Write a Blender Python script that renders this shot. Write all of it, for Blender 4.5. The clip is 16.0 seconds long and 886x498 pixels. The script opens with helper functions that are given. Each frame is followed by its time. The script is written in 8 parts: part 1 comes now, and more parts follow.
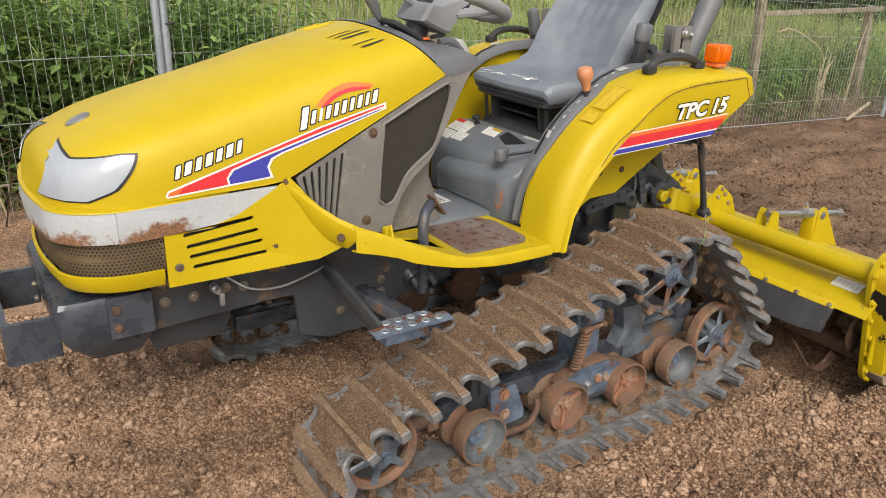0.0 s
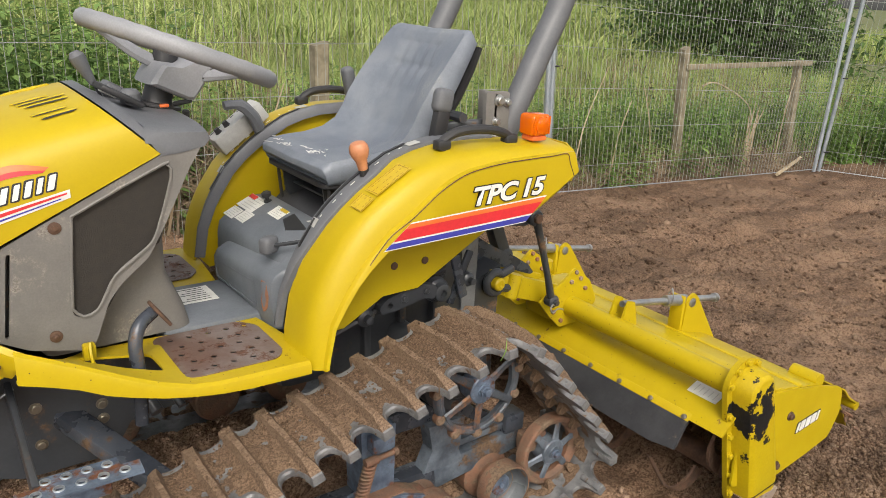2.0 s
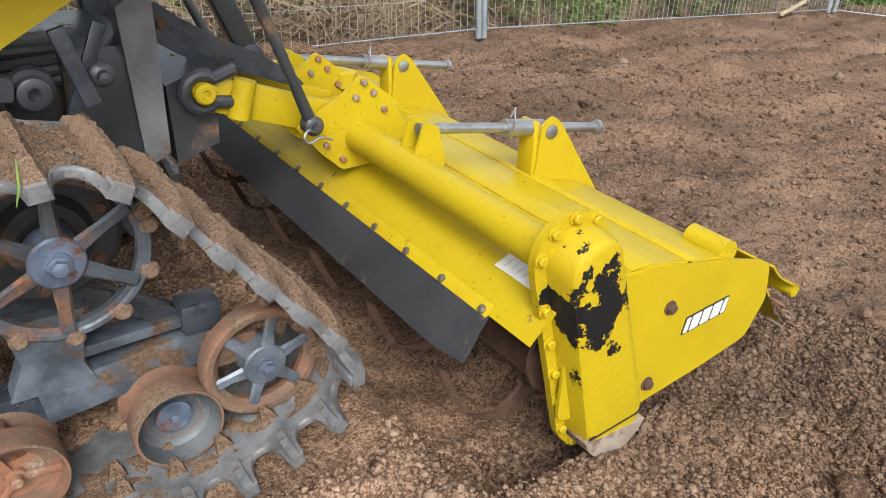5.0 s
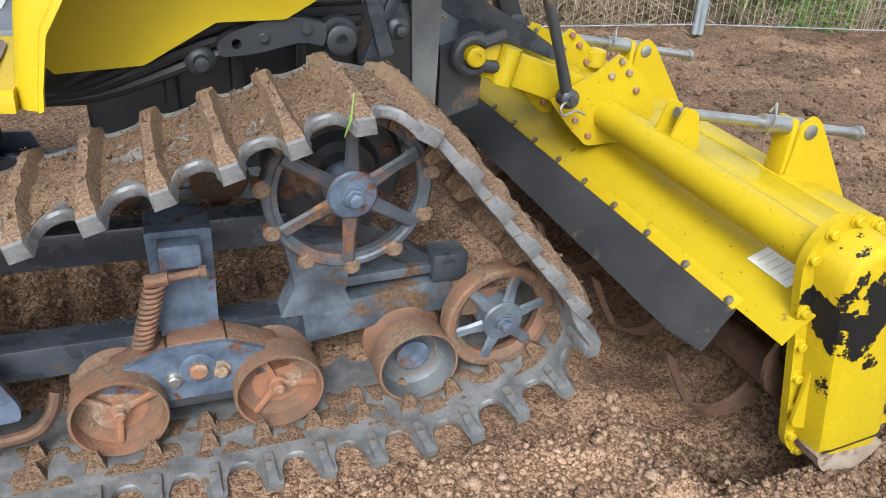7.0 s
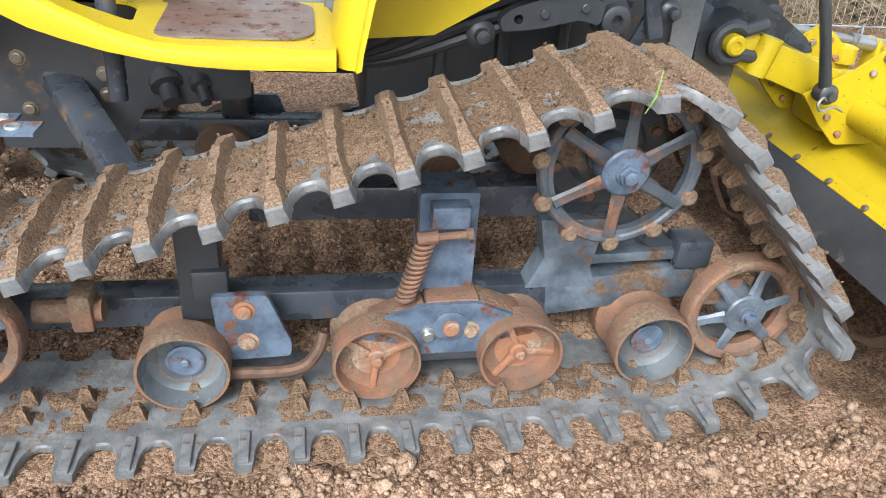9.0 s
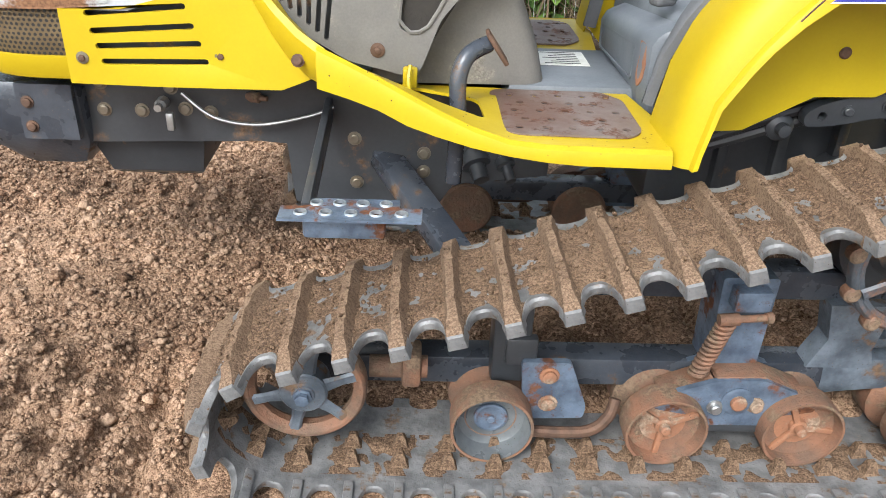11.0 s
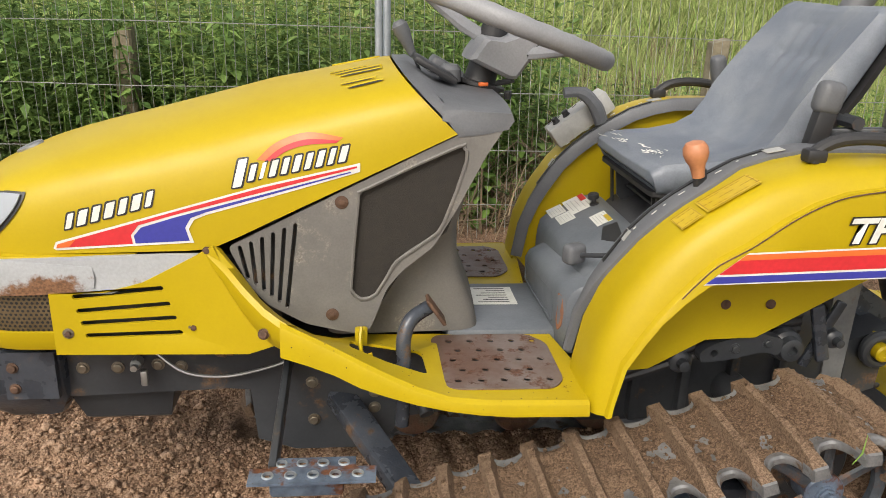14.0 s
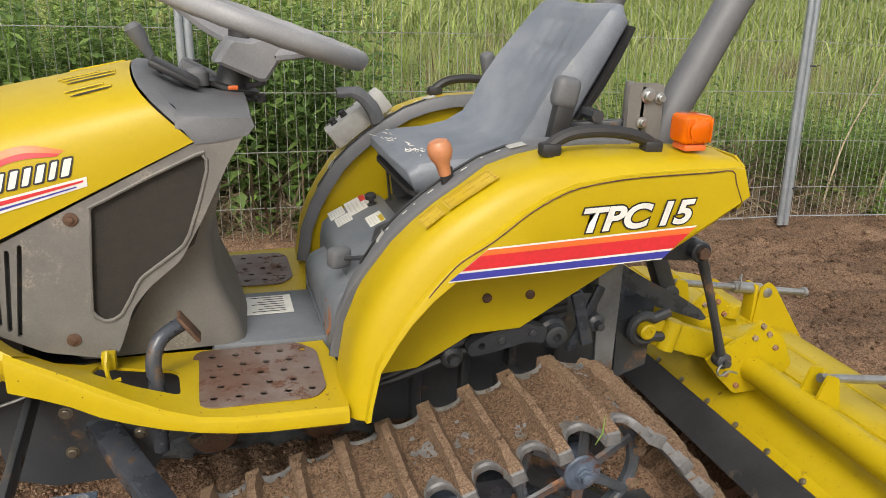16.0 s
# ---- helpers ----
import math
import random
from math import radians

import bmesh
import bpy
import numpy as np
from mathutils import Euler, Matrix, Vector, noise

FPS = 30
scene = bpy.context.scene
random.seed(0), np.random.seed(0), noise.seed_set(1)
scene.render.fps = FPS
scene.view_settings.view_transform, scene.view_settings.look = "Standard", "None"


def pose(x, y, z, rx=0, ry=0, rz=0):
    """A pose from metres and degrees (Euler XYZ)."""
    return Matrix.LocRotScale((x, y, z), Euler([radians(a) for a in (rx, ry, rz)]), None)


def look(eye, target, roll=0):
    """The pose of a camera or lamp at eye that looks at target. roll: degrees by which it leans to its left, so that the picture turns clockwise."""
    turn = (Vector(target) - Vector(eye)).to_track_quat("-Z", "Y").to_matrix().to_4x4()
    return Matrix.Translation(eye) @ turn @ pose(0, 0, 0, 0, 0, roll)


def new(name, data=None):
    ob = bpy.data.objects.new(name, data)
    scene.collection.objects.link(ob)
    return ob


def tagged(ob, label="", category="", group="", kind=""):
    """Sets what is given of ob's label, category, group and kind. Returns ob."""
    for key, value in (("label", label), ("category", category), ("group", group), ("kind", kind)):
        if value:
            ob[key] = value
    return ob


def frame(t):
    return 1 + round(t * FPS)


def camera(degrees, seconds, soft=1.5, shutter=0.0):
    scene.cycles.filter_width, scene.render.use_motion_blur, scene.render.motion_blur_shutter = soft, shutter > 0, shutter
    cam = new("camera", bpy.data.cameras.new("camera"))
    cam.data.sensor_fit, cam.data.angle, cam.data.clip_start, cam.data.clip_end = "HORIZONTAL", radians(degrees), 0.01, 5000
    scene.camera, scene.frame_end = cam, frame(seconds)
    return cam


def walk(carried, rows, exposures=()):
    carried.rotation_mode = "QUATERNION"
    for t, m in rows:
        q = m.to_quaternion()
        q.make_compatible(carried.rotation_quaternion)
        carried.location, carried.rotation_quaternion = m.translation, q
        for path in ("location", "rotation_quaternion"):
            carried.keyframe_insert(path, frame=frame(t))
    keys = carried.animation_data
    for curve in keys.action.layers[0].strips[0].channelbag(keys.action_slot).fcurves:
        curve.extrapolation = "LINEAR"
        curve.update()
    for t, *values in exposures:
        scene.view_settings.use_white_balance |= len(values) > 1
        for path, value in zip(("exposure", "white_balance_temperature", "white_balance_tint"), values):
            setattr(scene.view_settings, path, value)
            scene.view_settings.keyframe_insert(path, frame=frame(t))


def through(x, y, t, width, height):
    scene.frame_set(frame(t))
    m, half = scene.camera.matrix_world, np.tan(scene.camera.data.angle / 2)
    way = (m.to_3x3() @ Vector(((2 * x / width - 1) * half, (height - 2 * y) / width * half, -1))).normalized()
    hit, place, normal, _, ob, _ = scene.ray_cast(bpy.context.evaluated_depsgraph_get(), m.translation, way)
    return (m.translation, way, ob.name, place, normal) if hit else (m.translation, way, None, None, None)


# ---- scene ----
cam = camera(59.70, 16.0, soft=0.5)
PATH = [
    (0, (-1.5757, -1.7036, 1.1786), (-0.5246, -0.1721, 0.4373), 2.08),
    (0.5, (-1.4277, -1.7225, 1.1976), (-0.3842, -0.1698, 0.4901), 2.07),
    (1, (-1.2625, -1.7201, 1.2201), (-0.2004, -0.1614, 0.5551), 2.16),
    (1.5, (-1.1608, -1.7046, 1.2250), (-0.0723, -0.1545, 0.5831), 2.39),
    (2, (-0.9819, -1.6441, 1.2011), (0.1486, -0.1218, 0.5649), 2.91),
    (2.5, (-0.8291, -1.6246, 1.1881), (0.3279, -0.1356, 0.5215), 3.45),
    (3, (-0.6130, -1.6041, 1.1436), (0.5406, -0.1397, 0.4192), 3.48),
    (3.5, (-0.3293, -1.5380, 1.0921), (0.7966, -0.0963, 0.2835), 3.14),
    (3.7, (-0.2573, -1.5097, 1.0595), (0.8494, -0.0767, 0.2099), 2.92),
    (5.8, (-0.0793, -1.3991, 0.7802), (0.8618, 0.0915, -0.1644), 3.17),
    (6, (-0.1135, -1.3966, 0.7979), (0.7875, 0.1169, -0.1495), 3.49),
    (6.5, (-0.2050, -1.3860, 0.8185), (0.5842, 0.1780, -0.1466), 4.28),
    (7, (-0.2373, -1.3805, 0.8153), (0.4362, 0.2285, -0.1632), 4.61),
    (7.5, (-0.2643, -1.3826, 0.8108), (0.3184, 0.2550, -0.1785), 4.84),
    (8, (-0.3041, -1.3814, 0.8057), (0.2079, 0.2721, -0.1961), 4.92),
    (8.5, (-0.3544, -1.3748, 0.8024), (0.0828, 0.2921, -0.2126), 4.86),
    (9, (-0.4189, -1.3700, 0.7944), (-0.0734, 0.3149, -0.2263), 4.50),
    (9.5, (-0.5037, -1.3701, 0.7945), (-0.2359, 0.3234, -0.2352), 4.41),
    (10, (-0.5892, -1.3641, 0.7893), (-0.3956, 0.3393, -0.2409), 4.02),
    (10.2, (-0.6164, -1.3619, 0.7934), (-0.4579, 0.3447, -0.2375), 3.64),
    (12.3, (-0.8460, -1.4575, 1.1080), (-0.7850, 0.3708, 0.2997), 2.43),
    (12.5, (-0.8449, -1.4614, 1.1191), (-0.7810, 0.3787, 0.3382), 2.39),
    (13, (-0.8322, -1.4674, 1.1277), (-0.7490, 0.3961, 0.4063), 2.39),
    (13.5, (-0.8079, -1.4667, 1.1275), (-0.6716, 0.4083, 0.4452), 2.32),
    (14, (-0.7456, -1.4622, 1.1338), (-0.5235, 0.4114, 0.4704), 2.21),
    (14.5, (-0.6738, -1.4636, 1.1363), (-0.3437, 0.3994, 0.4880), 2.07),
    (15, (-0.6010, -1.4678, 1.1447), (-0.1644, 0.3733, 0.4969), 2.07),
    (15.5, (-0.5637, -1.4685, 1.1448), (-0.0501, 0.3520, 0.4953), 2.01),
    (16, (-0.5608, -1.4691, 1.1444), (0.0001, 0.3341, 0.4856), 2.09),
]
EXPOSURES = [(0.0, 0.71, 6850, 10), (3.0, 0.70, 6850, 10), (3.5, 0.78, 6800, 10), (6.0, 1.10, 6020, 8), (7.0, 1.20, 6050, 7), (9.0, 1.50, 5950, 6), (10.0, 1.58, 5900, 6), (12.5, 0.74, 6800, 10), (16.0, 0.60, 6950, 10)]
walk(cam, [(t, look(eye, target, roll)) for t, eye, target, roll in PATH], EXPOSURES)

# ---- light: a bright overcast sky ----
SUN_HEIGHT, SUN_SIDE = 44, 208
world = bpy.data.worlds.new("overcast_sky")
scene.world = world
world.use_nodes = True
wn = world.node_tree.nodes
sky = wn.new("ShaderNodeTexSky")
sky.sky_type, sky.sun_disc = "NISHITA", False
sky.sun_elevation, sky.sun_rotation = radians(SUN_HEIGHT), radians(SUN_SIDE)
sky.air_density, sky.dust_density, sky.ozone_density = 1.0, 4.0, 1.0
veil = wn.new("ShaderNodeHueSaturation")
veil.inputs["Saturation"].default_value = 0.35
world.node_tree.links.new(sky.outputs[0], veil.inputs["Color"])
world.node_tree.links.new(veil.outputs[0], wn["Background"].inputs[0])
wn["Background"].inputs[1].default_value = 0.138
sun = new("sun", bpy.data.lights.new("sun", "SUN"))
sun.data.energy, sun.data.angle, sun.data.color = 1.12, radians(22), (1.0, 0.96, 0.9)
a, b = radians(SUN_HEIGHT), radians(SUN_SIDE)
sun.matrix_world = look((0, 0, 0), (-math.sin(b) * math.cos(a), -math.cos(b) * math.cos(a), -math.sin(a)))
scene.view_settings.exposure = 0.0


# ---- materials ----
def surf(name, c1, c2, scale=8.0, rough=0.5, metal=0.0, bump=0.1, fine=120.0, patch=None, amount=0.5, patch_scale=6.0, patch_rough=0.85, crisp=0.045, per_object=0.0, coat=0.0, edge=None, specks=None, grain=0.35, spec=0.5, spot=None):
    """Two tones mixed by noise, a fine relief and, where given, patches of a second matter (rust, dust, bare metal)."""
    m = bpy.data.materials.new(name)
    m.use_nodes = True
    nt = m.node_tree
    n, link = nt.nodes, nt.links.new
    bs = n["Principled BSDF"]
    tc = n.new("ShaderNodeTexCoord")

    def noise_tex(s, detail=4.0, rgh=0.6):
        x = n.new("ShaderNodeTexNoise")
        x.inputs["Scale"].default_value, x.inputs["Detail"].default_value, x.inputs["Roughness"].default_value = s, detail, rgh
        link(tc.outputs["Object"], x.inputs["Vector"])
        return x

    def ramp(src, lo, hi):
        r = n.new("ShaderNodeMapRange")
        r.interpolation_type = "SMOOTHSTEP"
        r.inputs["From Min"].default_value, r.inputs["From Max"].default_value = lo, hi
        link(src, r.inputs["Value"])
        return r.outputs[0]

    def mix(fac, a, b):
        x = n.new("ShaderNodeMix")
        x.data_type = "RGBA"
        link(fac, x.inputs[0])
        for s, v in ((x.inputs[6], a), (x.inputs[7], b)):
            if isinstance(v, tuple):
                s.default_value = (*v, 1)
            else:
                link(v, s)
        return x.outputs[2]

    big, small = noise_tex(scale), noise_tex(fine, 3.0)
    col = mix(ramp(big.outputs[0], 0.3, 0.7), c1, c2)
    shade = n.new("ShaderNodeMix")
    shade.data_type, shade.blend_type = "RGBA", "MULTIPLY"
    shade.inputs[0].default_value = grain
    link(col, shade.inputs[6])
    grey = n.new("ShaderNodeMapRange")
    grey.inputs["From Min"].default_value, grey.inputs["From Max"].default_value = 0.3, 0.7
    grey.inputs["To Min"].default_value, grey.inputs["To Max"].default_value = 0.75, 1.15
    link(small.outputs[0], grey.inputs["Value"])
    link(grey.outputs[0], shade.inputs[7])
    col = shade.outputs[2]
    rgh = n.new("ShaderNodeMapRange")
    rgh.inputs["To Min"].default_value, rgh.inputs["To Max"].default_value = max(0.05, rough - 0.1), min(1, rough + 0.12)
    link(big.outputs[0], rgh.inputs["Value"])
    rough_out = rgh.outputs[0]
    if patch:
        pn = noise_tex(patch_scale, 8.0, 0.68)
        worn = pn.outputs[0]
        if edge:
            # wear that eats in from one edge: (axis, where it is worst, where it ends)
            sp = n.new("ShaderNodeSeparateXYZ")
            link(tc.outputs["Object"], sp.inputs[0])
            er = n.new("ShaderNodeMapRange")
            er.inputs["From Min"].default_value, er.inputs["From Max"].default_value = edge[1], edge[2]
            er.inputs["To Min"].default_value, er.inputs["To Max"].default_value = 0.22, 0.0
            link(sp.outputs[edge[0]], er.inputs["Value"])
            ea = n.new("ShaderNodeMath")
            ea.operation = "ADD"
            link(worn, ea.inputs[0])
            link(er.outputs[0], ea.inputs[1])
            worn = ea.outputs[0]
        if spot:
            # wear round one place: (centre, radius)
            vd = n.new("ShaderNodeVectorMath")
            vd.operation = "DISTANCE"
            link(tc.outputs["Object"], vd.inputs[0])
            vd.inputs[1].default_value = spot[0]
            sr = n.new("ShaderNodeMapRange")
            sr.inputs["From Max"].default_value = spot[1]
            sr.inputs["To Min"].default_value, sr.inputs["To Max"].default_value = 0.24, -0.16
            link(vd.outputs["Value"], sr.inputs["Value"])
            sa = n.new("ShaderNodeMath")
            sa.operation = "ADD"
            link(worn, sa.inputs[0])
            link(sr.outputs[0], sa.inputs[1])
            worn = sa.outputs[0]
        fac = ramp(worn, 1 - amount - crisp, 1 - amount + crisp)
        pcol = mix(ramp(small.outputs[0], 0.35, 0.65), patch, tuple(0.55 * v for v in patch))
        col = mix(fac, col, pcol)
        rm = n.new("ShaderNodeMix")
        link(fac, rm.inputs[0])
        link(rough_out, rm.inputs[2])
        rm.inputs[3].default_value = patch_rough
        rough_out = rm.outputs[0]
    if specks:
        # grains of soil and small chips stuck to the surface
        for tone, s, part_of in specks:
            vt = n.new("ShaderNodeTexVoronoi")
            vt.inputs["Scale"].default_value = s
            link(tc.outputs["Object"], vt.inputs["Vector"])
            sc = n.new("ShaderNodeSeparateColor")
            link(vt.outputs["Color"], sc.inputs[0])
            near = ramp(vt.outputs["Distance"], 0.34, 0.22)
            some = ramp(sc.outputs[0], 1 - part_of - 0.02, 1 - part_of + 0.02)
            mu = n.new("ShaderNodeMath")
            mu.operation = "MULTIPLY"
            link(near, mu.inputs[0])
            link(some, mu.inputs[1])
            col = mix(mu.outputs[0], col, tone)
    if per_object:
        oi = n.new("ShaderNodeObjectInfo")
        hs = n.new("ShaderNodeHueSaturation")
        mr = n.new("ShaderNodeMapRange")
        mr.inputs["To Min"].default_value, mr.inputs["To Max"].default_value = 1 - per_object, 1 + per_object
        link(oi.outputs["Random"], mr.inputs["Value"])
        link(mr.outputs[0], hs.inputs["Value"])
        link(col, hs.inputs["Color"])
        col = hs.outputs[0]
    link(col, bs.inputs["Base Color"])
    link(rough_out, bs.inputs["Roughness"])
    bs.inputs["Metallic"].default_value = metal
    bs.inputs["Specular IOR Level"].default_value = spec
    bs.inputs["Coat Weight"].default_value = coat
    if bump:
        bp = n.new("ShaderNodeBump")
        bp.inputs["Strength"].default_value, bp.inputs["Distance"].default_value = bump, 0.004
        add = n.new("ShaderNodeMath")
        add.operation = "ADD"
        link(big.outputs[0], add.inputs[0])
        link(small.outputs[0], add.inputs[1])
        link(add.outputs[0], bp.inputs["Height"])
        link(bp.outputs[0], bs.inputs["Normal"])
    return m


def leafy(name, hue1, hue2, through=0.35, rough=0.55):
    """Leaves and grass: the tone varies from blade to blade, and light shines through."""
    m = bpy.data.materials.new(name)
    m.use_nodes = True
    n, link = m.node_tree.nodes, m.node_tree.links.new
    bs = n["Principled BSDF"]
    geo = n.new("ShaderNodeNewGeometry")
    mx = n.new("ShaderNodeMix")
    mx.data_type = "RGBA"
    link(geo.outputs["Random Per Island"], mx.inputs[0])
    mx.inputs[6].default_value, mx.inputs[7].default_value = (*hue1, 1), (*hue2, 1)
    tc = n.new("ShaderNodeTexCoord")
    clump = n.new("ShaderNodeTexNoise")
    clump.inputs["Scale"].default_value, clump.inputs["Detail"].default_value = 2.6, 4
    link(tc.outputs["Object"], clump.inputs["Vector"])
    vary = n.new("ShaderNodeMapRange")
    vary.inputs["From Min"].default_value, vary.inputs["From Max"].default_value = 0.35, 0.65
    vary.inputs["To Min"].default_value, vary.inputs["To Max"].default_value = 0.62, 1.35
    link(clump.outputs[0], vary.inputs["Value"])
    hs = n.new("ShaderNodeHueSaturation")
    link(mx.outputs[2], hs.inputs["Color"])
    link(vary.outputs[0], hs.inputs["Value"])
    link(hs.outputs[0], bs.inputs["Base Color"])
    bs.inputs["Roughness"].default_value = rough
    tr = n.new("ShaderNodeBsdfTranslucent")
    link(hs.outputs[0], tr.inputs["Color"])
    ad = n.new("ShaderNodeMixShader")
    ad.inputs[0].default_value = through
    link(bs.outputs[0], ad.inputs[1])
    link(tr.outputs[0], ad.inputs[2])
    link(ad.outputs[0], n["Material Output"].inputs[0])
    return m


GRIT = [((0.06, 0.045, 0.032), 460, 0.08), ((0.22, 0.17, 0.115), 560, 0.02)]
RUST = (0.16, 0.06, 0.025)
DIRT = (0.17, 0.105, 0.062)
YELLOW = surf("yellow_paint", (0.455, 0.336, 0.008), (0.425, 0.307, 0.007), 5, 0.42, 0, 0.02, 200, (0.40, 0.265, 0.03), 0.28, 9, coat=0.03, grain=0.10, spec=0.3)
YELLOW_WORN = surf("worn_yellow_paint", (0.455, 0.338, 0.008), (0.42, 0.303, 0.008), 7, 0.38, 0, 0.04, 160, (0.25, 0.155, 0.04), 0.33, 18, crisp=0.02, grain=0.12, spec=0.3, specks=[((0.06, 0.040, 0.022), 210, 0.035)])
YELLOW_CHIPPED = surf("chipped_yellow_paint", (0.455, 0.338, 0.008), (0.42, 0.303, 0.008), 7, 0.4, 0, 0.08, 160, (0.012, 0.012, 0.012), 0.405, 17, 0.5, crisp=0.008, spec=0.3, spot=((0.612, -0.775, 0.270), 0.175))
GREY_PLASTIC = surf("faded_grey_plastic", (0.18, 0.172, 0.16), (0.135, 0.13, 0.122), 6, 0.6, 0, 0.12, 260, (0.27, 0.25, 0.22), 0.40, 8)
GREY_COVER = surf("grey_cover", (0.15, 0.165, 0.185), (0.105, 0.12, 0.14), 7, 0.45, 0, 0.06, 220, (0.25, 0.24, 0.23), 0.33, 7)
GREY_DASH = surf("grey_dash_plastic", (0.125, 0.13, 0.14), (0.10, 0.105, 0.115), 9, 0.5, 0, 0.08, 260)
VINYL = surf("grey_seat_vinyl", (0.13, 0.15, 0.185), (0.20, 0.22, 0.25), 10, 0.42, 0, 0.15, 300, (0.30, 0.32, 0.34), 0.36, 5, 0.5)
BLACK_PLASTIC = surf("black_plastic", (0.02, 0.02, 0.022), (0.03, 0.03, 0.032), 12, 0.5, 0, 0.08)
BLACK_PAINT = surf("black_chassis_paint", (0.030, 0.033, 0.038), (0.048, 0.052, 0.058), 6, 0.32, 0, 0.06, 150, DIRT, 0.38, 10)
BLUE_STEEL = surf("worn_blue_grey_steel", (0.135, 0.178, 0.245), (0.048, 0.068, 0.102), 22, 0.40, 0.15, 0.25, 120, RUST, 0.43, 18, specks=GRIT)
SPROCKET_STEEL = surf("oily_dark_cast_steel", (0.085, 0.100, 0.120), (0.030, 0.037, 0.045), 16, 0.40, 0.15, 0.35, 120, (0.30, 0.125, 0.045), 0.40, 13, 0.8, crisp=0.09, specks=GRIT)
BLUE_FRAME = surf("dirty_blue_frame_paint", (0.15, 0.178, 0.215), (0.050, 0.064, 0.082), 18, 0.40, 0.15, 0.25, 120, DIRT, 0.43, 14, specks=GRIT)
DISH = surf("dished_steel", (0.19, 0.205, 0.215), (0.07, 0.08, 0.09), 8, 0.27, 0.35, 0.08, 120, DIRT, 0.32, 14, specks=GRIT)
RUSTY = surf("rusty_iron", (0.215, 0.105, 0.062), (0.125, 0.08, 0.056), 22, 0.72, 0.1, 0.6, 150, (0.21, 0.145, 0.095), 0.46, 16, specks=GRIT)
RUSTY_RED = surf("red_rust_iron", (0.31, 0.145, 0.08), (0.20, 0.10, 0.06), 16, 0.7, 0.1, 0.4, 130, (0.34, 0.25, 0.18), 0.46, 16, specks=GRIT)
STRIP = surf("rusting_white_strip", (0.42, 0.44, 0.46), (0.36, 0.375, 0.39), 6, 0.4, 0, 0.05, 200, (0.24, 0.12, 0.06), 0.34, 9, edge=("Z", 0.628, 0.672))
FOOTPLATE = surf("rusted_footplate", (0.20, 0.165, 0.150), (0.135, 0.080, 0.060), 9, 0.6, 0.2, 0.2, 140, (0.15, 0.072, 0.045), 0.43, 24)
PALE_PLASTIC = surf("pale_weathered_plastic", (0.27, 0.275, 0.29), (0.22, 0.225, 0.24), 8, 0.5, 0, 0.1, 260, (0.33, 0.33, 0.33), 0.36, 9)
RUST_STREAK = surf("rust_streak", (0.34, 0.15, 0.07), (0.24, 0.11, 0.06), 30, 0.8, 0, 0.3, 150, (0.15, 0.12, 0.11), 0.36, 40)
RUBBER = surf("track_rubber", (0.085, 0.087, 0.09), (0.19, 0.192, 0.195), 26, 0.38, 0, 0.4, 120, (0.17, 0.115, 0.075), 0.40, 22, specks=GRIT)


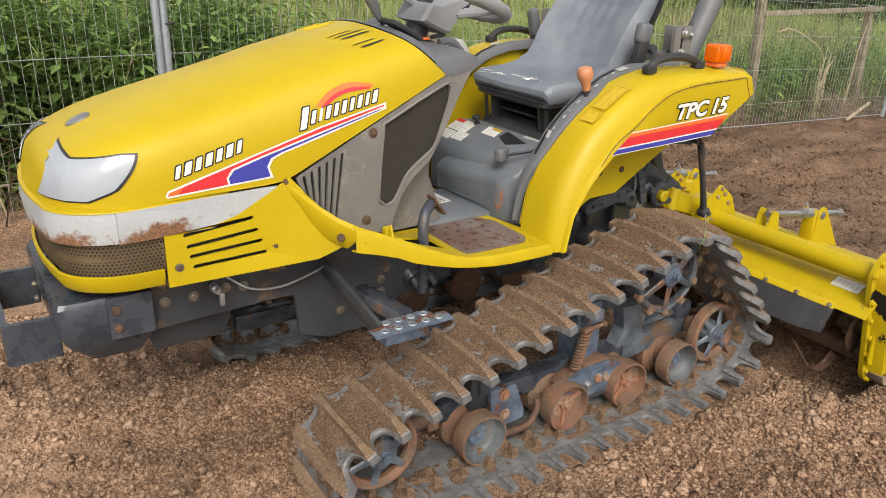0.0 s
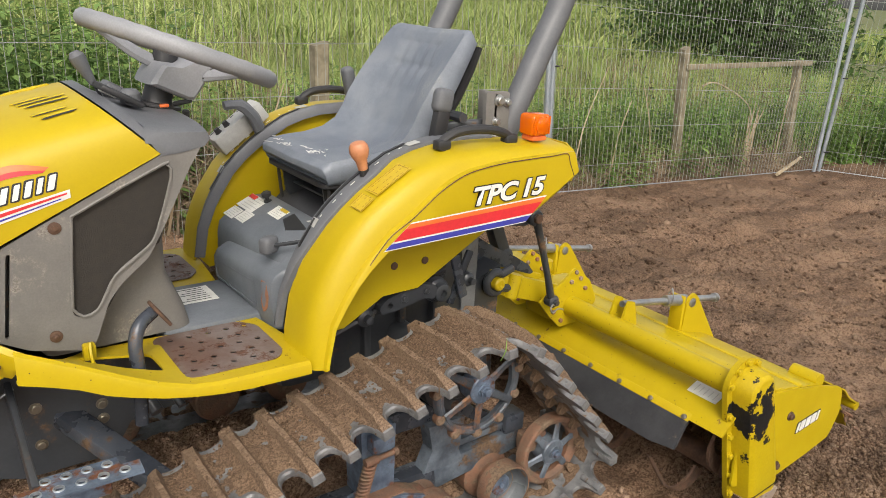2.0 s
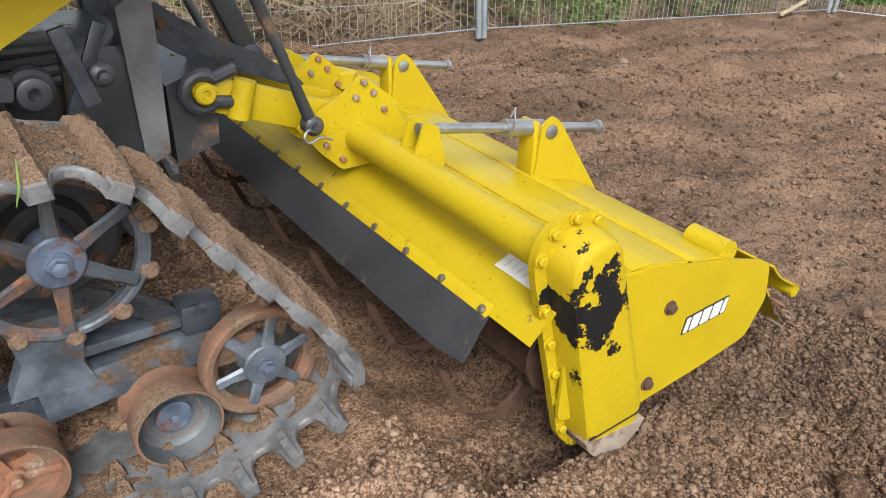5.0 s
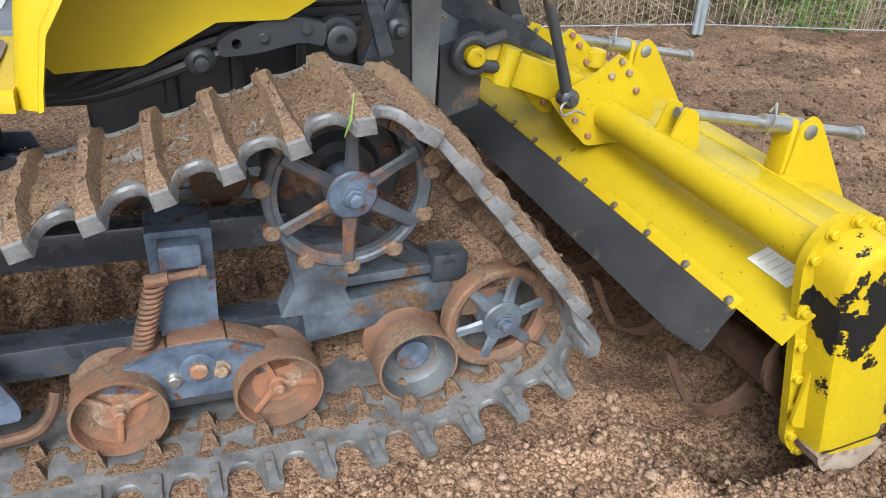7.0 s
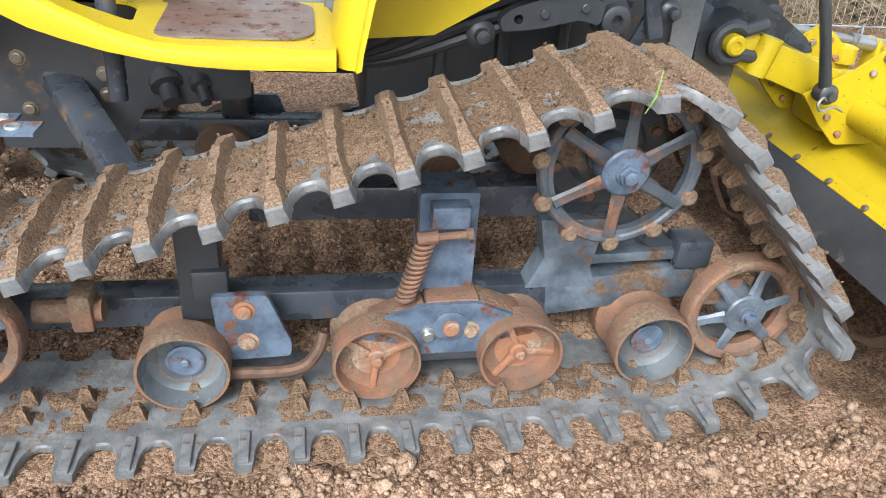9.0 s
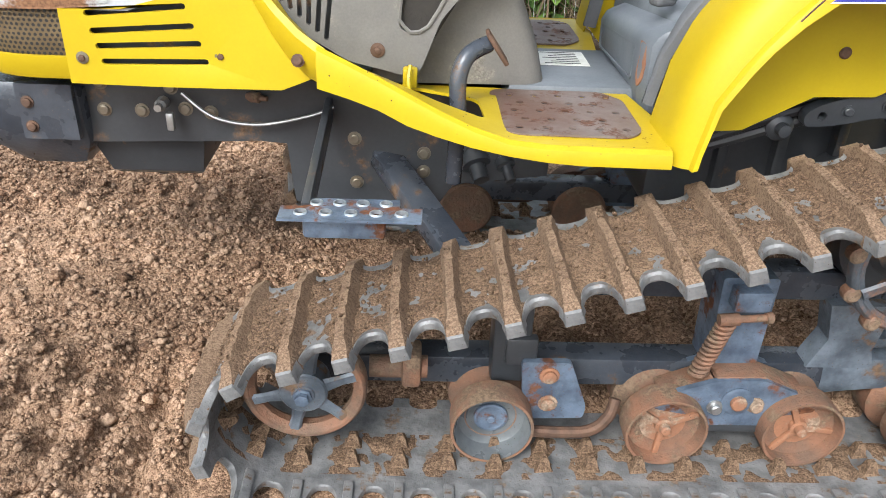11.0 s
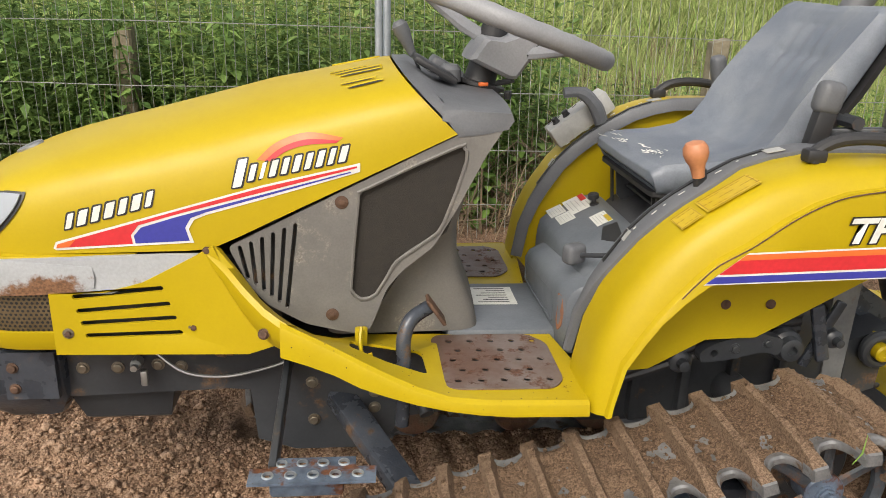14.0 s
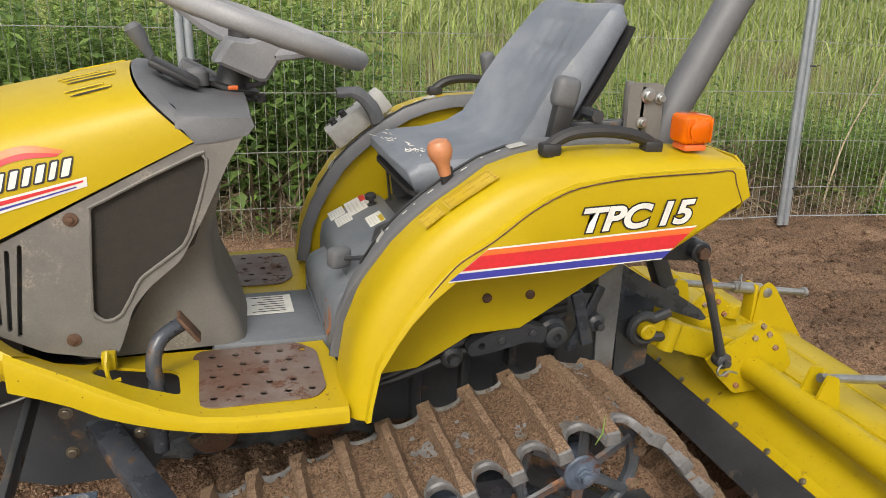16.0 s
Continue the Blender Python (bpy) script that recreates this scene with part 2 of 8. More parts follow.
def earth(name, tones, cell, relief, moist=None, loose=False):
    """Crumbled soil: grains of two sizes, each with a tone of its own, and a rough relief."""
    m = bpy.data.materials.new(name)
    m.use_nodes = True
    n, link = m.node_tree.nodes, m.node_tree.links.new
    bs = n["Principled BSDF"]
    tc = n.new("ShaderNodeTexCoord")
    warp = n.new("ShaderNodeTexNoise")
    warp.inputs["Scale"].default_value, warp.inputs["Detail"].default_value = 30, 3
    link(tc.outputs["Object"], warp.inputs["Vector"])
    add = n.new("ShaderNodeVectorMath")
    add.operation = "MULTIPLY_ADD"
    link(warp.outputs["Color"], add.inputs[0])
    add.inputs[1].default_value = (0.004, 0.004, 0.004)
    link(tc.outputs["Object"], add.inputs[2])
    vor = []
    for s in (cell, cell * 2.7):
        v = n.new("ShaderNodeTexVoronoi")
        v.inputs["Scale"].default_value = s
        link(add.outputs[0], v.inputs["Vector"])
        vor.append(v)
    broad = n.new("ShaderNodeTexNoise")
    broad.inputs["Scale"].default_value, broad.inputs["Detail"].default_value = 1.6, 6
    link(tc.outputs["Object"], broad.inputs["Vector"])
    grain = n.new("ShaderNodeTexNoise")
    grain.inputs["Scale"].default_value, grain.inputs["Detail"].default_value = cell * 3, 5
    link(tc.outputs["Object"], grain.inputs["Vector"])
    sep = n.new("ShaderNodeSeparateColor")
    link(vor[0].outputs["Color"], sep.inputs[0])
    sep2 = n.new("ShaderNodeSeparateColor")
    link(vor[1].outputs["Color"], sep2.inputs[0])

    def total(*terms):
        out = None
        for socket, k in terms:
            a = n.new("ShaderNodeMath")
            a.operation = "MULTIPLY_ADD"
            link(socket, a.inputs[0])
            a.inputs[1].default_value = k
            if out:
                link(out, a.inputs[2])
            else:
                a.inputs[2].default_value = 0.0
            out = a.outputs[0]
        return out

    tone = total((sep.outputs[0], 0.36), (sep2.outputs[0], 0.34), (broad.outputs[0], 0.62), (grain.outputs[0], 0.40))
    if loose:
        # every crumb has a tone of its own
        isl = n.new("ShaderNodeNewGeometry")
        spread = n.new("ShaderNodeMapRange")
        spread.inputs["To Min"].default_value, spread.inputs["To Max"].default_value = -0.25, 0.25
        link(isl.outputs["Random Per Island"], spread.inputs["Value"])
        tone = total((tone, 1.0), (spread.outputs[0], 1.0))
    ramp = n.new("ShaderNodeValToRGB")
    ramp.color_ramp.elements[0].position, ramp.color_ramp.elements[0].color = 0.50, (*tones[0], 1)
    ramp.color_ramp.elements[1].position, ramp.color_ramp.elements[1].color = 1.1, (*tones[2], 1)
    mid = ramp.color_ramp.elements.new(0.80)
    mid.color = (*tones[1], 1)
    link(tone, ramp.inputs[0])
    colour = ramp.outputs[0]
    if moist:
        # freshly turned soil is moist: from one line of the field to another
        sp = n.new("ShaderNodeSeparateXYZ")
        link(tc.outputs["Object"], sp.inputs[0])
        shift = total((broad.outputs[0], 1.6), (sp.outputs["X"], 1.0))
        mr = n.new("ShaderNodeMapRange")
        mr.interpolation_type = "SMOOTHSTEP"
        mr.inputs["From Min"].default_value, mr.inputs["From Max"].default_value = moist[0] + 0.8, moist[1] + 0.8
        mr.inputs["To Min"].default_value, mr.inputs["To Max"].default_value = 1.0, moist[2]
        link(shift, mr.inputs["Value"])
        # lighter and darker streaks along the furrows
        mp = n.new("ShaderNodeMapping")
        mp.inputs["Scale"].default_value = (0.7, 2.6, 1.0)
        link(tc.outputs["Object"], mp.inputs["Vector"])
        furrow_tone = n.new("ShaderNodeTexNoise")
        furrow_tone.inputs["Scale"].default_value, furrow_tone.inputs["Detail"].default_value, furrow_tone.inputs["Roughness"].default_value = 1.7, 7, 0.62
        link(mp.outputs[0], furrow_tone.inputs["Vector"])
        dr = n.new("ShaderNodeMapRange")
        dr.interpolation_type = "SMOOTHSTEP"
        dr.inputs["From Min"].default_value, dr.inputs["From Max"].default_value = 0.36, 0.62
        dr.inputs["To Min"].default_value, dr.inputs["To Max"].default_value = 0.72, 1.16
        link(furrow_tone.outputs[0], dr.inputs["Value"])
        both = n.new("ShaderNodeMath")
        both.operation = "MULTIPLY"
        link(mr.outputs[0], both.inputs[0])
        link(dr.outputs[0], both.inputs[1])
        mx = n.new("ShaderNodeMix")
        mx.data_type, mx.blend_type = "RGBA", "MULTIPLY"
        mx.inputs[0].default_value = 1.0
        link(colour, mx.inputs[6])
        link(both.outputs[0], mx.inputs[7])
        colour = mx.outputs[2]
    link(colour, bs.inputs["Base Color"])
    bs.inputs["Roughness"].default_value = 0.95
    bs.inputs["Specular IOR Level"].default_value = 0.25
    height = total((vor[0].outputs["Distance"], -0.9), (vor[1].outputs["Distance"], -0.45), (grain.outputs[0], 0.5))
    bp = n.new("ShaderNodeBump")
    bp.inputs["Strength"].default_value, bp.inputs["Distance"].default_value = 1.0, relief
    link(height, bp.inputs["Height"])
    link(bp.outputs[0], bs.inputs["Normal"])
    return m


# SOIL runs darker than CLOD, painting in the shade between crumbs
SOIL = earth("brown_soil", ((0.074, 0.042, 0.026), (0.195, 0.118, 0.073), (0.36, 0.236, 0.155)), 150, 0.0026, (0.3, 1.3, 0.60))
CLOD = earth("soil_clod", ((0.095, 0.053, 0.032), (0.23, 0.140, 0.088), (0.39, 0.268, 0.184)), 210, 0.0015, (0.2, 0.9, 0.54), True)
MUD = earth("dried_mud", ((0.052, 0.031, 0.020), (0.118, 0.075, 0.047), (0.205, 0.137, 0.088)), 300, 0.0012)
MUDDY = earth("mud_caked_rubber", ((0.080, 0.051, 0.033), (0.158, 0.103, 0.067), (0.240, 0.165, 0.110)), 320, 0.0009)
ZINC = surf("galvanised_steel", (0.42, 0.46, 0.50), (0.32, 0.36, 0.40), 10, 0.4, 0.6, 0.05)
WIRE = surf("galvanised_wire", (0.40, 0.41, 0.39), (0.25, 0.26, 0.24), 6, 0.5, 0.4, 0.0)
STEEL = surf("bare_steel", (0.45, 0.46, 0.46), (0.30, 0.30, 0.30), 14, 0.35, 0.8, 0.1, 120, RUST, 0.36, 16)
BRASSY = surf("zinc_yellow_bolt", (0.26, 0.235, 0.19), (0.18, 0.15, 0.11), 30, 0.4, 0.7, 0.1)
RUST_BOLT = surf("rusty_bolt_steel", (0.15, 0.085, 0.055), (0.09, 0.055, 0.04), 40, 0.7, 0.4, 0.3)
SOILED = surf("soil_dusted_steel", (0.26, 0.20, 0.155), (0.36, 0.30, 0.24), 12, 0.6, 0.1, 0.2, 120, (0.20, 0.13, 0.085), 0.45, 14)
FLAP = surf("black_rubber_flap", (0.035, 0.036, 0.04), (0.055, 0.056, 0.06), 7, 0.5, 0, 0.1, 160, (0.14, 0.12, 0.10), 0.36, 16, spec=0.3)
WOOD = surf("weathered_wood", (0.27, 0.235, 0.16), (0.155, 0.132, 0.088), 12, 0.85, 0, 0.4, 90)
DECAL_PRINT = surf("faded_brown_print", (0.30, 0.17, 0.02), (0.25, 0.14, 0.02), 30, 0.5, 0, 0.0)
WHITE = surf("white_sticker", (0.72, 0.72, 0.68), (0.62, 0.62, 0.58), 14, 0.4, 0, 0.0)
DECAL_YELLOW = surf("yellow_sticker", (0.55, 0.385, 0.015), (0.50, 0.345, 0.015), 14, 0.4, 0, 0.0)
RED = surf("red_decal", (0.62, 0.03, 0.04), (0.55, 0.03, 0.035), 14, 0.35, 0, 0.0)
ORANGE = surf("orange_decal", (0.75, 0.16, 0.04), (0.70, 0.14, 0.03), 14, 0.35, 0, 0.0)
BLUE = surf("blue_decal", (0.045, 0.05, 0.33), (0.04, 0.045, 0.28), 14, 0.35, 0, 0.0)
INK = surf("black_ink", (0.015, 0.015, 0.015), (0.02, 0.02, 0.02), 14, 0.4, 0, 0.0)
STRIP_GREY = surf("pale_grey_plastic", (0.42, 0.42, 0.40), (0.34, 0.34, 0.33), 12, 0.45, 0, 0.05)
NAVY = surf("dark_navy_steel", (0.032, 0.038, 0.050), (0.068, 0.078, 0.096), 14, 0.27, 0.15, 0.15, 130, DIRT, 0.37, 14, specks=GRIT)
SCUFFED = surf("dusty_scuffed_grey_steel", (0.20, 0.205, 0.21), (0.105, 0.11, 0.118), 9, 0.5, 0.1, 0.2, 140, DIRT, 0.42, 8)
KNOB = surf("orange_brown_knob", (0.52, 0.22, 0.11), (0.44, 0.18, 0.085), 20, 0.45, 0, 0.1)
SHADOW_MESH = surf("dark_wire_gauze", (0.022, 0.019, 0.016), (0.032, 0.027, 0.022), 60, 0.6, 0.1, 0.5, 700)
GAUZE = surf("dusty_brass_gauze", (0.19, 0.14, 0.075), (0.12, 0.085, 0.045), 8, 0.5, 0.4, 0.3, 300)
NETTLE = leafy("nettle_leaf", (0.075, 0.15, 0.036), (0.23, 0.35, 0.095))
BRIGHT_LEAF = leafy("bright_weed_leaf", (0.09, 0.18, 0.03), (0.22, 0.36, 0.08))
GRASS = leafy("meadow_grass", (0.17, 0.27, 0.05), (0.43, 0.46, 0.18))
STRAW = leafy("dry_stalks", (0.30, 0.235, 0.150), (0.105, 0.072, 0.045), 0.12, 0.85)
CLEAVER = leafy("cleaver_leaf", (0.14, 0.22, 0.045), (0.26, 0.36, 0.10))
HEDGE_AND_SHADE_LEAF = leafy("hedge_and_shade_leaf", (0.045, 0.09, 0.022), (0.12, 0.20, 0.05))


def glass(name, colour, rough, alpha_tint):
    m = bpy.data.materials.new(name)
    m.use_nodes = True
    bs = m.node_tree.nodes["Principled BSDF"]
    bs.inputs["Base Color"].default_value = (*colour, 1)
    bs.inputs["Roughness"].default_value = rough
    bs.inputs["Transmission Weight"].default_value = alpha_tint
    bs.inputs["IOR"].default_value = 1.45
    return m


LENS = glass("clear_lamp_lens", (0.46, 0.50, 0.55), 0.15, 0.35)
AMBER = glass("amber_lens", (0.95, 0.20, 0.005), 0.12, 0.45)
REFLECTOR = surf("lamp_reflector", (0.48, 0.51, 0.55), (0.40, 0.43, 0.47), 10, 0.2, 0.6, 0.0)


# ---- mesh tools ----
def finish(bm, angle=32):
    me = bpy.data.meshes.new("m")
    bmesh.ops.recalc_face_normals(bm, faces=bm.faces)
    bm.to_mesh(me)
    bm.free()
    me.shade_smooth()
    me.set_sharp_from_angle(angle=radians(angle))
    return me


def part(name, bm, material, parent=None, label="", angle=32):
    me = finish(bm, angle)
    me.name = name
    me.materials.append(material)
    ob = new(name, me)
    ob.parent = parent
    if label:
        ob["label"] = label
    return ob


def share(name, source, parent, m):
    """One more object on the mesh of source."""
    ob = new(name, source.data)
    ob.parent, ob.matrix_basis = parent, m
    return ob


def thing(name, label, category, group="", kind="", at=(0, 0, 0)):
    ob = new(name)
    ob.location = at
    return tagged(ob, label, category, group, kind)


def B():
    return bmesh.new()


def xz(y):
    return lambda u, v, d=0.0: (u, y + d, v)


def xy(z):
    return lambda u, v, d=0.0: (u, v, z + d)


def yz(x):
    return lambda u, v, d=0.0: (x + d, u, v)


def plate(bm, outer, holes, place, depth, bevel=0.0):
    """A plate of that depth with real holes, laid by place(u, v, d)."""
    loops, edges = [], []
    for ring in (outer, *holes):
        vs = [bm.verts.new(place(u, v, 0.0)) for u, v in ring]
        loops.append(vs)
        edges += [bm.edges.new((vs[i], vs[(i + 1) % len(vs)])) for i in range(len(vs))]
    made = bmesh.ops.triangle_fill(bm, use_beauty=True, use_dissolve=False, edges=edges)["geom"]
    faces = [g for g in made if isinstance(g, bmesh.types.BMFace)]
    twin = {}
    for ring, vs in zip((outer, *holes), loops):
        for (u, v), k in zip(ring, vs):
            twin[k] = bm.verts.new(place(u, v, depth))
    for f in faces:
        bm.faces.new([twin[k] for k in reversed(f.verts)])
    for vs in loops:
        for i in range(len(vs)):
            p, q = vs[i], vs[(i + 1) % len(vs)]
            bm.faces.new((p, q, twin[q], twin[p]))
    return bm


def ring(cx, cy, r, n=16, a0=0.0, ry=None):
    return [(cx + r * math.cos(a0 + 2 * math.pi * i / n), cy + (ry or r) * math.sin(a0 + 2 * math.pi * i / n)) for i in range(n)]


def slot(x0, z0, x1, z1, w, n=4):
    """A long hole with round ends."""
    d = Vector((x1 - x0, z1 - z0)).normalized()
    s = Vector((-d.y, d.x))
    out = []
    for c, sign in ((Vector((x1, z1)), 1), (Vector((x0, z0)), -1)):
        for i in range(n + 1):
            a = -math.pi / 2 + math.pi * i / n
            p = c + (d * math.cos(a) + s * math.sin(a)) * sign * w
            out.append((p.x, p.y))
    return out


def rounded(points, r, n=4):
    """The polygon with its corners rounded."""
    out, k = [], len(points)
    for i in range(k):
        p, a, b = Vector(points[i]), Vector(points[i - 1]), Vector(points[(i + 1) % k])
        da, db = (a - p), (b - p)
        q = min(r, da.length * 0.45, db.length * 0.45)
        s, e = p + da.normalized() * q, p + db.normalized() * q
        for j in range(n + 1):
            t = j / n
            v = s * (1 - t) ** 2 + p * 2 * t * (1 - t) + e * t * t
            out.append((v.x, v.y))
    return out


def box(bm, c, s, bevel=0.004, m=None, seg=2):
    made = bmesh.ops.create_cube(bm, size=1.0)["verts"]
    for v in made:
        v.co = Vector((v.co.x * s[0], v.co.y * s[1], v.co.z * s[2]))
    if bevel:
        es = list({e for v in made for e in v.link_edges})
        made = bmesh.ops.bevel(bm, geom=es, offset=min(bevel, min(s) * 0.4), segments=seg, affect="EDGES", profile=0.5)["verts"]
    t = Matrix.Translation(c) @ (m or Matrix.Identity(4))
    for v in made:
        v.co = t @ v.co
    return bm


def bar(bm, p, q, w, h, bevel=0.003, up=(0, 0, 1)):
    """A square bar from p to q, w across and h high."""
    p, q = Vector(p), Vector(q)
    d = (q - p).normalized()
    s = d.cross(Vector(up)).normalized()
    u = s.cross(d)
    m = Matrix((d, s, u)).transposed().to_4x4()
    return box(bm, (p + q) / 2, ((q - p).length, w, h), bevel, m)


def lathe(bm, c, axis, profile, n=28, closed=True):
    """A turned body: profile is (distance along the axis, radius)."""
    axis = Vector(axis).normalized()
    s = axis.orthogonal().normalized()
    u = axis.cross(s)
    rows = []
    for d, r in profile:
        rows.append([bm.verts.new(Vector(c) + axis * d + (s * math.cos(2 * math.pi * i / n) + u * math.sin(2 * math.pi * i / n)) * max(r, 1e-4)) for i in range(n)])
    for a, b in zip(rows, rows[1:]):
        for i in range(n):
            bm.faces.new((a[i], a[(i + 1) % n], b[(i + 1) % n], b[i]))
    if closed:
        bm.faces.new(rows[0])
        bm.faces.new(rows[-1])
    return bm


def tube(bm, pts, r, n=10, flat=1.0, cap=True):
    """A round pipe through the points; r is one radius or one for each."""
    pts = [Vector(p) for p in pts]
    rs = r if isinstance(r, (list, tuple)) else [r] * len(pts)
    rows, side = [], None
    for i, p in enumerate(pts):
        d = (pts[min(i + 1, len(pts) - 1)] - pts[max(i - 1, 0)]).normalized()
        side = d.orthogonal().normalized() if side is None else (side - d * side.dot(d)).normalized()
        u = d.cross(side)
        rows.append([bm.verts.new(p + (side * math.cos(2 * math.pi * k / n) + u * math.sin(2 * math.pi * k / n) * flat) * rs[i]) for k in range(n)])
    for a, b in zip(rows, rows[1:]):
        for k in range(n):
            bm.faces.new((a[k], a[(k + 1) % n], b[(k + 1) % n], b[k]))
    if cap:
        bm.faces.new(rows[0])
        bm.faces.new(rows[-1])
    return bm


def curve(pts, k=6):
    """A smooth line through the points."""
    pts = [Vector(p) for p in pts]
    out = []
    for i in range(len(pts) - 1):
        p0, p1, p2, p3 = pts[max(i - 1, 0)], pts[i], pts[i + 1], pts[min(i + 2, len(pts) - 1)]
        for j in range(k):
            t = j / k
            out.append(0.5 * (2 * p1 + (p2 - p0) * t + (2 * p0 - 5 * p1 + 4 * p2 - p3) * t * t + (3 * p1 - p0 - 3 * p2 + p3) * t ** 3))
    out.append(pts[-1])
    return out


def loft(bm, rows, close=False, caps=True):
    """A skin over rows of points; close joins each row's ends."""
    vs = [[bm.verts.new(p) for p in row] for row in rows]
    n = len(vs[0])
    for a, b in zip(vs, vs[1:]):
        for i in range(n if close else n - 1):
            bm.faces.new((a[i], a[(i + 1) % n], b[(i + 1) % n], b[i]))
    if close and caps:
        bm.faces.new(vs[0])
        bm.faces.new(vs[-1])
    return vs


def thicken(bm, d):
    bmesh.ops.recalc_face_normals(bm, faces=bm.faces)
    bmesh.ops.solidify(bm, geom=list(bm.faces), thickness=d)
    return bm


def bolt(bm, c, axis, r=0.008, h=0.006, washer=True):
    head = [(h * 0.25, r), (h * 0.85, r), (h, r * 0.8)]
    lathe(bm, c, axis, ([(0, r * 1.45), (h * 0.22, r * 1.45)] if washer else [(0, r)]) + head, 12)


def lerp(x, table):
    """Straight-line lookup in rows of (x, value)."""
    for (x0, v0), (x1, v1) in zip(table, table[1:]):
        if x <= x1:
            t = max(0.0, (x - x0) / (x1 - x0))
            return v0 + (v1 - v0) * t
    return table[-1][1]


# ---- the ground: one sheet of tilled soil that turns into meadow behind the fence ----
def rise(x, y):
    """The broad lie of the land."""
    z = -0.038 * max(0.0, min(x - 0.5, 9.0))
    z += 0.03 * max(0.0, min(y - 4.0, 60.0))
    z += 0.03 * math.exp(-((x + 1.5) ** 2 / 0.5 + (y + 0.2) ** 2 / 0.5))
    return z


def soil(x, y):
    """The soil's height, with crumbs, ruts and the trench under the tiller."""
    z = rise(x, y) - 0.012
    v = Vector((x, y, 0))
    z += 0.030 * noise.noise(v * 1.1) + (0.016 if x < 0.8 else 0.030) * noise.noise(v * 4.3 + Vector((7, 0, 0))) + (0.012 if x < 0.8 else 0.022) * noise.noise(v * 8.7 + Vector((3, 1, 0)))
    crumb = noise.noise(v * 15) * 0.014 + noise.noise(v * 37 + Vector((0, 5, 0))) * 0.011
    near = 1.0 if -3 < x < 5 and -2.2 < y < 2.2 else 0.3
    z += crumb * near
    for side in (-0.475, 0.415):
        g = math.exp(-((y - side) / 0.15) ** 4)
        if -1.05 < x < 0.36:
            z = z * (1 - g) + (-0.016 + 0.4 * crumb) * g
    # the trench that the tines dug, and the soil thrown up before it
    if -0.78 < y < 0.72:
        z -= 0.11 * math.exp(-((x - 0.60) / 0.16) ** 4) * min(1, (y + 0.80) / 0.06)
        z += 0.03 * math.exp(-((x - 0.42) / 0.06) ** 2)
    # tilled ground behind the machine lies a little higher at the edges of the strip
    if x > 0.8:
        z += 0.02 * math.exp(-((y + 0.9) / 0.12) ** 2) * min(1, x - 0.8)
        # old furrows running along the field
        for fy, x0, x1, w, dp in ((0.80, 1.5, 5.2, 0.07, 0.045), (0.25, 2.4, 3.9, 0.06, 0.035), (-0.12, 2.6, 4.4, 0.05, 0.03)):
            c = fy + 0.07 * (x - 2.4) + 0.05 * noise.noise(Vector((x * 1.3, fy, 2)))
            if x0 < x < x1 and abs(y - c) < 4 * w:
                e = min(1, (x - x0) * 3, (x1 - x) * 3) * (0.7 + 0.9 * noise.noise(Vector((x * 3.1, fy, 9))))
                q = (y - c) / w
                z += e * dp * (-math.exp(-q * q) + 0.55 * math.exp(-(q - 1.9) ** 2))
    # ridges pressed by the tracks before the machine turned
    if -0.70 < x < 0.22 and abs(y + 0.03) < 0.36:
        k = min(1, (0.36 - abs(y + 0.03)) * 9) * min(1, (0.22 - x) * 6, (x + 0.70) * 6)
        z = z * (1 - 0.6 * k) + k * (0.036 * abs(math.sin(math.pi * (x + 0.12 * y) / 0.083)) ** 0.7 + 0.006)
    # prints of the lugs where the machine has gone before
    if x < -1.0:
        g = math.exp(-((y + 0.42) / 0.22) ** 8) + 0.7 * math.exp(-((y - 0.415) / 0.13) ** 6)
        wave = math.sin(2 * math.pi * (x + 0.06 * y) / 0.0765)
        z += g * (0.017 * math.copysign(abs(wave) ** 0.7, wave) * (0.8 + 0.6 * noise.noise(v * 5)) - 0.004) * min(1, (-1.0 - x) * 8)
    return z


def spaced(lo, hi, step, far, k):
    mid = list(np.arange(lo, hi, step))
    out, d, p = [], step, hi
    while p < far:
        out.append(p)
        d *= k
        p += d
    low, d, p = [], step, lo - step
    while p > -far:
        low.append(p)
        d *= k
        p -= d
    return low[::-1] + mid + out


def field():
    xs, ys = spaced(-2.4, 6.2, 0.0165, 400, 1.16), spaced(-1.3, 2.1, 0.0145, 400, 1.16)
    nx = len(xs)
    vs = [(x, y, soil(x, y)) for y in ys for x in xs]
    fs = [(j * nx + i, j * nx + i + 1, (j + 1) * nx + i + 1, (j + 1) * nx + i) for j in range(len(ys) - 1) for i in range(nx - 1)]
    me = bpy.data.meshes.new("ground")
    me.from_pydata(vs, [], fs)
    me.materials.append(SOIL)
    me.materials.append(TURF)
    turf = [1 if (ys[k // (nx - 1)] > 2.75 or xs[k % (nx - 1)] > 7.5 or xs[k % (nx - 1)] < -9 or ys[k // (nx - 1)] < -9) else 0 for k in range(len(fs))]
    me.polygons.foreach_set("material_index", turf)
    me.shade_smooth()
    return tagged(new("ground", me), "tilled brown crumbly soil that turns to rough grass behind a fence", "ground", kind="structure")


TURF = surf("rough_turf", (0.09, 0.12, 0.03), (0.13, 0.13, 0.05), 3, 0.9, 0, 0.8, 40, (0.16, 0.11, 0.06), 0.4, 4)
field()


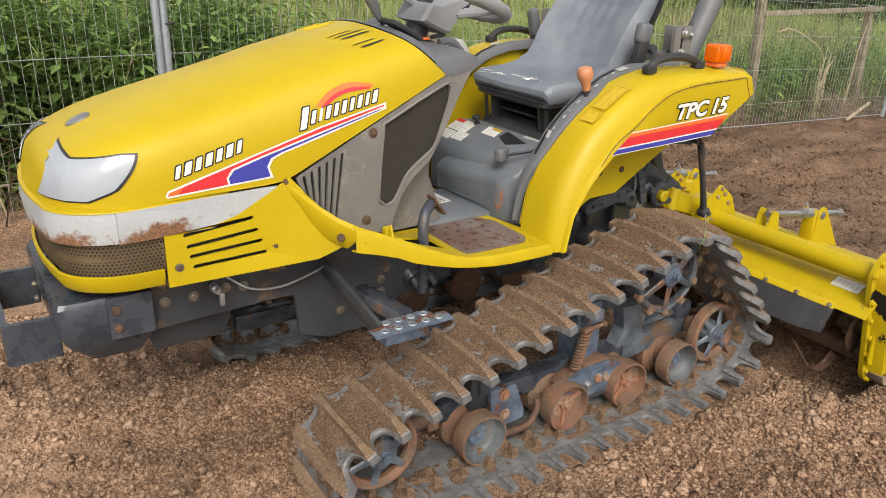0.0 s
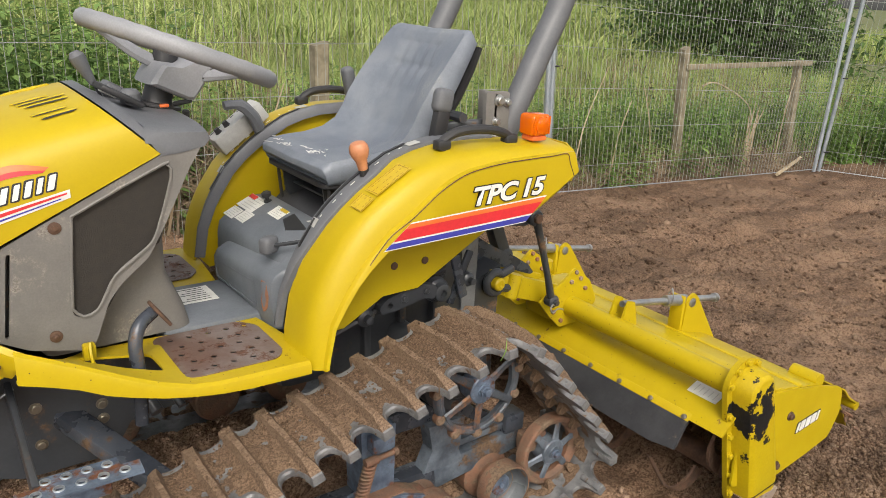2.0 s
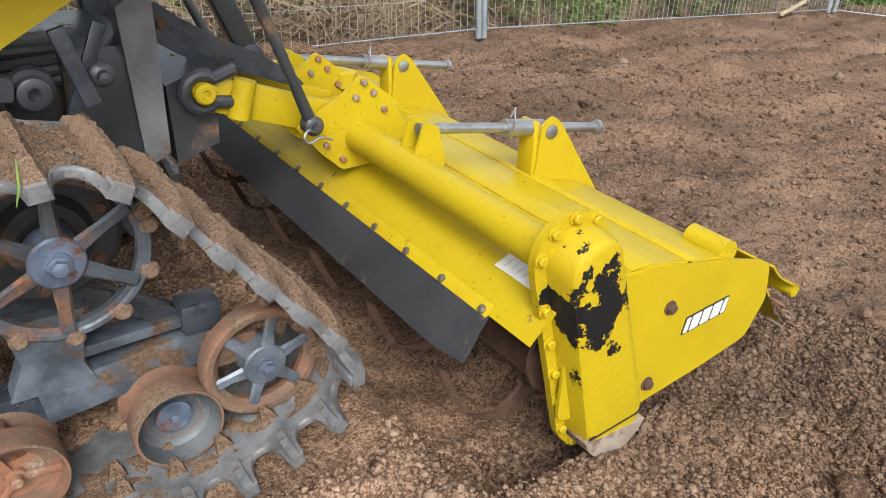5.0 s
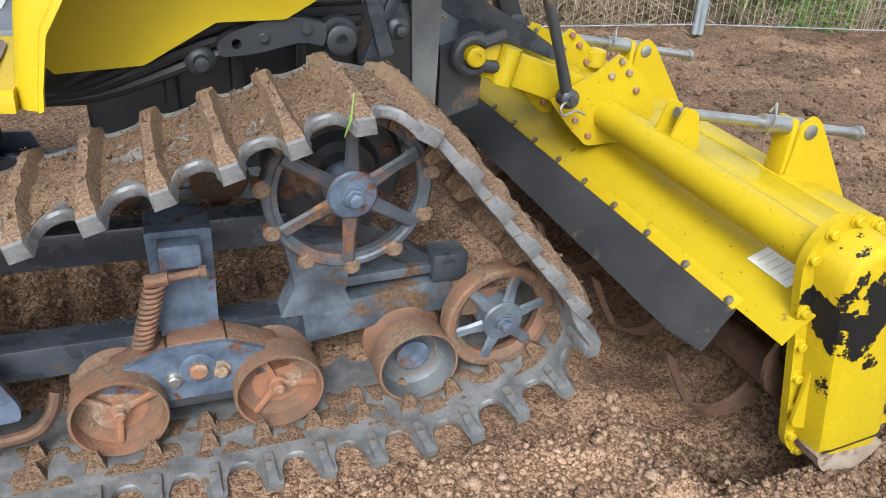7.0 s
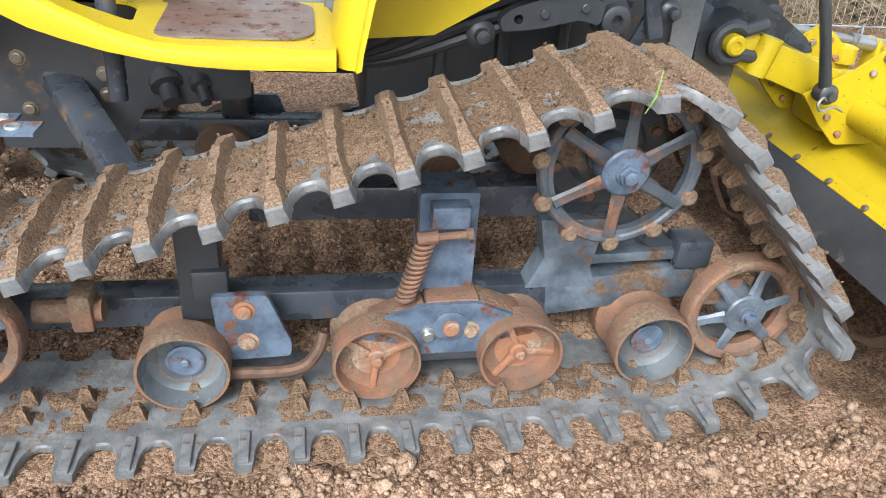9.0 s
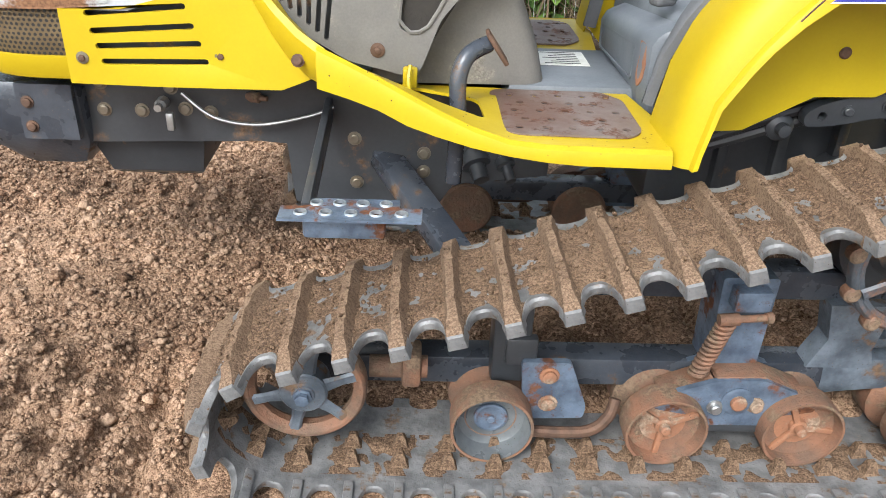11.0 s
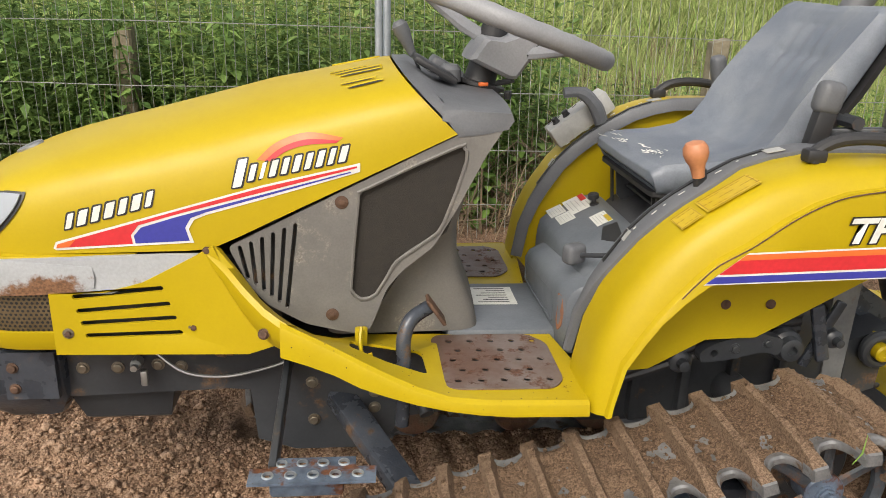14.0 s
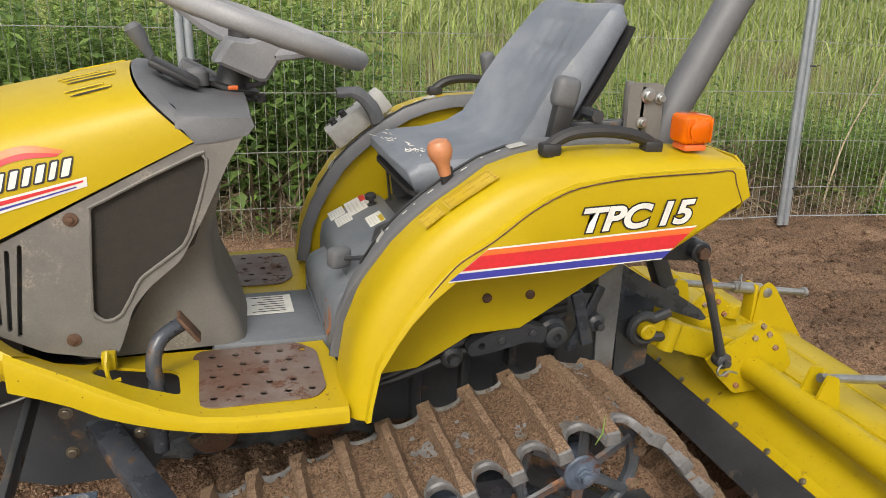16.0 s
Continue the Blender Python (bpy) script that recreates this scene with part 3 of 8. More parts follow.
def scatter(name, templates, places, material, label, category, parent=None, part_name=None):
    """Many small pieces joined in one mesh: templates are (verts, faces); places are (template, matrix)."""
    allv, allf, base = [], [], 0
    arrays = [(np.array([(*v, 1.0) for v in vs]), np.array(fs)) for vs, fs in templates]
    for k, m in places:
        v, f = arrays[k]
        allv.append((v @ np.array(m).T)[:, :3])
        allf.append(f + base)
        base += len(v)
    me = bpy.data.meshes.new(name)
    sizes = {f.shape[1] for f in allf}
    vv = np.concatenate(allv)
    ff = [row for f in allf for row in f.tolist()] if len(sizes) > 1 else np.concatenate(allf).tolist()
    me.from_pydata(vv.tolist(), [], ff)
    me.materials.append(material)
    me.shade_smooth()
    ob = new(name, me)
    if parent:
        ob.parent = parent
        return tagged(ob, label, kind="stuff")
    return tagged(ob, label, category, kind="stuff")


rnd = random.Random(4)


def lump(sub, seed):
    bm = B()
    bmesh.ops.create_icosphere(bm, subdivisions=sub, radius=1.0)
    for v in bm.verts:
        v.co *= 0.75 + 0.5 * noise.noise(v.co * 1.3 + Vector((seed * 3.1, 0, 0))) + 0.28 * noise.noise(v.co * 3 + Vector((0, seed, 0)))
        v.co.z *= 0.8
    out = ([tuple(v.co) for v in bm.verts], [[v.index for v in f.verts] for f in bm.faces])
    bm.free()
    return out


def under_machine(x, y):
    return -1.08 < x < 0.4 and (min(abs(y + 0.475), abs(y - 0.415)) < 0.135)


def chip(seed):
    """A crumb of eight faces."""
    r = random.Random(seed)
    d = [Vector(p) * r.uniform(0.6, 1.15) + Vector((r.uniform(-0.3, 0.3), r.uniform(-0.3, 0.3), 0)) for p in ((1, 0, 0), (0, 1, 0), (-1, 0, 0), (0, -1, 0), (0, 0, 0.9), (0, 0, -0.9))]
    return np.array(d), np.array([(0, 1, 4), (1, 2, 4), (2, 3, 4), (3, 0, 4), (1, 0, 5), (2, 1, 5), (3, 2, 5), (0, 3, 5)])


def strewn():
    ra = np.random.default_rng(11)
    lumps = [tuple(np.array(q) for q in lump(1, k)) for k in range(6)]
    chips = [chip(k) for k in range(8)]
    large = [tuple(np.array(q) for q in lump(2, k + 9)) for k in range(4)]
    # (shapes, how many, field, least radius, spread, power)
    zones = [(chips, 30000, (-1.35, 1.5, -1.30, -0.56), 0.0016, 0.0030, 1.6), (chips, 9000, (-2.3, -0.95, -0.9, 0.9), 0.0016, 0.003, 1.8), (chips, 22000, (0.7, 3.6, -1.2, 1.9), 0.0016, 0.0042, 2.0),
             (lumps, 34000, (-1.35, 1.5, -1.30, -0.57), 0.0026, 0.0050, 2.2), (lumps, 9000, (-1.35, 1.5, -1.30, -0.57), 0.0050, 0.0070, 2.0), (lumps, 20000, (-2.4, -0.9, -0.95, 0.95), 0.0030, 0.0060, 2.4), (lumps, 5000, (-2.4, -0.9, -0.95, 0.95), 0.006, 0.007, 2.0),
             (lumps, 5000, (-0.95, 0.35, -0.36, 0.30), 0.003, 0.006, 2.0), (lumps, 6500, (0.7, 3.6, -1.3, 1.9), 0.004, 0.011, 2.6), (lumps, 3500, (1.6, 7, -3, 1.9), 0.005, 0.013, 2.6),
             (large, 330, (-1.35, 0.75, -1.32, -0.57), 0.009, 0.013, 1.8), (large, 60, (0.75, 1.9, -1.32, 0.2), 0.007, 0.009, 1.8), (large, 160, (-2.3, -0.9, -0.9, 0.9), 0.010, 0.012, 1.6), (large, 120, (0.7, 5.5, -1.3, 1.9), 0.012, 0.02, 1.8)]
    vs, fs, base = [], [], 0
    for shapes, count, (x0, x1, y0, y1), r0, dr, pw in zones:
        xs, ys, rs = ra.uniform(x0, x1, count), ra.uniform(y0, y1, count), r0 + dr * ra.random(count) ** pw
        kind, a, b = ra.integers(0, len(shapes), count), ra.uniform(0, 6.283, count), ra.uniform(-0.6, 0.6, count)
        for k, (v, f) in enumerate(shapes):
            ids = [i for i in np.nonzero(kind == k)[0] if not under_machine(xs[i], ys[i])]
            if not ids:
                continue
            x, y, r, ca, sa, cb, sb = (q[ids][:, None] for q in (xs, ys, rs, np.cos(a), np.sin(a), np.cos(b), np.sin(b)))
            z = np.array([soil(float(xs[i]), float(ys[i])) for i in ids])[:, None] + r * 0.35
            px, py, pz = v[:, 0][None], v[:, 1][None], v[:, 2][None]
            qy, qz = py * cb - pz * sb, py * sb + pz * cb
            out = np.stack([x + r * (px * ca - qy * sa), y + r * (px * sa + qy * ca), z + r * qz], -1)
            vs.append(out.reshape(-1, 3))
            fs.append((f[None] + (base + len(v) * np.arange(len(ids)))[:, None, None]).reshape(-1, 3))
            base += len(v) * len(ids)
    me = bpy.data.meshes.new("soil_clods")
    me.from_pydata(np.concatenate(vs).tolist(), [], np.concatenate(fs).tolist())
    me.materials.append(CLOD)
    me.shade_smooth()
    tagged(new("soil_clods", me), "loose brown soil crumbs and small clods on the field", "soil", kind="stuff")


strewn()


def straw_bits():
    r = random.Random(5)
    bm = B()
    for _ in range(420):
        x, y = (r.uniform(-1.4, 1.6), r.uniform(-1.3, -0.6)) if r.random() < 0.6 else (r.uniform(-2.2, 5.5), r.uniform(-1.2, 1.9))
        if under_machine(x, y):
            continue
        l, a = r.uniform(0.008, 0.030), r.uniform(0, 6.283)
        d = Vector((math.cos(a), math.sin(a), r.uniform(-0.15, 0.15))) * l
        c = Vector((x, y, soil(x, y) + 0.006))
        tube(bm, [c - d / 2, c + Vector((0, 0, 0.002)), c + d / 2], [0.0007, 0.0010, 0.0006], 4)
    me = finish(bm)
    me.materials.append(STRAW)
    tagged(new("straw_bits", me), "short pale bits of straw and root on the soil", "straw", kind="stuff")


straw_bits()


# ---- the fence of wire panels ----
def fence_panel(p, q, z0, z1, tip0=-0.01, tip1=-0.01):
    """A temporary fence panel from p to q: two tube posts and a grid of wires."""
    p, q = Vector(p), Vector(q)
    d = q - p
    length, d = d.length, d.normalized()
    top = thing("mesh_fence", "galvanised wire mesh fence panel with tube posts on bare soil", "fence panel", "temporary wire fence panels", at=(p.x, p.y, 0))
    lean = 0.0
    h = 2.0

    def at(s, z, off=0.0):
        zz = z0 + (z1 - z0) * s / length
        tip = tip0 + (tip1 - tip0) * s / length
        return Vector((d.x * (s + tip * z) - d.y * (off + lean * z), d.y * (s + tip * z) + d.x * (off + lean * z), zz + z))

    for s in (0.0125, length - 0.0125):
        bm = B()
        tube(bm, [at(s, -0.03), at(s, h)], 0.0175, 12)
        lathe(bm, at(s, h), (0, 0, 1), [(0, 0.018), (0.006, 0.018), (0.012, 0.009)], 12)
        part("post", bm, ZINC, top)
    for z, name in ((0.02, "bottom_wire"), (h - 0.01, "top_rail")):
        bm = B()
        tube(bm, [at(0.0125, z), at(length - 0.0125, z)], 0.0035 if z < 1 else 0.019, 8)
        part(name, bm, ZINC, top)
    bm = B()
    n = int(length / 0.0435)
    for i in range(1, n):
        s = length * i / n
        bow = [rnd.uniform(-0.004, 0.004) for _ in range(4)]
        tube(bm, [at(s + bow[k] * 0.6, 0.01 + (h - 0.02) * k / 3, bow[k]) for k in range(4)], 0.0015, 3, cap=False)
    for k in range(1, 8):
        tube(bm, [at(0.03 + (length - 0.06) * j / 6, -0.07 + 0.26 * k + rnd.uniform(-0.004, 0.004), 0.004) for j in range(7)], 0.0022, 4, cap=False)
    tagged(part("wire_grid", bm, WIRE, top), kind="stuff")
    for s, z in ((0.03, 0.18), (0.03, 0.84)):
        bm = B()
        lathe(bm, at(s, z), (0, 0, 1), [(0, 0.026), (0.004, 0.027), (0.008, 0.026)], 12)
        tube(bm, [at(s, z + 0.004, -0.026), at(s + 0.02, z + 0.012, -0.045)], 0.002, 5)
        part("clamp", bm, BLACK_PLASTIC, top)
    return top


fence_panel((-6.90, 2.02), (-3.77, 1.99), -0.06, -0.06)
fence_panel((-3.76, 1.99), (-0.63, 1.96), -0.06, -0.05)
fence_panel((-0.62, 1.96), (2.49, 1.95), -0.05, -0.06, -0.01, -0.05)
fence_panel((2.50, 1.95), (5.88, 1.96), -0.06, -0.21, -0.05, 0.05)
fence_panel((5.905, 1.95), (7.45, -1.00), -0.21, -0.24, 0.05, 0.0)
fence_panel((7.46, -1.02), (8.95, -3.95), -0.24, -0.26, 0.0, 0.0)


# ---- wooden posts and rail behind it ----
def wooden_post(x, y, top, w=0.10, lean=0.0):
    base = rise(x, y) - 0.05
    bm = B()
    rows = []
    for k in range(7):
        z = base + (top - base) * k / 6
        o = Vector((lean * (z - base) + noise.noise(Vector((x, k, 0))) * 0.006, noise.noise(Vector((k, x, 3))) * 0.006, 0))
        rows.append([Vector((x + w / 2 * cx, y + w / 2 * cy, z + (0.012 * cx if k == 6 else 0))) + o for cx, cy in ((-1, -0.8), (-0.8, -1), (0.8, -1), (1, -0.8), (1, 0.8), (0.8, 1), (-0.8, 1), (-1, 0.8))])
    loft(bm, rows, True)
    me = finish(bm)
    me.materials.append(WOOD)
    return tagged(new("fence_post", me), "weathered grey-brown wooden fence post among weeds", "fence post", "wooden posts behind the wire fence")


for x, top in ((-4.7, 0.86), (-1.80, 0.86), (1.03, 0.89), (4.30, 0.86), (5.95, 0.74)):
    wooden_post(x, 2.30, top, 0.085 if x < 4 else 0.066, 0.0 if x < 4 else -0.09)
bm = B()
bar(bm, (4.2, 2.25, 0.718), (6.0, 2.25, 0.728), 0.03, 0.042, 0.006)
tagged(part("fence_rail", bm, WOOD), "weathered wooden rail nailed to fence posts", "fence rail")


# ---- plants behind the fence ----
def leaf(bm, base, way, up, length, width):
    way, up = way.normalized(), up.normalized()
    s = way.cross(up).normalized()
    droop = up * -0.25 * length
    a = bm.verts.new(base)
    b = bm.verts.new(base + way * length * 0.4 + s * width / 2)
    c = bm.verts.new(base + way * length + droop)
    d = bm.verts.new(base + way * length * 0.4 - s * width / 2)
    bm.faces.new((a, b, c))
    bm.faces.new((a, c, d))


def as_template(bm):
    bm.verts.index_update()
    out = ([tuple(v.co) for v in bm.verts], [[v.index for v in f.verts] for f in bm.faces])
    bm.free()
    return out


def nettle(seed, pairs=17, big=0.105):
    r = random.Random(seed)
    bm = B()
    bend = Vector((r.uniform(-0.15, 0.15), r.uniform(-0.15, 0.15), 0))
    for k in range(pairs):
        t = (k + 1) / pairs
        p = Vector((0, 0, t)) + bend * t * t
        a = k * 1.57 + r.uniform(-0.4, 0.4)
        size = big * (1.15 - 0.7 * t)
        for s in (0, math.pi):
            w = Vector((math.cos(a + s), math.sin(a + s), r.uniform(-0.35, 0.35)))
            leaf(bm, p, w, Vector((0, 0, 1)), size * r.uniform(0.8, 1.2), size * 0.55)
    q = [Vector((0, 0, 0)), Vector((0, 0, 0.5)) + bend * 0.25, Vector((0, 0, 1)) + bend]
    for u, v in zip(q, q[1:]):
        for s in (Vector((0.006, 0, 0)), Vector((0, 0.006, 0))):
            vs = [bm.verts.new(u - s), bm.verts.new(u + s), bm.verts.new(v)]
            bm.faces.new(vs)
    return as_template(bm)


def tuft(seed, blades, spread=0.12, thin=0.012):
    r = random.Random(seed)
    bm = B()
    for _ in range(blades):
        a, o = r.uniform(0, 6.283), Vector((r.uniform(-spread, spread), r.uniform(-spread, spread), 0))
        lean = r.uniform(0.1, 0.6)
        h = r.uniform(0.5, 1.0)
        d = Vector((math.cos(a), math.sin(a), 0))
        s = Vector((-d.y, d.x, 0)) * thin * r.uniform(0.5, 1)
        p0, p1, p2 = o, o + d * lean * 0.35 * h + Vector((0, 0, 0.62 * h)), o + d * lean * h + Vector((0, 0, h * (1 - 0.25 * lean)))
        v = [bm.verts.new(p) for p in (p0 - s, p0 + s, p1 + s * 0.8, p1 - s * 0.8, p2)]
        bm.faces.new((v[0], v[1], v[2]))
        bm.faces.new((v[0], v[2], v[3]))
        bm.faces.new((v[3], v[2], v[4]))
    return as_template(bm)


def stand(name, templates, n, area, height, material, label, category, keep=None, width=1.0, spin=True):
    places = []
    x0, x1, y0, y1 = area
    for _ in range(n):
        x, y = rnd.uniform(x0, x1), rnd.uniform(y0, y1)
        if keep and rnd.random() > keep(x, y):
            continue
        h = rnd.uniform(*height)
        w = h * width
        places.append((rnd.randrange(len(templates)), pose(x, y, rise(x, y) - 0.03, rnd.uniform(-9, 9), rnd.uniform(-9, 9), rnd.uniform(0, 360) if spin else 180 * rnd.randrange(2) + rnd.uniform(-14, 14)) @ Matrix.Diagonal((w, w, h, 1))))
    return scatter(name, templates, places, material, label, category)


def cleaver(seed):
    """A thin scrambling stem with whorls of narrow leaves."""
    r = random.Random(seed)
    bm = B()
    for arm in range(3):
        a = r.uniform(0, 6.283)
        d = Vector((math.cos(a), math.sin(a), 0)) * r.uniform(0.1, 0.4)
        way = [Vector((0, 0, t)) * (0.75 + 0.25 * (arm == 0)) + d * t * t + Vector((r.uniform(-.02, .02), r.uniform(-.02, .02), 0)) for t in [k / 11 for k in range(12)]]
        for u, v in zip(way, way[1:]):
            q = Vector((0.004, 0.002, 0))
            bm.faces.new([bm.verts.new(u - q), bm.verts.new(u + q), bm.verts.new(v)])
        for k, p in enumerate(way[2:]):
            for j in range(6):
                b = j * 1.047 + k * 0.4 + r.uniform(-0.2, 0.2)
                leaf(bm, p, Vector((math.cos(b), math.sin(b), r.uniform(-0.1, 0.5))), Vector((0, 0, 1)), 0.062 * r.uniform(0.7, 1.2), 0.014)
    return as_template(bm)


def fallen(seed, stems):
    """Thin dry stems lying and leaning every way, some bent over."""
    r = random.Random(seed)
    bm = B()
    for _ in range(stems):
        a, up = r.uniform(0, 6.283), r.uniform(-0.1, 1.0) ** 2 * 1.1
        d = Vector((math.cos(a) * math.cos(up), 0.22 * math.sin(a) * math.cos(up), math.sin(up)))
        size = r.uniform(0.15, 0.42)
        p0 = Vector((r.uniform(-0.2, 0.2), r.uniform(-0.12, 0.12), r.uniform(-0.01, 0.26) * r.random()))
        p1 = p0 + d * size * 0.5 + Vector((0, 0, r.uniform(0, 0.06)))
        p2 = p1 + (d + Vector((r.uniform(-.4, .4), 0, r.uniform(-0.9, 0.1)))) * size * 0.5
        t = r.uniform(0.0014, 0.0034)
        s = d.cross(Vector((0, 1, 0.2))).normalized() * t
        v = [bm.verts.new(p) for p in (p0 - s, p0 + s, p1 + s, p1 - s, p2 + s * 0.5, p2 - s * 0.5)]
        bm.faces.new((v[0], v[1], v[2], v[3]))
        bm.faces.new((v[3], v[2], v[4], v[5]))
    return as_template(bm)


fallens = [fallen(k + 80, 16) for k in range(7)]
nettles = [nettle(k) for k in range(6)]
cleavers = [cleaver(k + 60) for k in range(5)]
weeds = [nettle(k + 20, 11, 0.13) for k in range(4)]
tufts = [tuft(k, 18, 0.16, 0.007) for k in range(6)]
stalks = [tuft(k + 40, 9, 0.2, 0.006) for k in range(5)]


def patch(x, y, s=0.6, o=0.0):
    return 0.5 + noise.noise(Vector((x * s + o, y * s, 1.7))) * 1.2


def open_foot(x, y):
    """The thin growth just behind the last straight stretch of fence."""
    return 0.22 if 0.5 < x < 6.4 and y < (2.5 if x < 2.6 else 2.42) else 1.0


stand("cleavers", cleavers, 520, (-7, 0.6, 2.06, 2.7), (0.55, 1.1), CLEAVER, "light green scrambling cleavers woven through the fence", "weeds", lambda x, y: patch(x, y, 0.7, 5))
stand("cleavers", cleavers, 200, (0.6, 4.2, 2.08, 2.6), (0.3, 0.65), CLEAVER, "light green cleavers at the fence foot", "weeds", lambda x, y: patch(x, y, 1.3, 8) * (0.5 if x < 2.5 else 1.0))
stand("nettles", nettles, 2300, (-7, 0.2, 2.1, 3.7), (0.65, 1.15), NETTLE, "dense dark green nettles growing behind the fence", "nettles")
stand("nettles", nettles, 760, (0.2, 9, 2.12, 4.2), (0.35, 0.8), NETTLE, "dark green nettles and brambles behind the fence", "nettles", lambda x, y: patch(x, y) * open_foot(x, y))
stand("weeds", weeds, 1700, (-7, 9, 2.05, 3.2), (0.25, 0.75), BRIGHT_LEAF, "fresh green leafy weeds along the fence", "weeds", lambda x, y: patch(x, y, 0.9, 4) * open_foot(x, y))
stand("dry_stalks", stalks, 900, (-7, 7, 2.03, 2.7), (0.35, 0.8), STRAW, "brown dry stalks and grass at the fence foot", "dry stalks", lambda x, y: 0.35 if x < 0.4 else 0.05, 1.6)
stand("meadow_grass", tufts, 6500, (-9, 14, 2.9, 9), (0.28, 0.62), GRASS, "long yellow-green meadow grass beyond the fence", "grass", None, 1.0)
stand("meadow_grass", tufts, 3400, (-22, 34, 9, 34), (0.5, 0.9), GRASS, "long yellow-green meadow grass further off", "grass", None, 3.0)
stand("meadow_grass", tufts, 620, (0.0, 9, 2.3, 3.4), (0.25, 0.7), GRASS, "yellow-green grass close behind the fence", "grass", lambda x, y: patch(x, y, 0.8, 2), 1.2)
stand("brambles", weeds, 1100, (0.0, 9, 2.1, 3.0), (0.18, 0.55), BRIGHT_LEAF, "low tangle of green bramble and weed leaves behind the fence", "brambles", lambda x, y: patch(x, y, 1.1, 2) * open_foot(x, y), 1.7)
stand("brambles", weeds, 500, (2.5, 6.2, 2.3, 2.8), (0.2, 0.55), NETTLE, "dark green bramble leaves low behind the fence", "brambles", lambda x, y: patch(x, y, 1.6, 3), 1.4)
stand("brambles", weeds, 26, (4.42, 4.95, 2.06, 2.25), (0.22, 0.36), BRIGHT_LEAF, "clump of fresh green bramble leaves beside a fence post", "brambles", None, 1.6)
stand("brambles", weeds, 22, (3.2, 3.75, 2.06, 2.25), (0.16, 0.30), BRIGHT_LEAF, "low clump of fresh green leaves at the fence foot", "brambles", None, 1.5)
stand("nettles", nettles, 900, (0.3, 6.6, 2.44, 3.1), (0.32, 0.62), NETTLE, "dark green nettle belt between fence and meadow", "nettles", lambda x, y: 0.35 + patch(x, y, 1.4, 6))
# the dark hedge tone on these brambles puts the low growth's shade into colour
stand("hedge_weeds", weeds, 420, (0.3, 6.6, 2.40, 3.0), (0.25, 0.5), HEDGE_AND_SHADE_LEAF, "bramble leaves coloured dark for the shade behind the fence", "brambles", lambda x, y: patch(x, y, 1.8, 1), 1.5)
stand("nettles", nettles, 170, (-6, 12, 3.3, 8), (0.35, 0.7), NETTLE, "scattered tall dark weeds in the meadow", "weeds", None, 1.2)
stand("dry_stalks", fallens, 800, (0.3, 2.6, 2.12, 2.6), (0.8, 1.35), STRAW, "tangle of fallen brown stalks at the fence foot", "dry stalks", lambda x, y: 1.0 if x < 2.3 else 0.5, 1.0, False)
stand("dry_stalks", fallens, 300, (2.6, 6.2, 2.09, 2.5), (0.5, 1.0), STRAW, "low tangle of dry stalks at the fence foot", "dry stalks", None, 1.0, False)
stand("dry_stalks", fallens, 240, (-4.0, 0.3, 2.03, 2.3), (0.6, 1.1), STRAW, "fallen dry stalks among the nettles at the fence foot", "dry stalks", None, 1.0, False)
stand("dry_grass", tufts, 900, (-6, 12, 2.8, 9), (0.4, 0.8), STRAW, "pale dry grass among the meadow grass", "dry grass", lambda x, y: max(0, patch(x, y, 0.5, 9) - 0.2))
stand("weeds", weeds, 700, (6.5, 12, -4, 2.2), (0.4, 1.0), BRIGHT_LEAF, "leafy green weeds behind the corner of the fence", "weeds", lambda x, y: 1.0 if x > 6.15 + 0.5 * (1.95 - y) + 0.6 else 0.0)
stand("nettles", nettles, 900, (6.5, 13, -4, 3), (0.5, 1.3), NETTLE, "dark nettles behind the corner of the fence", "nettles", lambda x, y: 1.0 if x > 6.15 + 0.5 * (1.95 - y) + 0.8 else 0.0)


def bush(name, x, y, w, h, n, label):
    """A hedge shrub: trunk stems and a crown of many leaf sprays."""
    r = random.Random(int(x * 10 + y))
    z = rise(x, y)
    top = thing(name, label, "shrub", "hedge at the edge of the meadow", at=(x, y, z - 0.05))
    bm = B()
    for _ in range(5):
        e = Vector((r.uniform(-w, w) * 0.5, r.uniform(-w, w) * 0.3, h * r.uniform(0.6, 0.9)))
        tube(bm, curve([(0, 0, 0), e * 0.5 + Vector((0.1, 0, 0)), e], 3), [0.05 - 0.006 * k for k in range(7)], 5)
    part("stems", bm, WOOD, top)
    bm = B()
    for _ in range(n):
        p = Vector((r.gauss(0, 0.42) * w, r.gauss(0, 0.32) * w, 0))
        edge = 1 - min(1, (abs(p.x) / w) ** 2)
        p.z = h * (0.05 + r.random() * 0.95) * (0.35 + 0.65 * edge) * (0.8 + 0.4 * noise.noise(Vector((p.x * 1.5 + x, y, 0))))
        for _ in range(4):
            leaf(bm, p + Vector((r.uniform(-.15, .15), r.uniform(-.15, .15), r.uniform(-.1, .1))), Vector((r.uniform(-1, 1), r.uniform(-1, 1), r.uniform(-0.5, 0.6))), Vector((0, 0, 1)), r.uniform(0.14, 0.3), r.uniform(0.09, 0.16))
    tagged(part("crown", bm, HEDGE_AND_SHADE_LEAF, top), kind="stuff")


for x, y, w, h in ((15.5, 8.5, 2.2, 2.0), (11, 1.5, 1.8, 1.8), (16, 10, 3, 3.2), (20, 14, 3.5, 3.6)):
    bush("hedge_shrub", x, y, w, h, 1100, "dark green leafy shrub beyond the wire fence")
for k in range(11):
    bush("hedge_shrub", -24 + 6.5 * k + rnd.uniform(-1, 1), 33 + rnd.uniform(-2, 2), 4.2, 4.0, 900, "distant dark green hedge shrub across the meadow")



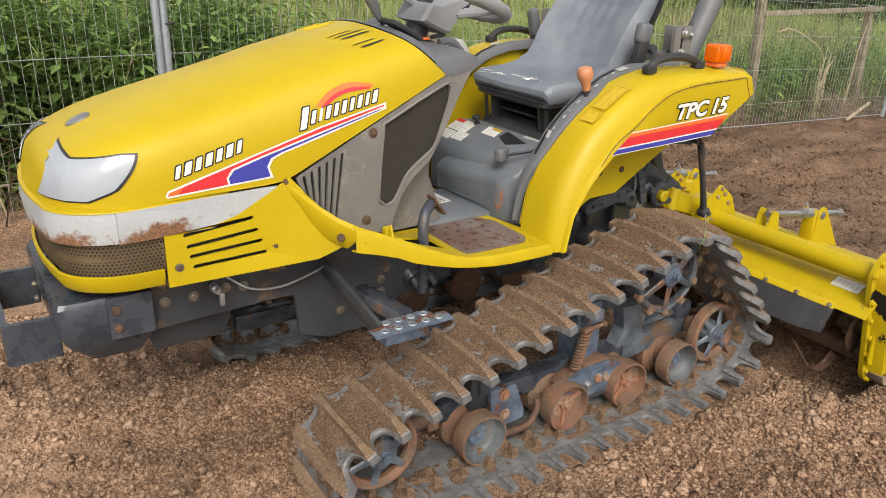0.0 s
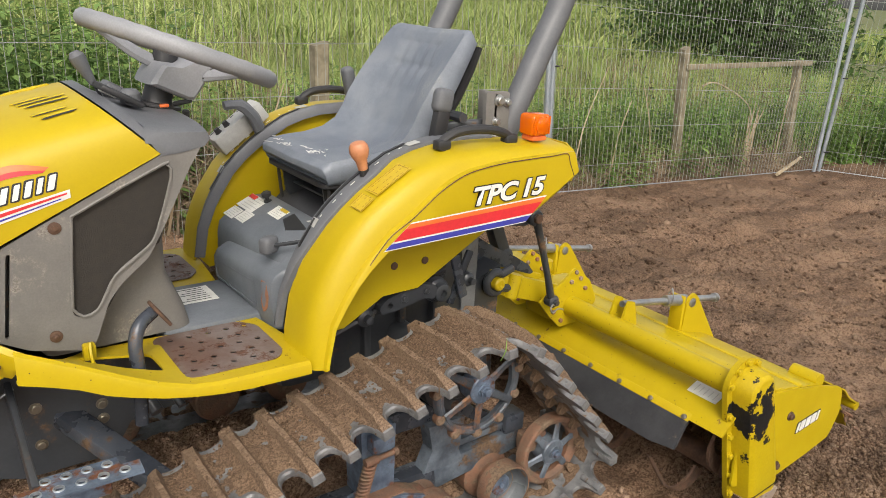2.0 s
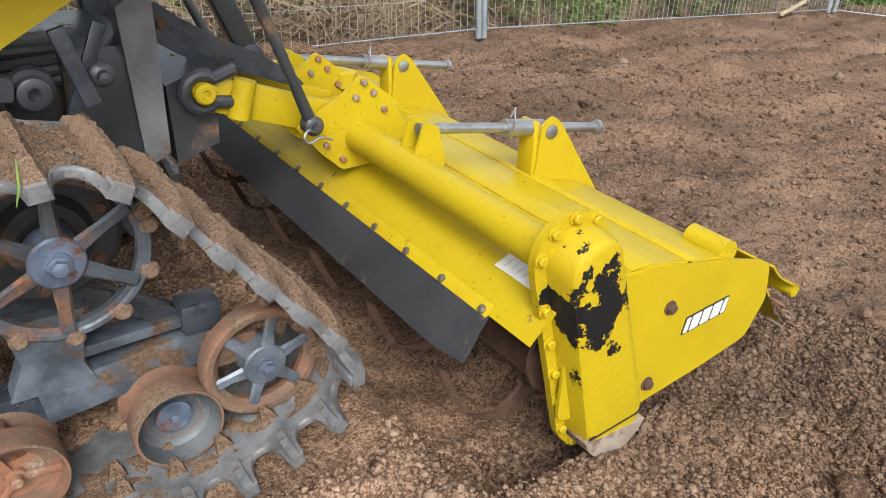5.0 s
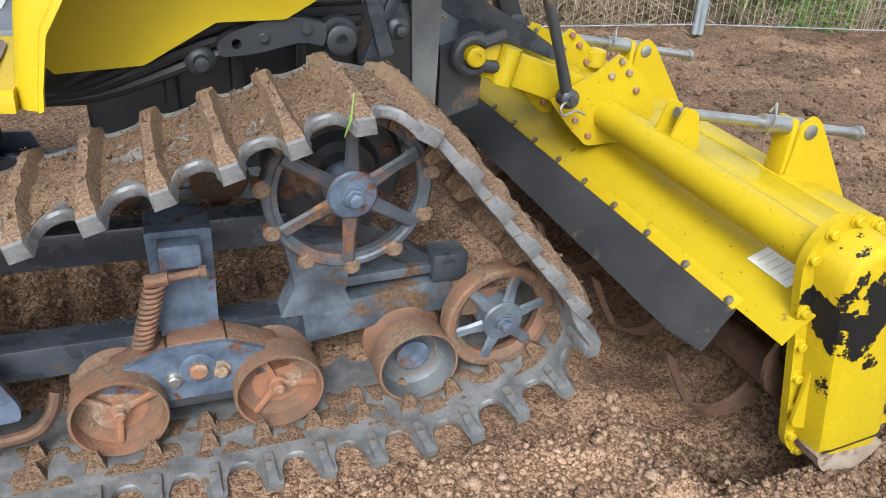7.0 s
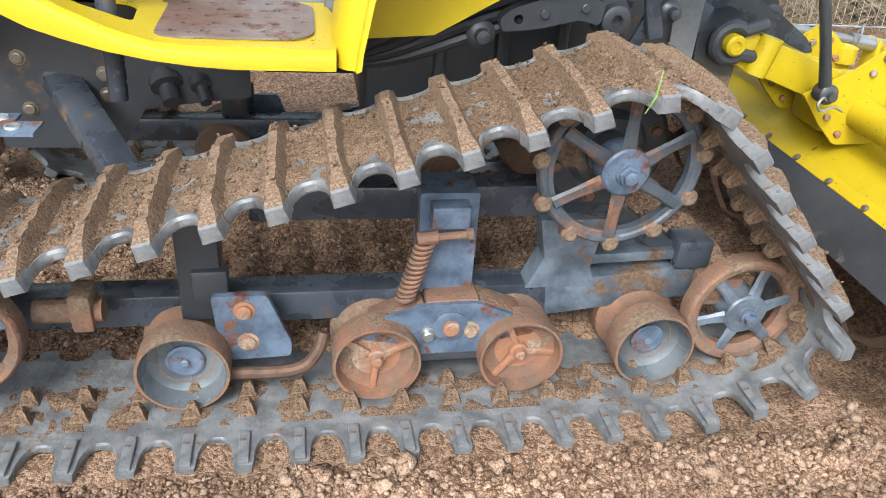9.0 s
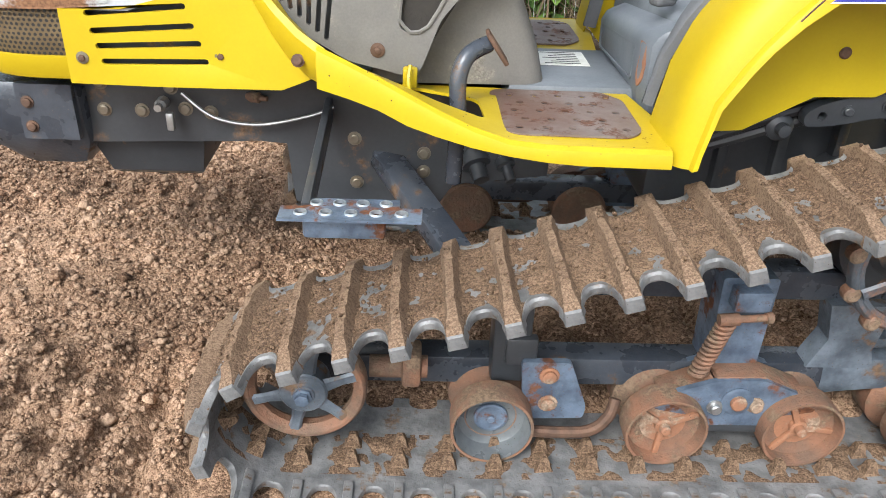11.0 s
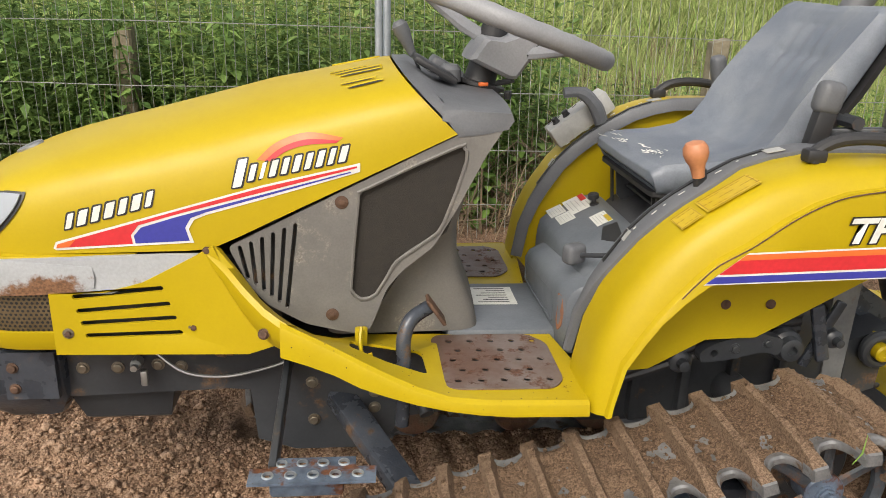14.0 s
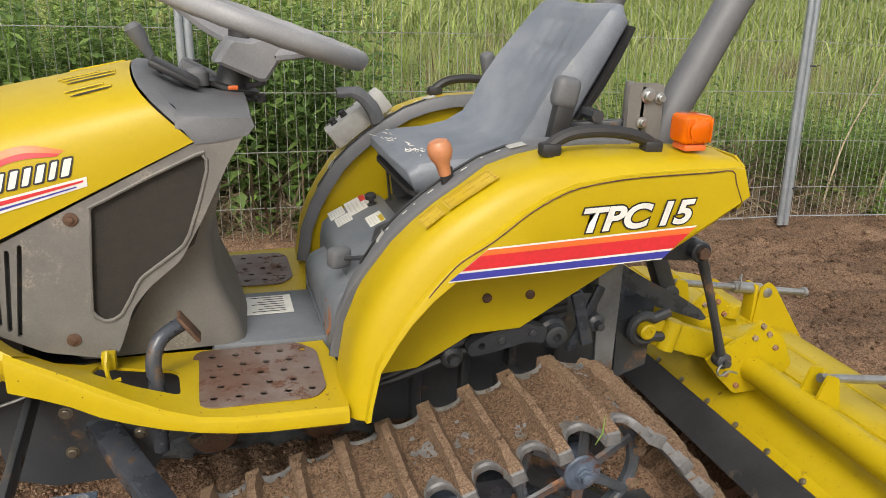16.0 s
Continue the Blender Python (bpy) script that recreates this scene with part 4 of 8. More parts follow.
# bare stems, a bundle of cut stalks and a stick at the foot of the fence
def bare_stem(name, pts, r, label):
    bm = B()
    path = curve(pts, 5)
    tube(bm, path, [r * (1 - 0.6 * k / len(path)) for k in range(len(path))], 6)
    return tagged(part(name, bm, STRAW_WOOD), label, "dry stem")


STRAW_WOOD = surf("bleached_stem", (0.46, 0.38, 0.26), (0.32, 0.25, 0.16), 20, 0.8, 0, 0.3, 90)
bare_stem("arching_stem", [(4.30, 2.16, 0.58), (4.47, 2.15, 0.60), (4.86, 2.15, 0.46), (5.02, 2.15, 0.32), (5.03, 2.15, 0.10), (5.02, 2.16, -0.2)], 0.007, "pale dry bramble stem arching behind the fence")
for k in range(6):
    x = 5.10 + 0.022 * k
    bare_stem("cut_stalk", [(x + 0.05, 2.2 + 0.02 * (k % 3), -0.22), (x, 2.2 + 0.03 * (k % 2), 0.1), (x - 0.03 + 0.05 * (k % 3), 2.2, 0.30 + 0.04 * (k % 4))], 0.009, "pale broken stalk standing behind the fence")
for x, e, h in ((0.55, 0.2, 0.7), (1.6, -0.25, 0.6), (2.9, 0.3, 0.75), (3.3, 0.18, 0.5), (3.75, -0.15, 0.6), (5.45, 0.15, 0.62), (-0.9, 0.2, 0.7)):
    bare_stem("dry_stem", [(x, 2.12, rise(x, 2.1) - 0.04), (x + e * 0.3, 2.13, h * 0.45), (x + e, 2.15, h)], 0.007, "thin dry stem leaning behind the fence")
bm = B()
tube(bm, curve([(5.22, 1.93, -0.168), (5.55, 2.03, -0.150), (5.85, 2.10, -0.110)], 4), 0.016, 7)
tagged(part("stick", bm, STRAW_WOOD), "short pale stick lying on the soil at the fence", "stick")
# ---- the crawler tractor ----
tractor = thing("crawler_tractor", "small yellow rubber-tracked tractor with grey seat and muddy tracks on soil", "tractor")

# the bonnet's form: half width, lower edge and crest along its length
W_ROWS = [(-1.436, 0.03), (-1.432, 0.08), (-1.425, 0.125), (-1.412, 0.165), (-1.39, 0.202), (-1.36, 0.226), (-1.32, 0.241), (-1.27, 0.248), (-1.0, 0.25), (-0.58, 0.246)]
T_ROWS = [(-1.436, 0.700), (-1.43, 0.715), (-1.42, 0.745), (-1.41, 0.766), (-1.395, 0.784), (-1.378, 0.797), (-1.33, 0.820), (-1.285, 0.838), (-1.2, 0.864), (-1.1, 0.891), (-0.9, 0.947), (-0.688, 0.991), (-0.58, 1.002)]


def inward(made):
    """The far side of the body stands a little closer to the hood's middle plane."""
    for ob in tractor.children:
        if ob not in made:
            ob.location.y -= 0.06


def hood_low(x):
    return 0.693 if x < -1.37 else lerp(x, [(-1.37, 0.693), (-1.0, 0.702), (-0.975, 0.706), (-0.58, 0.900)])


# the section: a nearly flat side, a soft shoulder and a low roof (share of height, share of half width)
SECTION = [(q.x, q.z) for q in curve([(0, 0, 1), (0.25, 0, 0.992), (0.5, 0, 0.966), (0.67, 0, 0.915), (0.79, 0, 0.83), (0.875, 0, 0.69), (0.94, 0, 0.48), (0.982, 0, 0.24), (1, 0, 0)], 3)]


def hood_y(x, z):
    zb, zt = hood_low(x), lerp(x, T_ROWS)
    return lerp(x, W_ROWS) * lerp(min(1.0, max(0.0, (z - zb) / (zt - zb))), SECTION)


def hood_z(x, y):
    zb, zt = hood_low(x), lerp(x, T_ROWS)
    return zb + (zt - zb) * lerp(abs(y) / lerp(x, W_ROWS), [(b, a) for a, b in reversed(SECTION)])


def build_hood():
    bm = B()
    xs = [-1.436, -1.434, -1.43, -1.425, -1.418, -1.41, -1.40, -1.388, -1.375, -1.36, -1.34, -1.32] + [-1.3 + 0.04 * k for k in range(19)]
    rows = []
    for x in xs:
        zb, zt, w = hood_low(x), lerp(x, T_ROWS), lerp(x, W_ROWS)
        half = [(w * b, zb + (zt - zb) * a) for a, b in SECTION]
        rows.append([(x, -y, z) for y, z in half] + [(x, y, z) for y, z in reversed(half[:-1])])
    loft(bm, rows)
    n = Vector((0.098, 0, 0.105)).normalized()
    bmesh.ops.bisect_plane(bm, geom=bm.verts[:] + bm.edges[:] + bm.faces[:], plane_co=(-0.585, 0, 0.898), plane_no=n, clear_outer=True)
    # a shallow pressed panel along the crest
    thicken(bm, 0.004)
    return part("hood", bm, YELLOW, tractor, "dented glossy yellow bonnet with striped decals")


hood = build_hood()


def drape(name, ring_pts, material, layer, parent=hood, holes=(), fn=hood_y, side=-1):
    """A sticker that follows the bonnet's side."""
    bm = B()
    loops = []
    for r in (ring_pts, *holes):
        vs = [bm.verts.new((u, 0, v)) for u, v in r]
        loops += [bm.edges.new((vs[i], vs[(i + 1) % len(vs)])) for i in range(len(vs))]
    bmesh.ops.triangle_fill(bm, use_beauty=True, edges=loops)
    for _ in range(2):
        long = [e for e in bm.edges if e.calc_length() > 0.02]
        if long:
            bmesh.ops.subdivide_edges(bm, edges=long, cuts=1)
    bmesh.ops.triangulate(bm, faces=bm.faces[:])
    for v in bm.verts:
        v.co.y = side * (fn(v.co.x, v.co.z) + 0.0012 + 0.0006 * layer)
    return part(name, bm, material, parent)


for sd in (-1, 1):
    # red wedge with a white rim, an orange tip and a blue wing
    TOPLINE = [(-1.219, 0.7165), (-1.029, 0.772), (-0.894, 0.8115), (-0.740, 0.8495)]
    BLUETOP = [(-1.097, 0.7145), (-1.099, 0.727), (-1.087, 0.741), (-1.03, 0.759), (-0.755, 0.8355)]
    drape("stripe", [(-1.224, 0.706)] + TOPLINE + [(-0.740, 0.835), (-0.894, 0.7885), (-0.985, 0.762), (-1.004, 0.754), (-1.013, 0.739), (-1.006, 0.716), (-1.097, 0.7105), (-1.219, 0.7025)], WHITE, 0, side=sd)
    drape("stripe", [(-1.2195, 0.7065), (-1.2165, 0.713)] + [(u, v - 0.0035) for u, v in TOPLINE[1:3]] + [(-0.745, 0.8445), (-0.745, 0.8415), (-1.032, 0.7625), (-1.091, 0.7445), (-1.1035, 0.728), (-1.1015, 0.714)], RED, 1, side=sd)
    drape("stripe", [(-1.2195, 0.7065), (-1.2165, 0.713), (-1.188, 0.7215), (-1.200, 0.708)], ORANGE, 2, side=sd)
    drape("stripe", BLUETOP + [(-0.755, 0.8335), (-0.985, 0.7665), (-1.009, 0.757), (-1.0185, 0.741), (-1.0125, 0.7195)], BLUE, 1, side=sd)

    # the maker's marks, as plain slanted bars
    def marks(x0, z0, x1, z1, widths, height, slant, gap, sd=sd, rim=0.0028):
        total = sum(widths) + gap * (len(widths) - 1)
        dx, dz = (x1 - x0) / total, (z1 - z0) / total
        s = 0.0
        for w in widths:
            a, b = s, s + w
            s = b + gap
            p = [(x0 + dx * u + slant * v, z0 + dz * u + height * v) for u, v in ((a, 0), (b, 0), (b, 1), (a, 1))]
            cx, cz = sum(u for u, _ in p) / 4, sum(v for _, v in p) / 4
            big = [(u + math.copysign(rim, u - cx), v + math.copysign(rim, v - cz)) for u, v in p]
            drape("mark_rim", rounded(big, 0.004, 3), INK, 0, side=sd)
            drape("mark", rounded(p, 0.002, 3), WHITE, 1, side=sd)

    marks(-1.203, 0.737, -1.070, 0.776, [0.009, 0.013, 0.011, 0.013, 0.011, 0.013, 0.009], 0.0245, 0.006, 0.0085)
    marks(-0.942, 0.806, -0.928, 0.809, [0.012], 0.044, 0.011, 0.0)
    marks(-0.918, 0.817, -0.764, 0.852, [0.010, 0.007, 0.011, 0.010, 0.011, 0.010, 0.011, 0.009, 0.012], 0.0260, 0.007, 0.0095)
    arc = curve([(-0.903, 0, 0.851), (-0.872, 0, 0.878), (-0.823, 0, 0.895), (-0.767, 0, 0.889)], 5)
    low = curve([(-0.880, 0, 0.849), (-0.855, 0, 0.866), (-0.823, 0, 0.876), (-0.778, 0, 0.880)], 5)
    mid = [p * 0.45 + q * 0.55 for p, q in zip(arc, low)]
    drape("mark_arc", [(q.x, q.z) for q in arc + mid[::-1]], ORANGE, 0, side=sd)
    drape("mark_arc", [(q.x, q.z) for q in mid + low[::-1]], RED, 0, side=sd)

# vent slits in the crest, and the oval badge
for x0, y0, x1, y1, w in ((-0.792, 0.068, -0.728, 0.062, 0.0022), (-0.783, 0.085, -0.702, 0.078, 0.0030), (-0.774, 0.104, -0.701, 0.101, 0.0040), (-0.772, 0.152, -0.714, 0.150, 0.0020), (-0.760, 0.172, -0.701, 0.169, 0.0034)):
    for sd in (-1, 1):
        bm = B()
        rows = []
        for i in range(9):
            f = i / 8
            x, y, h = x0 + (x1 - x0) * f, y0 + (y1 - y0) * f, w * min(1.0, 6 * f + 0.2, 6 * (1 - f) + 0.2)
            rows.append([(x, sd * (y + k * h), hood_z(x, y + k * h) + 0.0016) for k in (-1, 1)])
        loft(bm, rows)
        part("vent_slit", bm, INK, hood)
        # the pressed lip above each slit
        bm = B()
        tube(bm, [(r[0][0], sd * (abs(r[0][1]) - 0.003), hood_z(r[0][0], abs(r[0][1]) - 0.003) + 0.001) for r in rows], 0.0022, 6, 0.6)
        part("vent_lip", bm, YELLOW, hood)
bm = B()
lathe(bm, (-1.325, -0.03, 0.8205), (-0.42, -0.05, 0.91), [(-0.002, 0.026), (0.004, 0.025), (0.006, 0.02)], 24)
for v in bm.verts:
    v.co.y = -0.03 + (v.co.y + 0.03) * 0.62
part("badge", bm, STEEL, hood, "oval chrome badge")


# head lamps that wrap round the nose
def front_x(z):
    return lerp(z, [(t, x) for x, t in T_ROWS])


def build_lamp(sd):
    z_lo = lambda s: 0.711 + 0.02 * max(0, s - 0.75) / 0.25 + 0.006 * max(0, 0.3 - s) / 0.3
    z_hi = lambda s: lerp(s, [(0.0, 0.800), (0.2, 0.797), (0.30, 0.789), (0.42, 0.781), (0.6, 0.784), (0.85, 0.790), (1.0, 0.790)])
    top = None

    def skin(bm, z0, z1, s0, s1, off, ns=22, nz=8, rear=-1.266):
        rows = []
        for i in range(ns + 1):
            s = s0 + (s1 - s0) * i / ns
            row = []
            for j in range(nz + 1):
                z = z0(s) + (z1(s) - z0(s)) * j / nz
                xf = front_x(z) + 0.0006
                xr = rear - 0.020 * abs(1 - j / nz) ** 1.5 * 2.2
                x = xf + (xr - xf) * (1 - math.cos(s * math.pi / 2))
                y = hood_y(x, z)
                d = Vector((-max(0, 1 - s) - 0.05, -(0.25 + s), 0.25)).normalized() * off
                row.append((x + d.x, sd * (y - d.y), z + d.z))
            rows.append(row)
        return loft(bm, rows)

    bm = B()
    skin(bm, lambda s: z_lo(s) - 0.003, lambda s: z_hi(s) + 0.003, 0.20, 1.0, 0.0022, rear=-1.261)
    top = part("headlamp", bm, INK, tractor, "clouded white wrap-round headlamp")
    bm = B()
    skin(bm, z_lo, z_hi, 0.44, 0.99, 0.0065)
    thicken(bm, 0.003)
    part("lens", bm, LENS, top)
    bm = B()
    skin(bm, z_lo, z_hi, 0.44, 0.99, 0.0030)
    part("reflector", bm, REFLECTOR, top)
    bm = B()
    skin(bm, z_lo, z_hi, 0.22, 0.435, 0.0052, 10, 12)
    thicken(bm, 0.003)
    part("side_lens", bm, LENS, top)
    for k in range(5):
        f = (k + 0.7) / 5.6
        at = lambda s: z_lo(s) + (z_hi(s) - z_lo(s)) * f
        bm = B()
        skin(bm, at, lambda s: at(s) + 0.0035, 0.23, 0.42, 0.0072, 10, 2)
        part("lens_rib", bm, LENS, top)
    bm = B()
    skin(bm, z_lo, z_hi, 0.22, 0.435, 0.0030, 8, 4)
    part("backing", bm, REFLECTOR, top)


build_lamp(-1), build_lamp(1)


# the plan line round the nose, a given way out from the bonnet's foot
def nose(w, xf, xr, r=0.13, k=9):
    pts = [(xr, -w)]
    cx, cy = xf + r, -w + r * 0.85
    for i in range(k + 1):
        a = math.pi / 2 * i / k
        pts.append((cx - r * math.sin(a), cy - r * 0.85 * math.cos(a)))
    pts[-1] = (xf, cy)
    bow = [(xf - 0.012 * (1 - (y / cy) ** 2), y) for y in (cy * 0.66, cy * 0.33, 0.0)]
    half = pts + bow
    return half + [(x, -y) for x, y in reversed(half[:-1])]


def wrap(bm, w, xf, xr, z0, z1, out0=0.0, out1=0.0, th=0.005):
    """A band round the nose between two heights."""
    rows = []
    for z, o in ((z0, out0), ((z0 + z1) / 2, (out0 + out1) / 2 + 0.003), (z1, out1)):
        rows.append([(x, y, z) for x, y in nose(w + o, xf - o, xr)])
    loft(bm, rows)
    return thicken(bm, th)


bm = B()
loft(bm, [[(x, y, z) for x, y in nose(w, xf, -1.10)] for w, xf, z in ((0.2555, -1.4315, 0.6905), (0.2545, -1.431, 0.6935), (0.245, -1.421, 0.6965), (0.215, -1.391, 0.6965))])
thicken(bm, 0.003)
part("hood_ledge", bm, YELLOW, tractor)
bm = B()
wrap(bm, 0.254, -1.430, -1.318, 0.629, 0.690)
part("bumper_strip", bm, STRIP, tractor, "pale blue-white strip with rust along its edge")
for sd in (-1, 1):
    bm = B()
    plate(bm, [(-1.315, 0.6285), (-1.14, 0.6315), (-1.095, 0.648), (-1.0, 0.6985), (-1.05, 0.698), (-1.315, 0.690)], [], lambda u, v, d: (u, sd * (0.259 - d), v), 0.008)
    part("bumper_strip", bm, STRIP, tractor, "pale strip with rust along its edge")
bm = B()
wrap(bm, 0.252, -1.424, -1.240, 0.524, 0.560, -0.01, 0.0, 0.006)
part("lower_lip", bm, YELLOW, tractor)
bm = B()
wrap(bm, 0.246, -1.412, -1.236, 0.556, 0.632, 0, 0, 0.002)
gauze = part("grille", bm, GAUZE, tractor, "perforated dusty metal front grille")
bm = B()
# the holes of the grille, as small dark dimples in rows
pl = nose(0.2475, -1.4135, -1.238, 0.13, 9)
seg, acc = [], 0.0
for (x0, y0), (x1, y1) in zip(pl, pl[1:]):
    if y0 < 0.01:
        seg.append((acc, math.hypot(x1 - x0, y1 - y0), x0, y0, x1, y1))
        acc += seg[-1][1]
for j in range(10):
    z = 0.5635 + 0.0068 * j
    s = 0.003 + (0.004 if j % 2 else 0.0)
    while s < acc - 0.002:
        for a0, ln, x0, y0, x1, y1 in seg:
            if a0 <= s < a0 + ln:
                t = (s - a0) / ln
                d = Vector((x1 - x0, y1 - y0, 0)).normalized()
                o = Vector((d.y, -d.x, 0)) * 0.0016
                if o.y > 0 and abs(d.x) > 0.5:
                    o = -o
                if abs(d.x) <= 0.5 and o.x > 0:
                    o = -o
                c = Vector((x0 + (x1 - x0) * t, y0 + (y1 - y0) * t, z)) + o
                bm.faces.new([bm.verts.new(c + d * 0.0026 * math.cos(q) + Vector((0, 0, 0.0026 * math.sin(q)))) for q in (0, 1.05, 2.09, 3.14, 4.19, 5.24)])
                break
        s += 0.008
tagged(part("grille_mesh", bm, INK, gauze), kind="stuff")

# the side cowl with its cooling slots
for sd in (-1, 1):
    at_side = lambda u, v, d: (u, sd * (0.262 - d + 0.040 * max(0.0, min(1.0, (u + 1.0) / 0.125)) ** 1.4), v)
    bm = B()
    out = [(-1.237, 0.632), (-1.15, 0.634), (-1.09, 0.651), (-1.0, 0.699), (-0.975, 0.715), (-0.945, 0.655), (-0.885, 0.596), (-0.875, 0.556), (-0.925, 0.530), (-1.10, 0.5225), (-1.237, 0.524)]
    holes = [slot(-1.197, 0.627, -1.062, 0.641, 0.0045), slot(-1.193, 0.602, -1.053, 0.6135, 0.0045), slot(-1.188, 0.5805, -1.045, 0.5885, 0.0045), slot(-1.183, 0.558, -1.037, 0.5620, 0.0045)]
    plate(bm, out, holes, at_side, 0.006)
    cowl = part("side_cowl", bm, YELLOW, tractor, "yellow side cowl with four cooling slots")
    for u, v in ((-1.214, 0.563), (-1.014, 0.572)):
        bm = B()
        lathe(bm, (u, sd * 0.262, v), (0, sd, 0), [(0, 0.009), (0.0015, 0.009), (0.002, 0.006)], 18)
        part("washer", bm, BRASSY, cowl)
        bm = B()
        lathe(bm, (u, sd * 0.265, v), (0, sd, 0), [(-0.001, 0.005), (0.003, 0.005), (0.004, 0.003)], 6)
        part("screw", bm, RUST_BOLT, cowl)
    # black sheet added behind the slots, standing for the unlit inside
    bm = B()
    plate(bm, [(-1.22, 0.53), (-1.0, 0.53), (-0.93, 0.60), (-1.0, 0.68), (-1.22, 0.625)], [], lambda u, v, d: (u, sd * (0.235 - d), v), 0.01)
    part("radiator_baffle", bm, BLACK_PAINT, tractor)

    # the strip of body that runs from the cowl down to the footboard
    ROWS_SKIRT = [(-0.985, 0.250, 0.266, 0.708, 0.690, 0.706), (-0.955, 0.250, 0.280, 0.680, 0.640, 0.662), (-0.925, 0.250, 0.300, 0.650, 0.602, 0.615), (-0.895, 0.250, 0.322, 0.627, 0.576, 0.584), (-0.870, 0.250, 0.338, 0.614, 0.559, 0.564), (-0.858, 0.250, 0.342, 0.608, 0.554, 0.556)]
    bm = B()
    rows = []
    for x, yi, yo, zu, zl, zi in ROWS_SKIRT:
        rows.append([(x + 0.02, sd * yi, zi), (x + 0.012, sd * (yi + yo) / 2, (zu + zi) / 2 + 0.006), (x + 0.003, sd * (yo - 0.006), zu + 0.001), (x, sd * yo, zu - 0.008), (x - 0.004, sd * (yo - 0.004), (zu + zl) / 2 - 0.004), (x - 0.012, sd * (yo - 0.03), zl)])
    loft(bm, rows)
    thicken(bm, 0.004)
    skirt = part("skirt", bm, YELLOW, tractor)
    bm = B()
    bolt(bm, (-0.893, sd * 0.326, 0.588), (0, sd, 0.2), 0.0065, 0.006)
    bolt(bm, (-0.985, sd * 0.262, 0.706), (0, sd, 0.1), 0.005, 0.004)
    part("bolt", bm, RUST_BOLT, skirt)

    # the footboard: deck, folded rim, hole for the pedal and rusty tread plate
    made = set(tractor.children)
    inner = 0.172 if sd < 0 else 0.122
    bm = B()
    deck = [(-0.866, -0.250), (-0.82, -0.245), (-0.78, -0.235), (-0.755, -inner - 0.02), (-0.735, -inner - 0.003), (-0.60, -inner), (-0.555, -inner), (-0.385, -inner), (-0.365, -0.30), (-0.378, -0.417), (-0.50, -0.412), (-0.55, -0.409), (-0.60, -0.403), (-0.65, -0.394), (-0.70, -0.383), (-0.74, -0.374), (-0.78, -0.363), (-0.82, -0.350), (-0.866, -0.336)]
    hole = rounded([(-0.758, -0.246), (-0.634, -0.264), (-0.629, -0.339), (-0.690, -0.333), (-0.758, -0.314)], 0.012)

    def deck_fall(u, v):
        """How far the deck's front falls from its raised outer rim towards the engine."""
        outer = lerp(u, [(-0.866, 0.336), (-0.78, 0.363), (-0.70, 0.383), (-0.60, 0.403)])
        return 0.56 * max(0.0, outer - abs(v) - 0.022) * max(0.0, min(1.0, (-0.66 - u) / 0.16))

    def deck_z(u):
        return lerp(u, [(-0.870, 0.613), (-0.862, 0.610), (-0.82, 0.594), (-0.773, 0.576), (-0.70, 0.543), (-0.655, 0.525), (-0.625, 0.516), (-0.595, 0.509), (-0.56, 0.507), (-0.36, 0.507)])

    tread = rounded([(-0.590, -0.190), (-0.440, -0.190), (-0.415, -0.22), (-0.416, -0.348), (-0.432, -0.365), (-0.585, -0.363), (-0.600, -0.345), (-0.600, -0.205)], 0.01)
    plate(bm, [(u, v) for u, v in deck], [hole, tread], lambda u, v, d: (u, -sd * v, deck_z(u) - deck_fall(u, v) - d), 0.005)
    board = part("footboard", bm, YELLOW_WORN, tractor, "scuffed yellow footboard with rusty tread plate")
    bm = B()
    rim = []
    for u, v in deck[8:][::-1]:
        zl = lerp(u, [(-0.866, 0.555), (-0.79, 0.540), (-0.738, 0.518), (-0.685, 0.504), (-0.632, 0.494), (-0.57, 0.487), (-0.508, 0.483), (-0.365, 0.484)])
        rim.append([(u, -sd * (v + 0.002), deck_z(u) + 0.001), (u, -sd * (v - 0.006), deck_z(u) - 0.004), (u, -sd * (v - 0.009), deck_z(u) - 0.014), (u, -sd * (v - 0.009), zl), (u, -sd * (v + 0.012), zl - 0.004)])
    loft(bm, rim)
    thicken(bm, 0.004)
    part("rim", bm, YELLOW_WORN, board)
    bm = B()
    pts = rounded([(-0.600, -0.178), (-0.432, -0.178), (-0.402, -0.215), (-0.403, -0.352), (-0.425, -0.378), (-0.592, -0.376), (-0.610, -0.355), (-0.612, -0.195)], 0.015)
    holes = [ring(-0.580 + 0.0385 * i + (0.012 if j % 2 else 0), -0.205 - 0.036 * j, 0.0062, 10) for j in range(5) for i in range(5) if -0.580 + 0.0385 * i + (0.012 if j % 2 else 0) < -0.418]
    plate(bm, pts, holes, lambda u, v, d: (u, -sd * v, 0.5108 - d), 0.003)
    part("tread_plate", bm, FOOTPLATE, board, "rusted steel tread plate with rows of holes")
    bm = B()
    plate(bm, [(-0.60, -0.19), (-0.41, -0.19), (-0.41, -0.37), (-0.60, -0.37)], [], lambda u, v, d: (u, -sd * v, 0.478 - d), 0.003)
    part("under_plate", bm, BLACK_PAINT, board)
    bm = B()
    box(bm, (-0.738, sd * 0.255, 0.548), (0.022, 0.02, 0.03), 0.004)
    tube(bm, curve([(-0.738, sd * 0.268, 0.570), (-0.740, sd * 0.281, 0.55), (-0.735, sd * 0.287, 0.527), (-0.720, sd * 0.283, 0.527)], 4), 0.0035, 6)
    part("hook", bm, YELLOW_WORN, board)
    if sd > 0:
        inward(made)

    # the grey engine side panel with gauze window and slots
    bm = B()
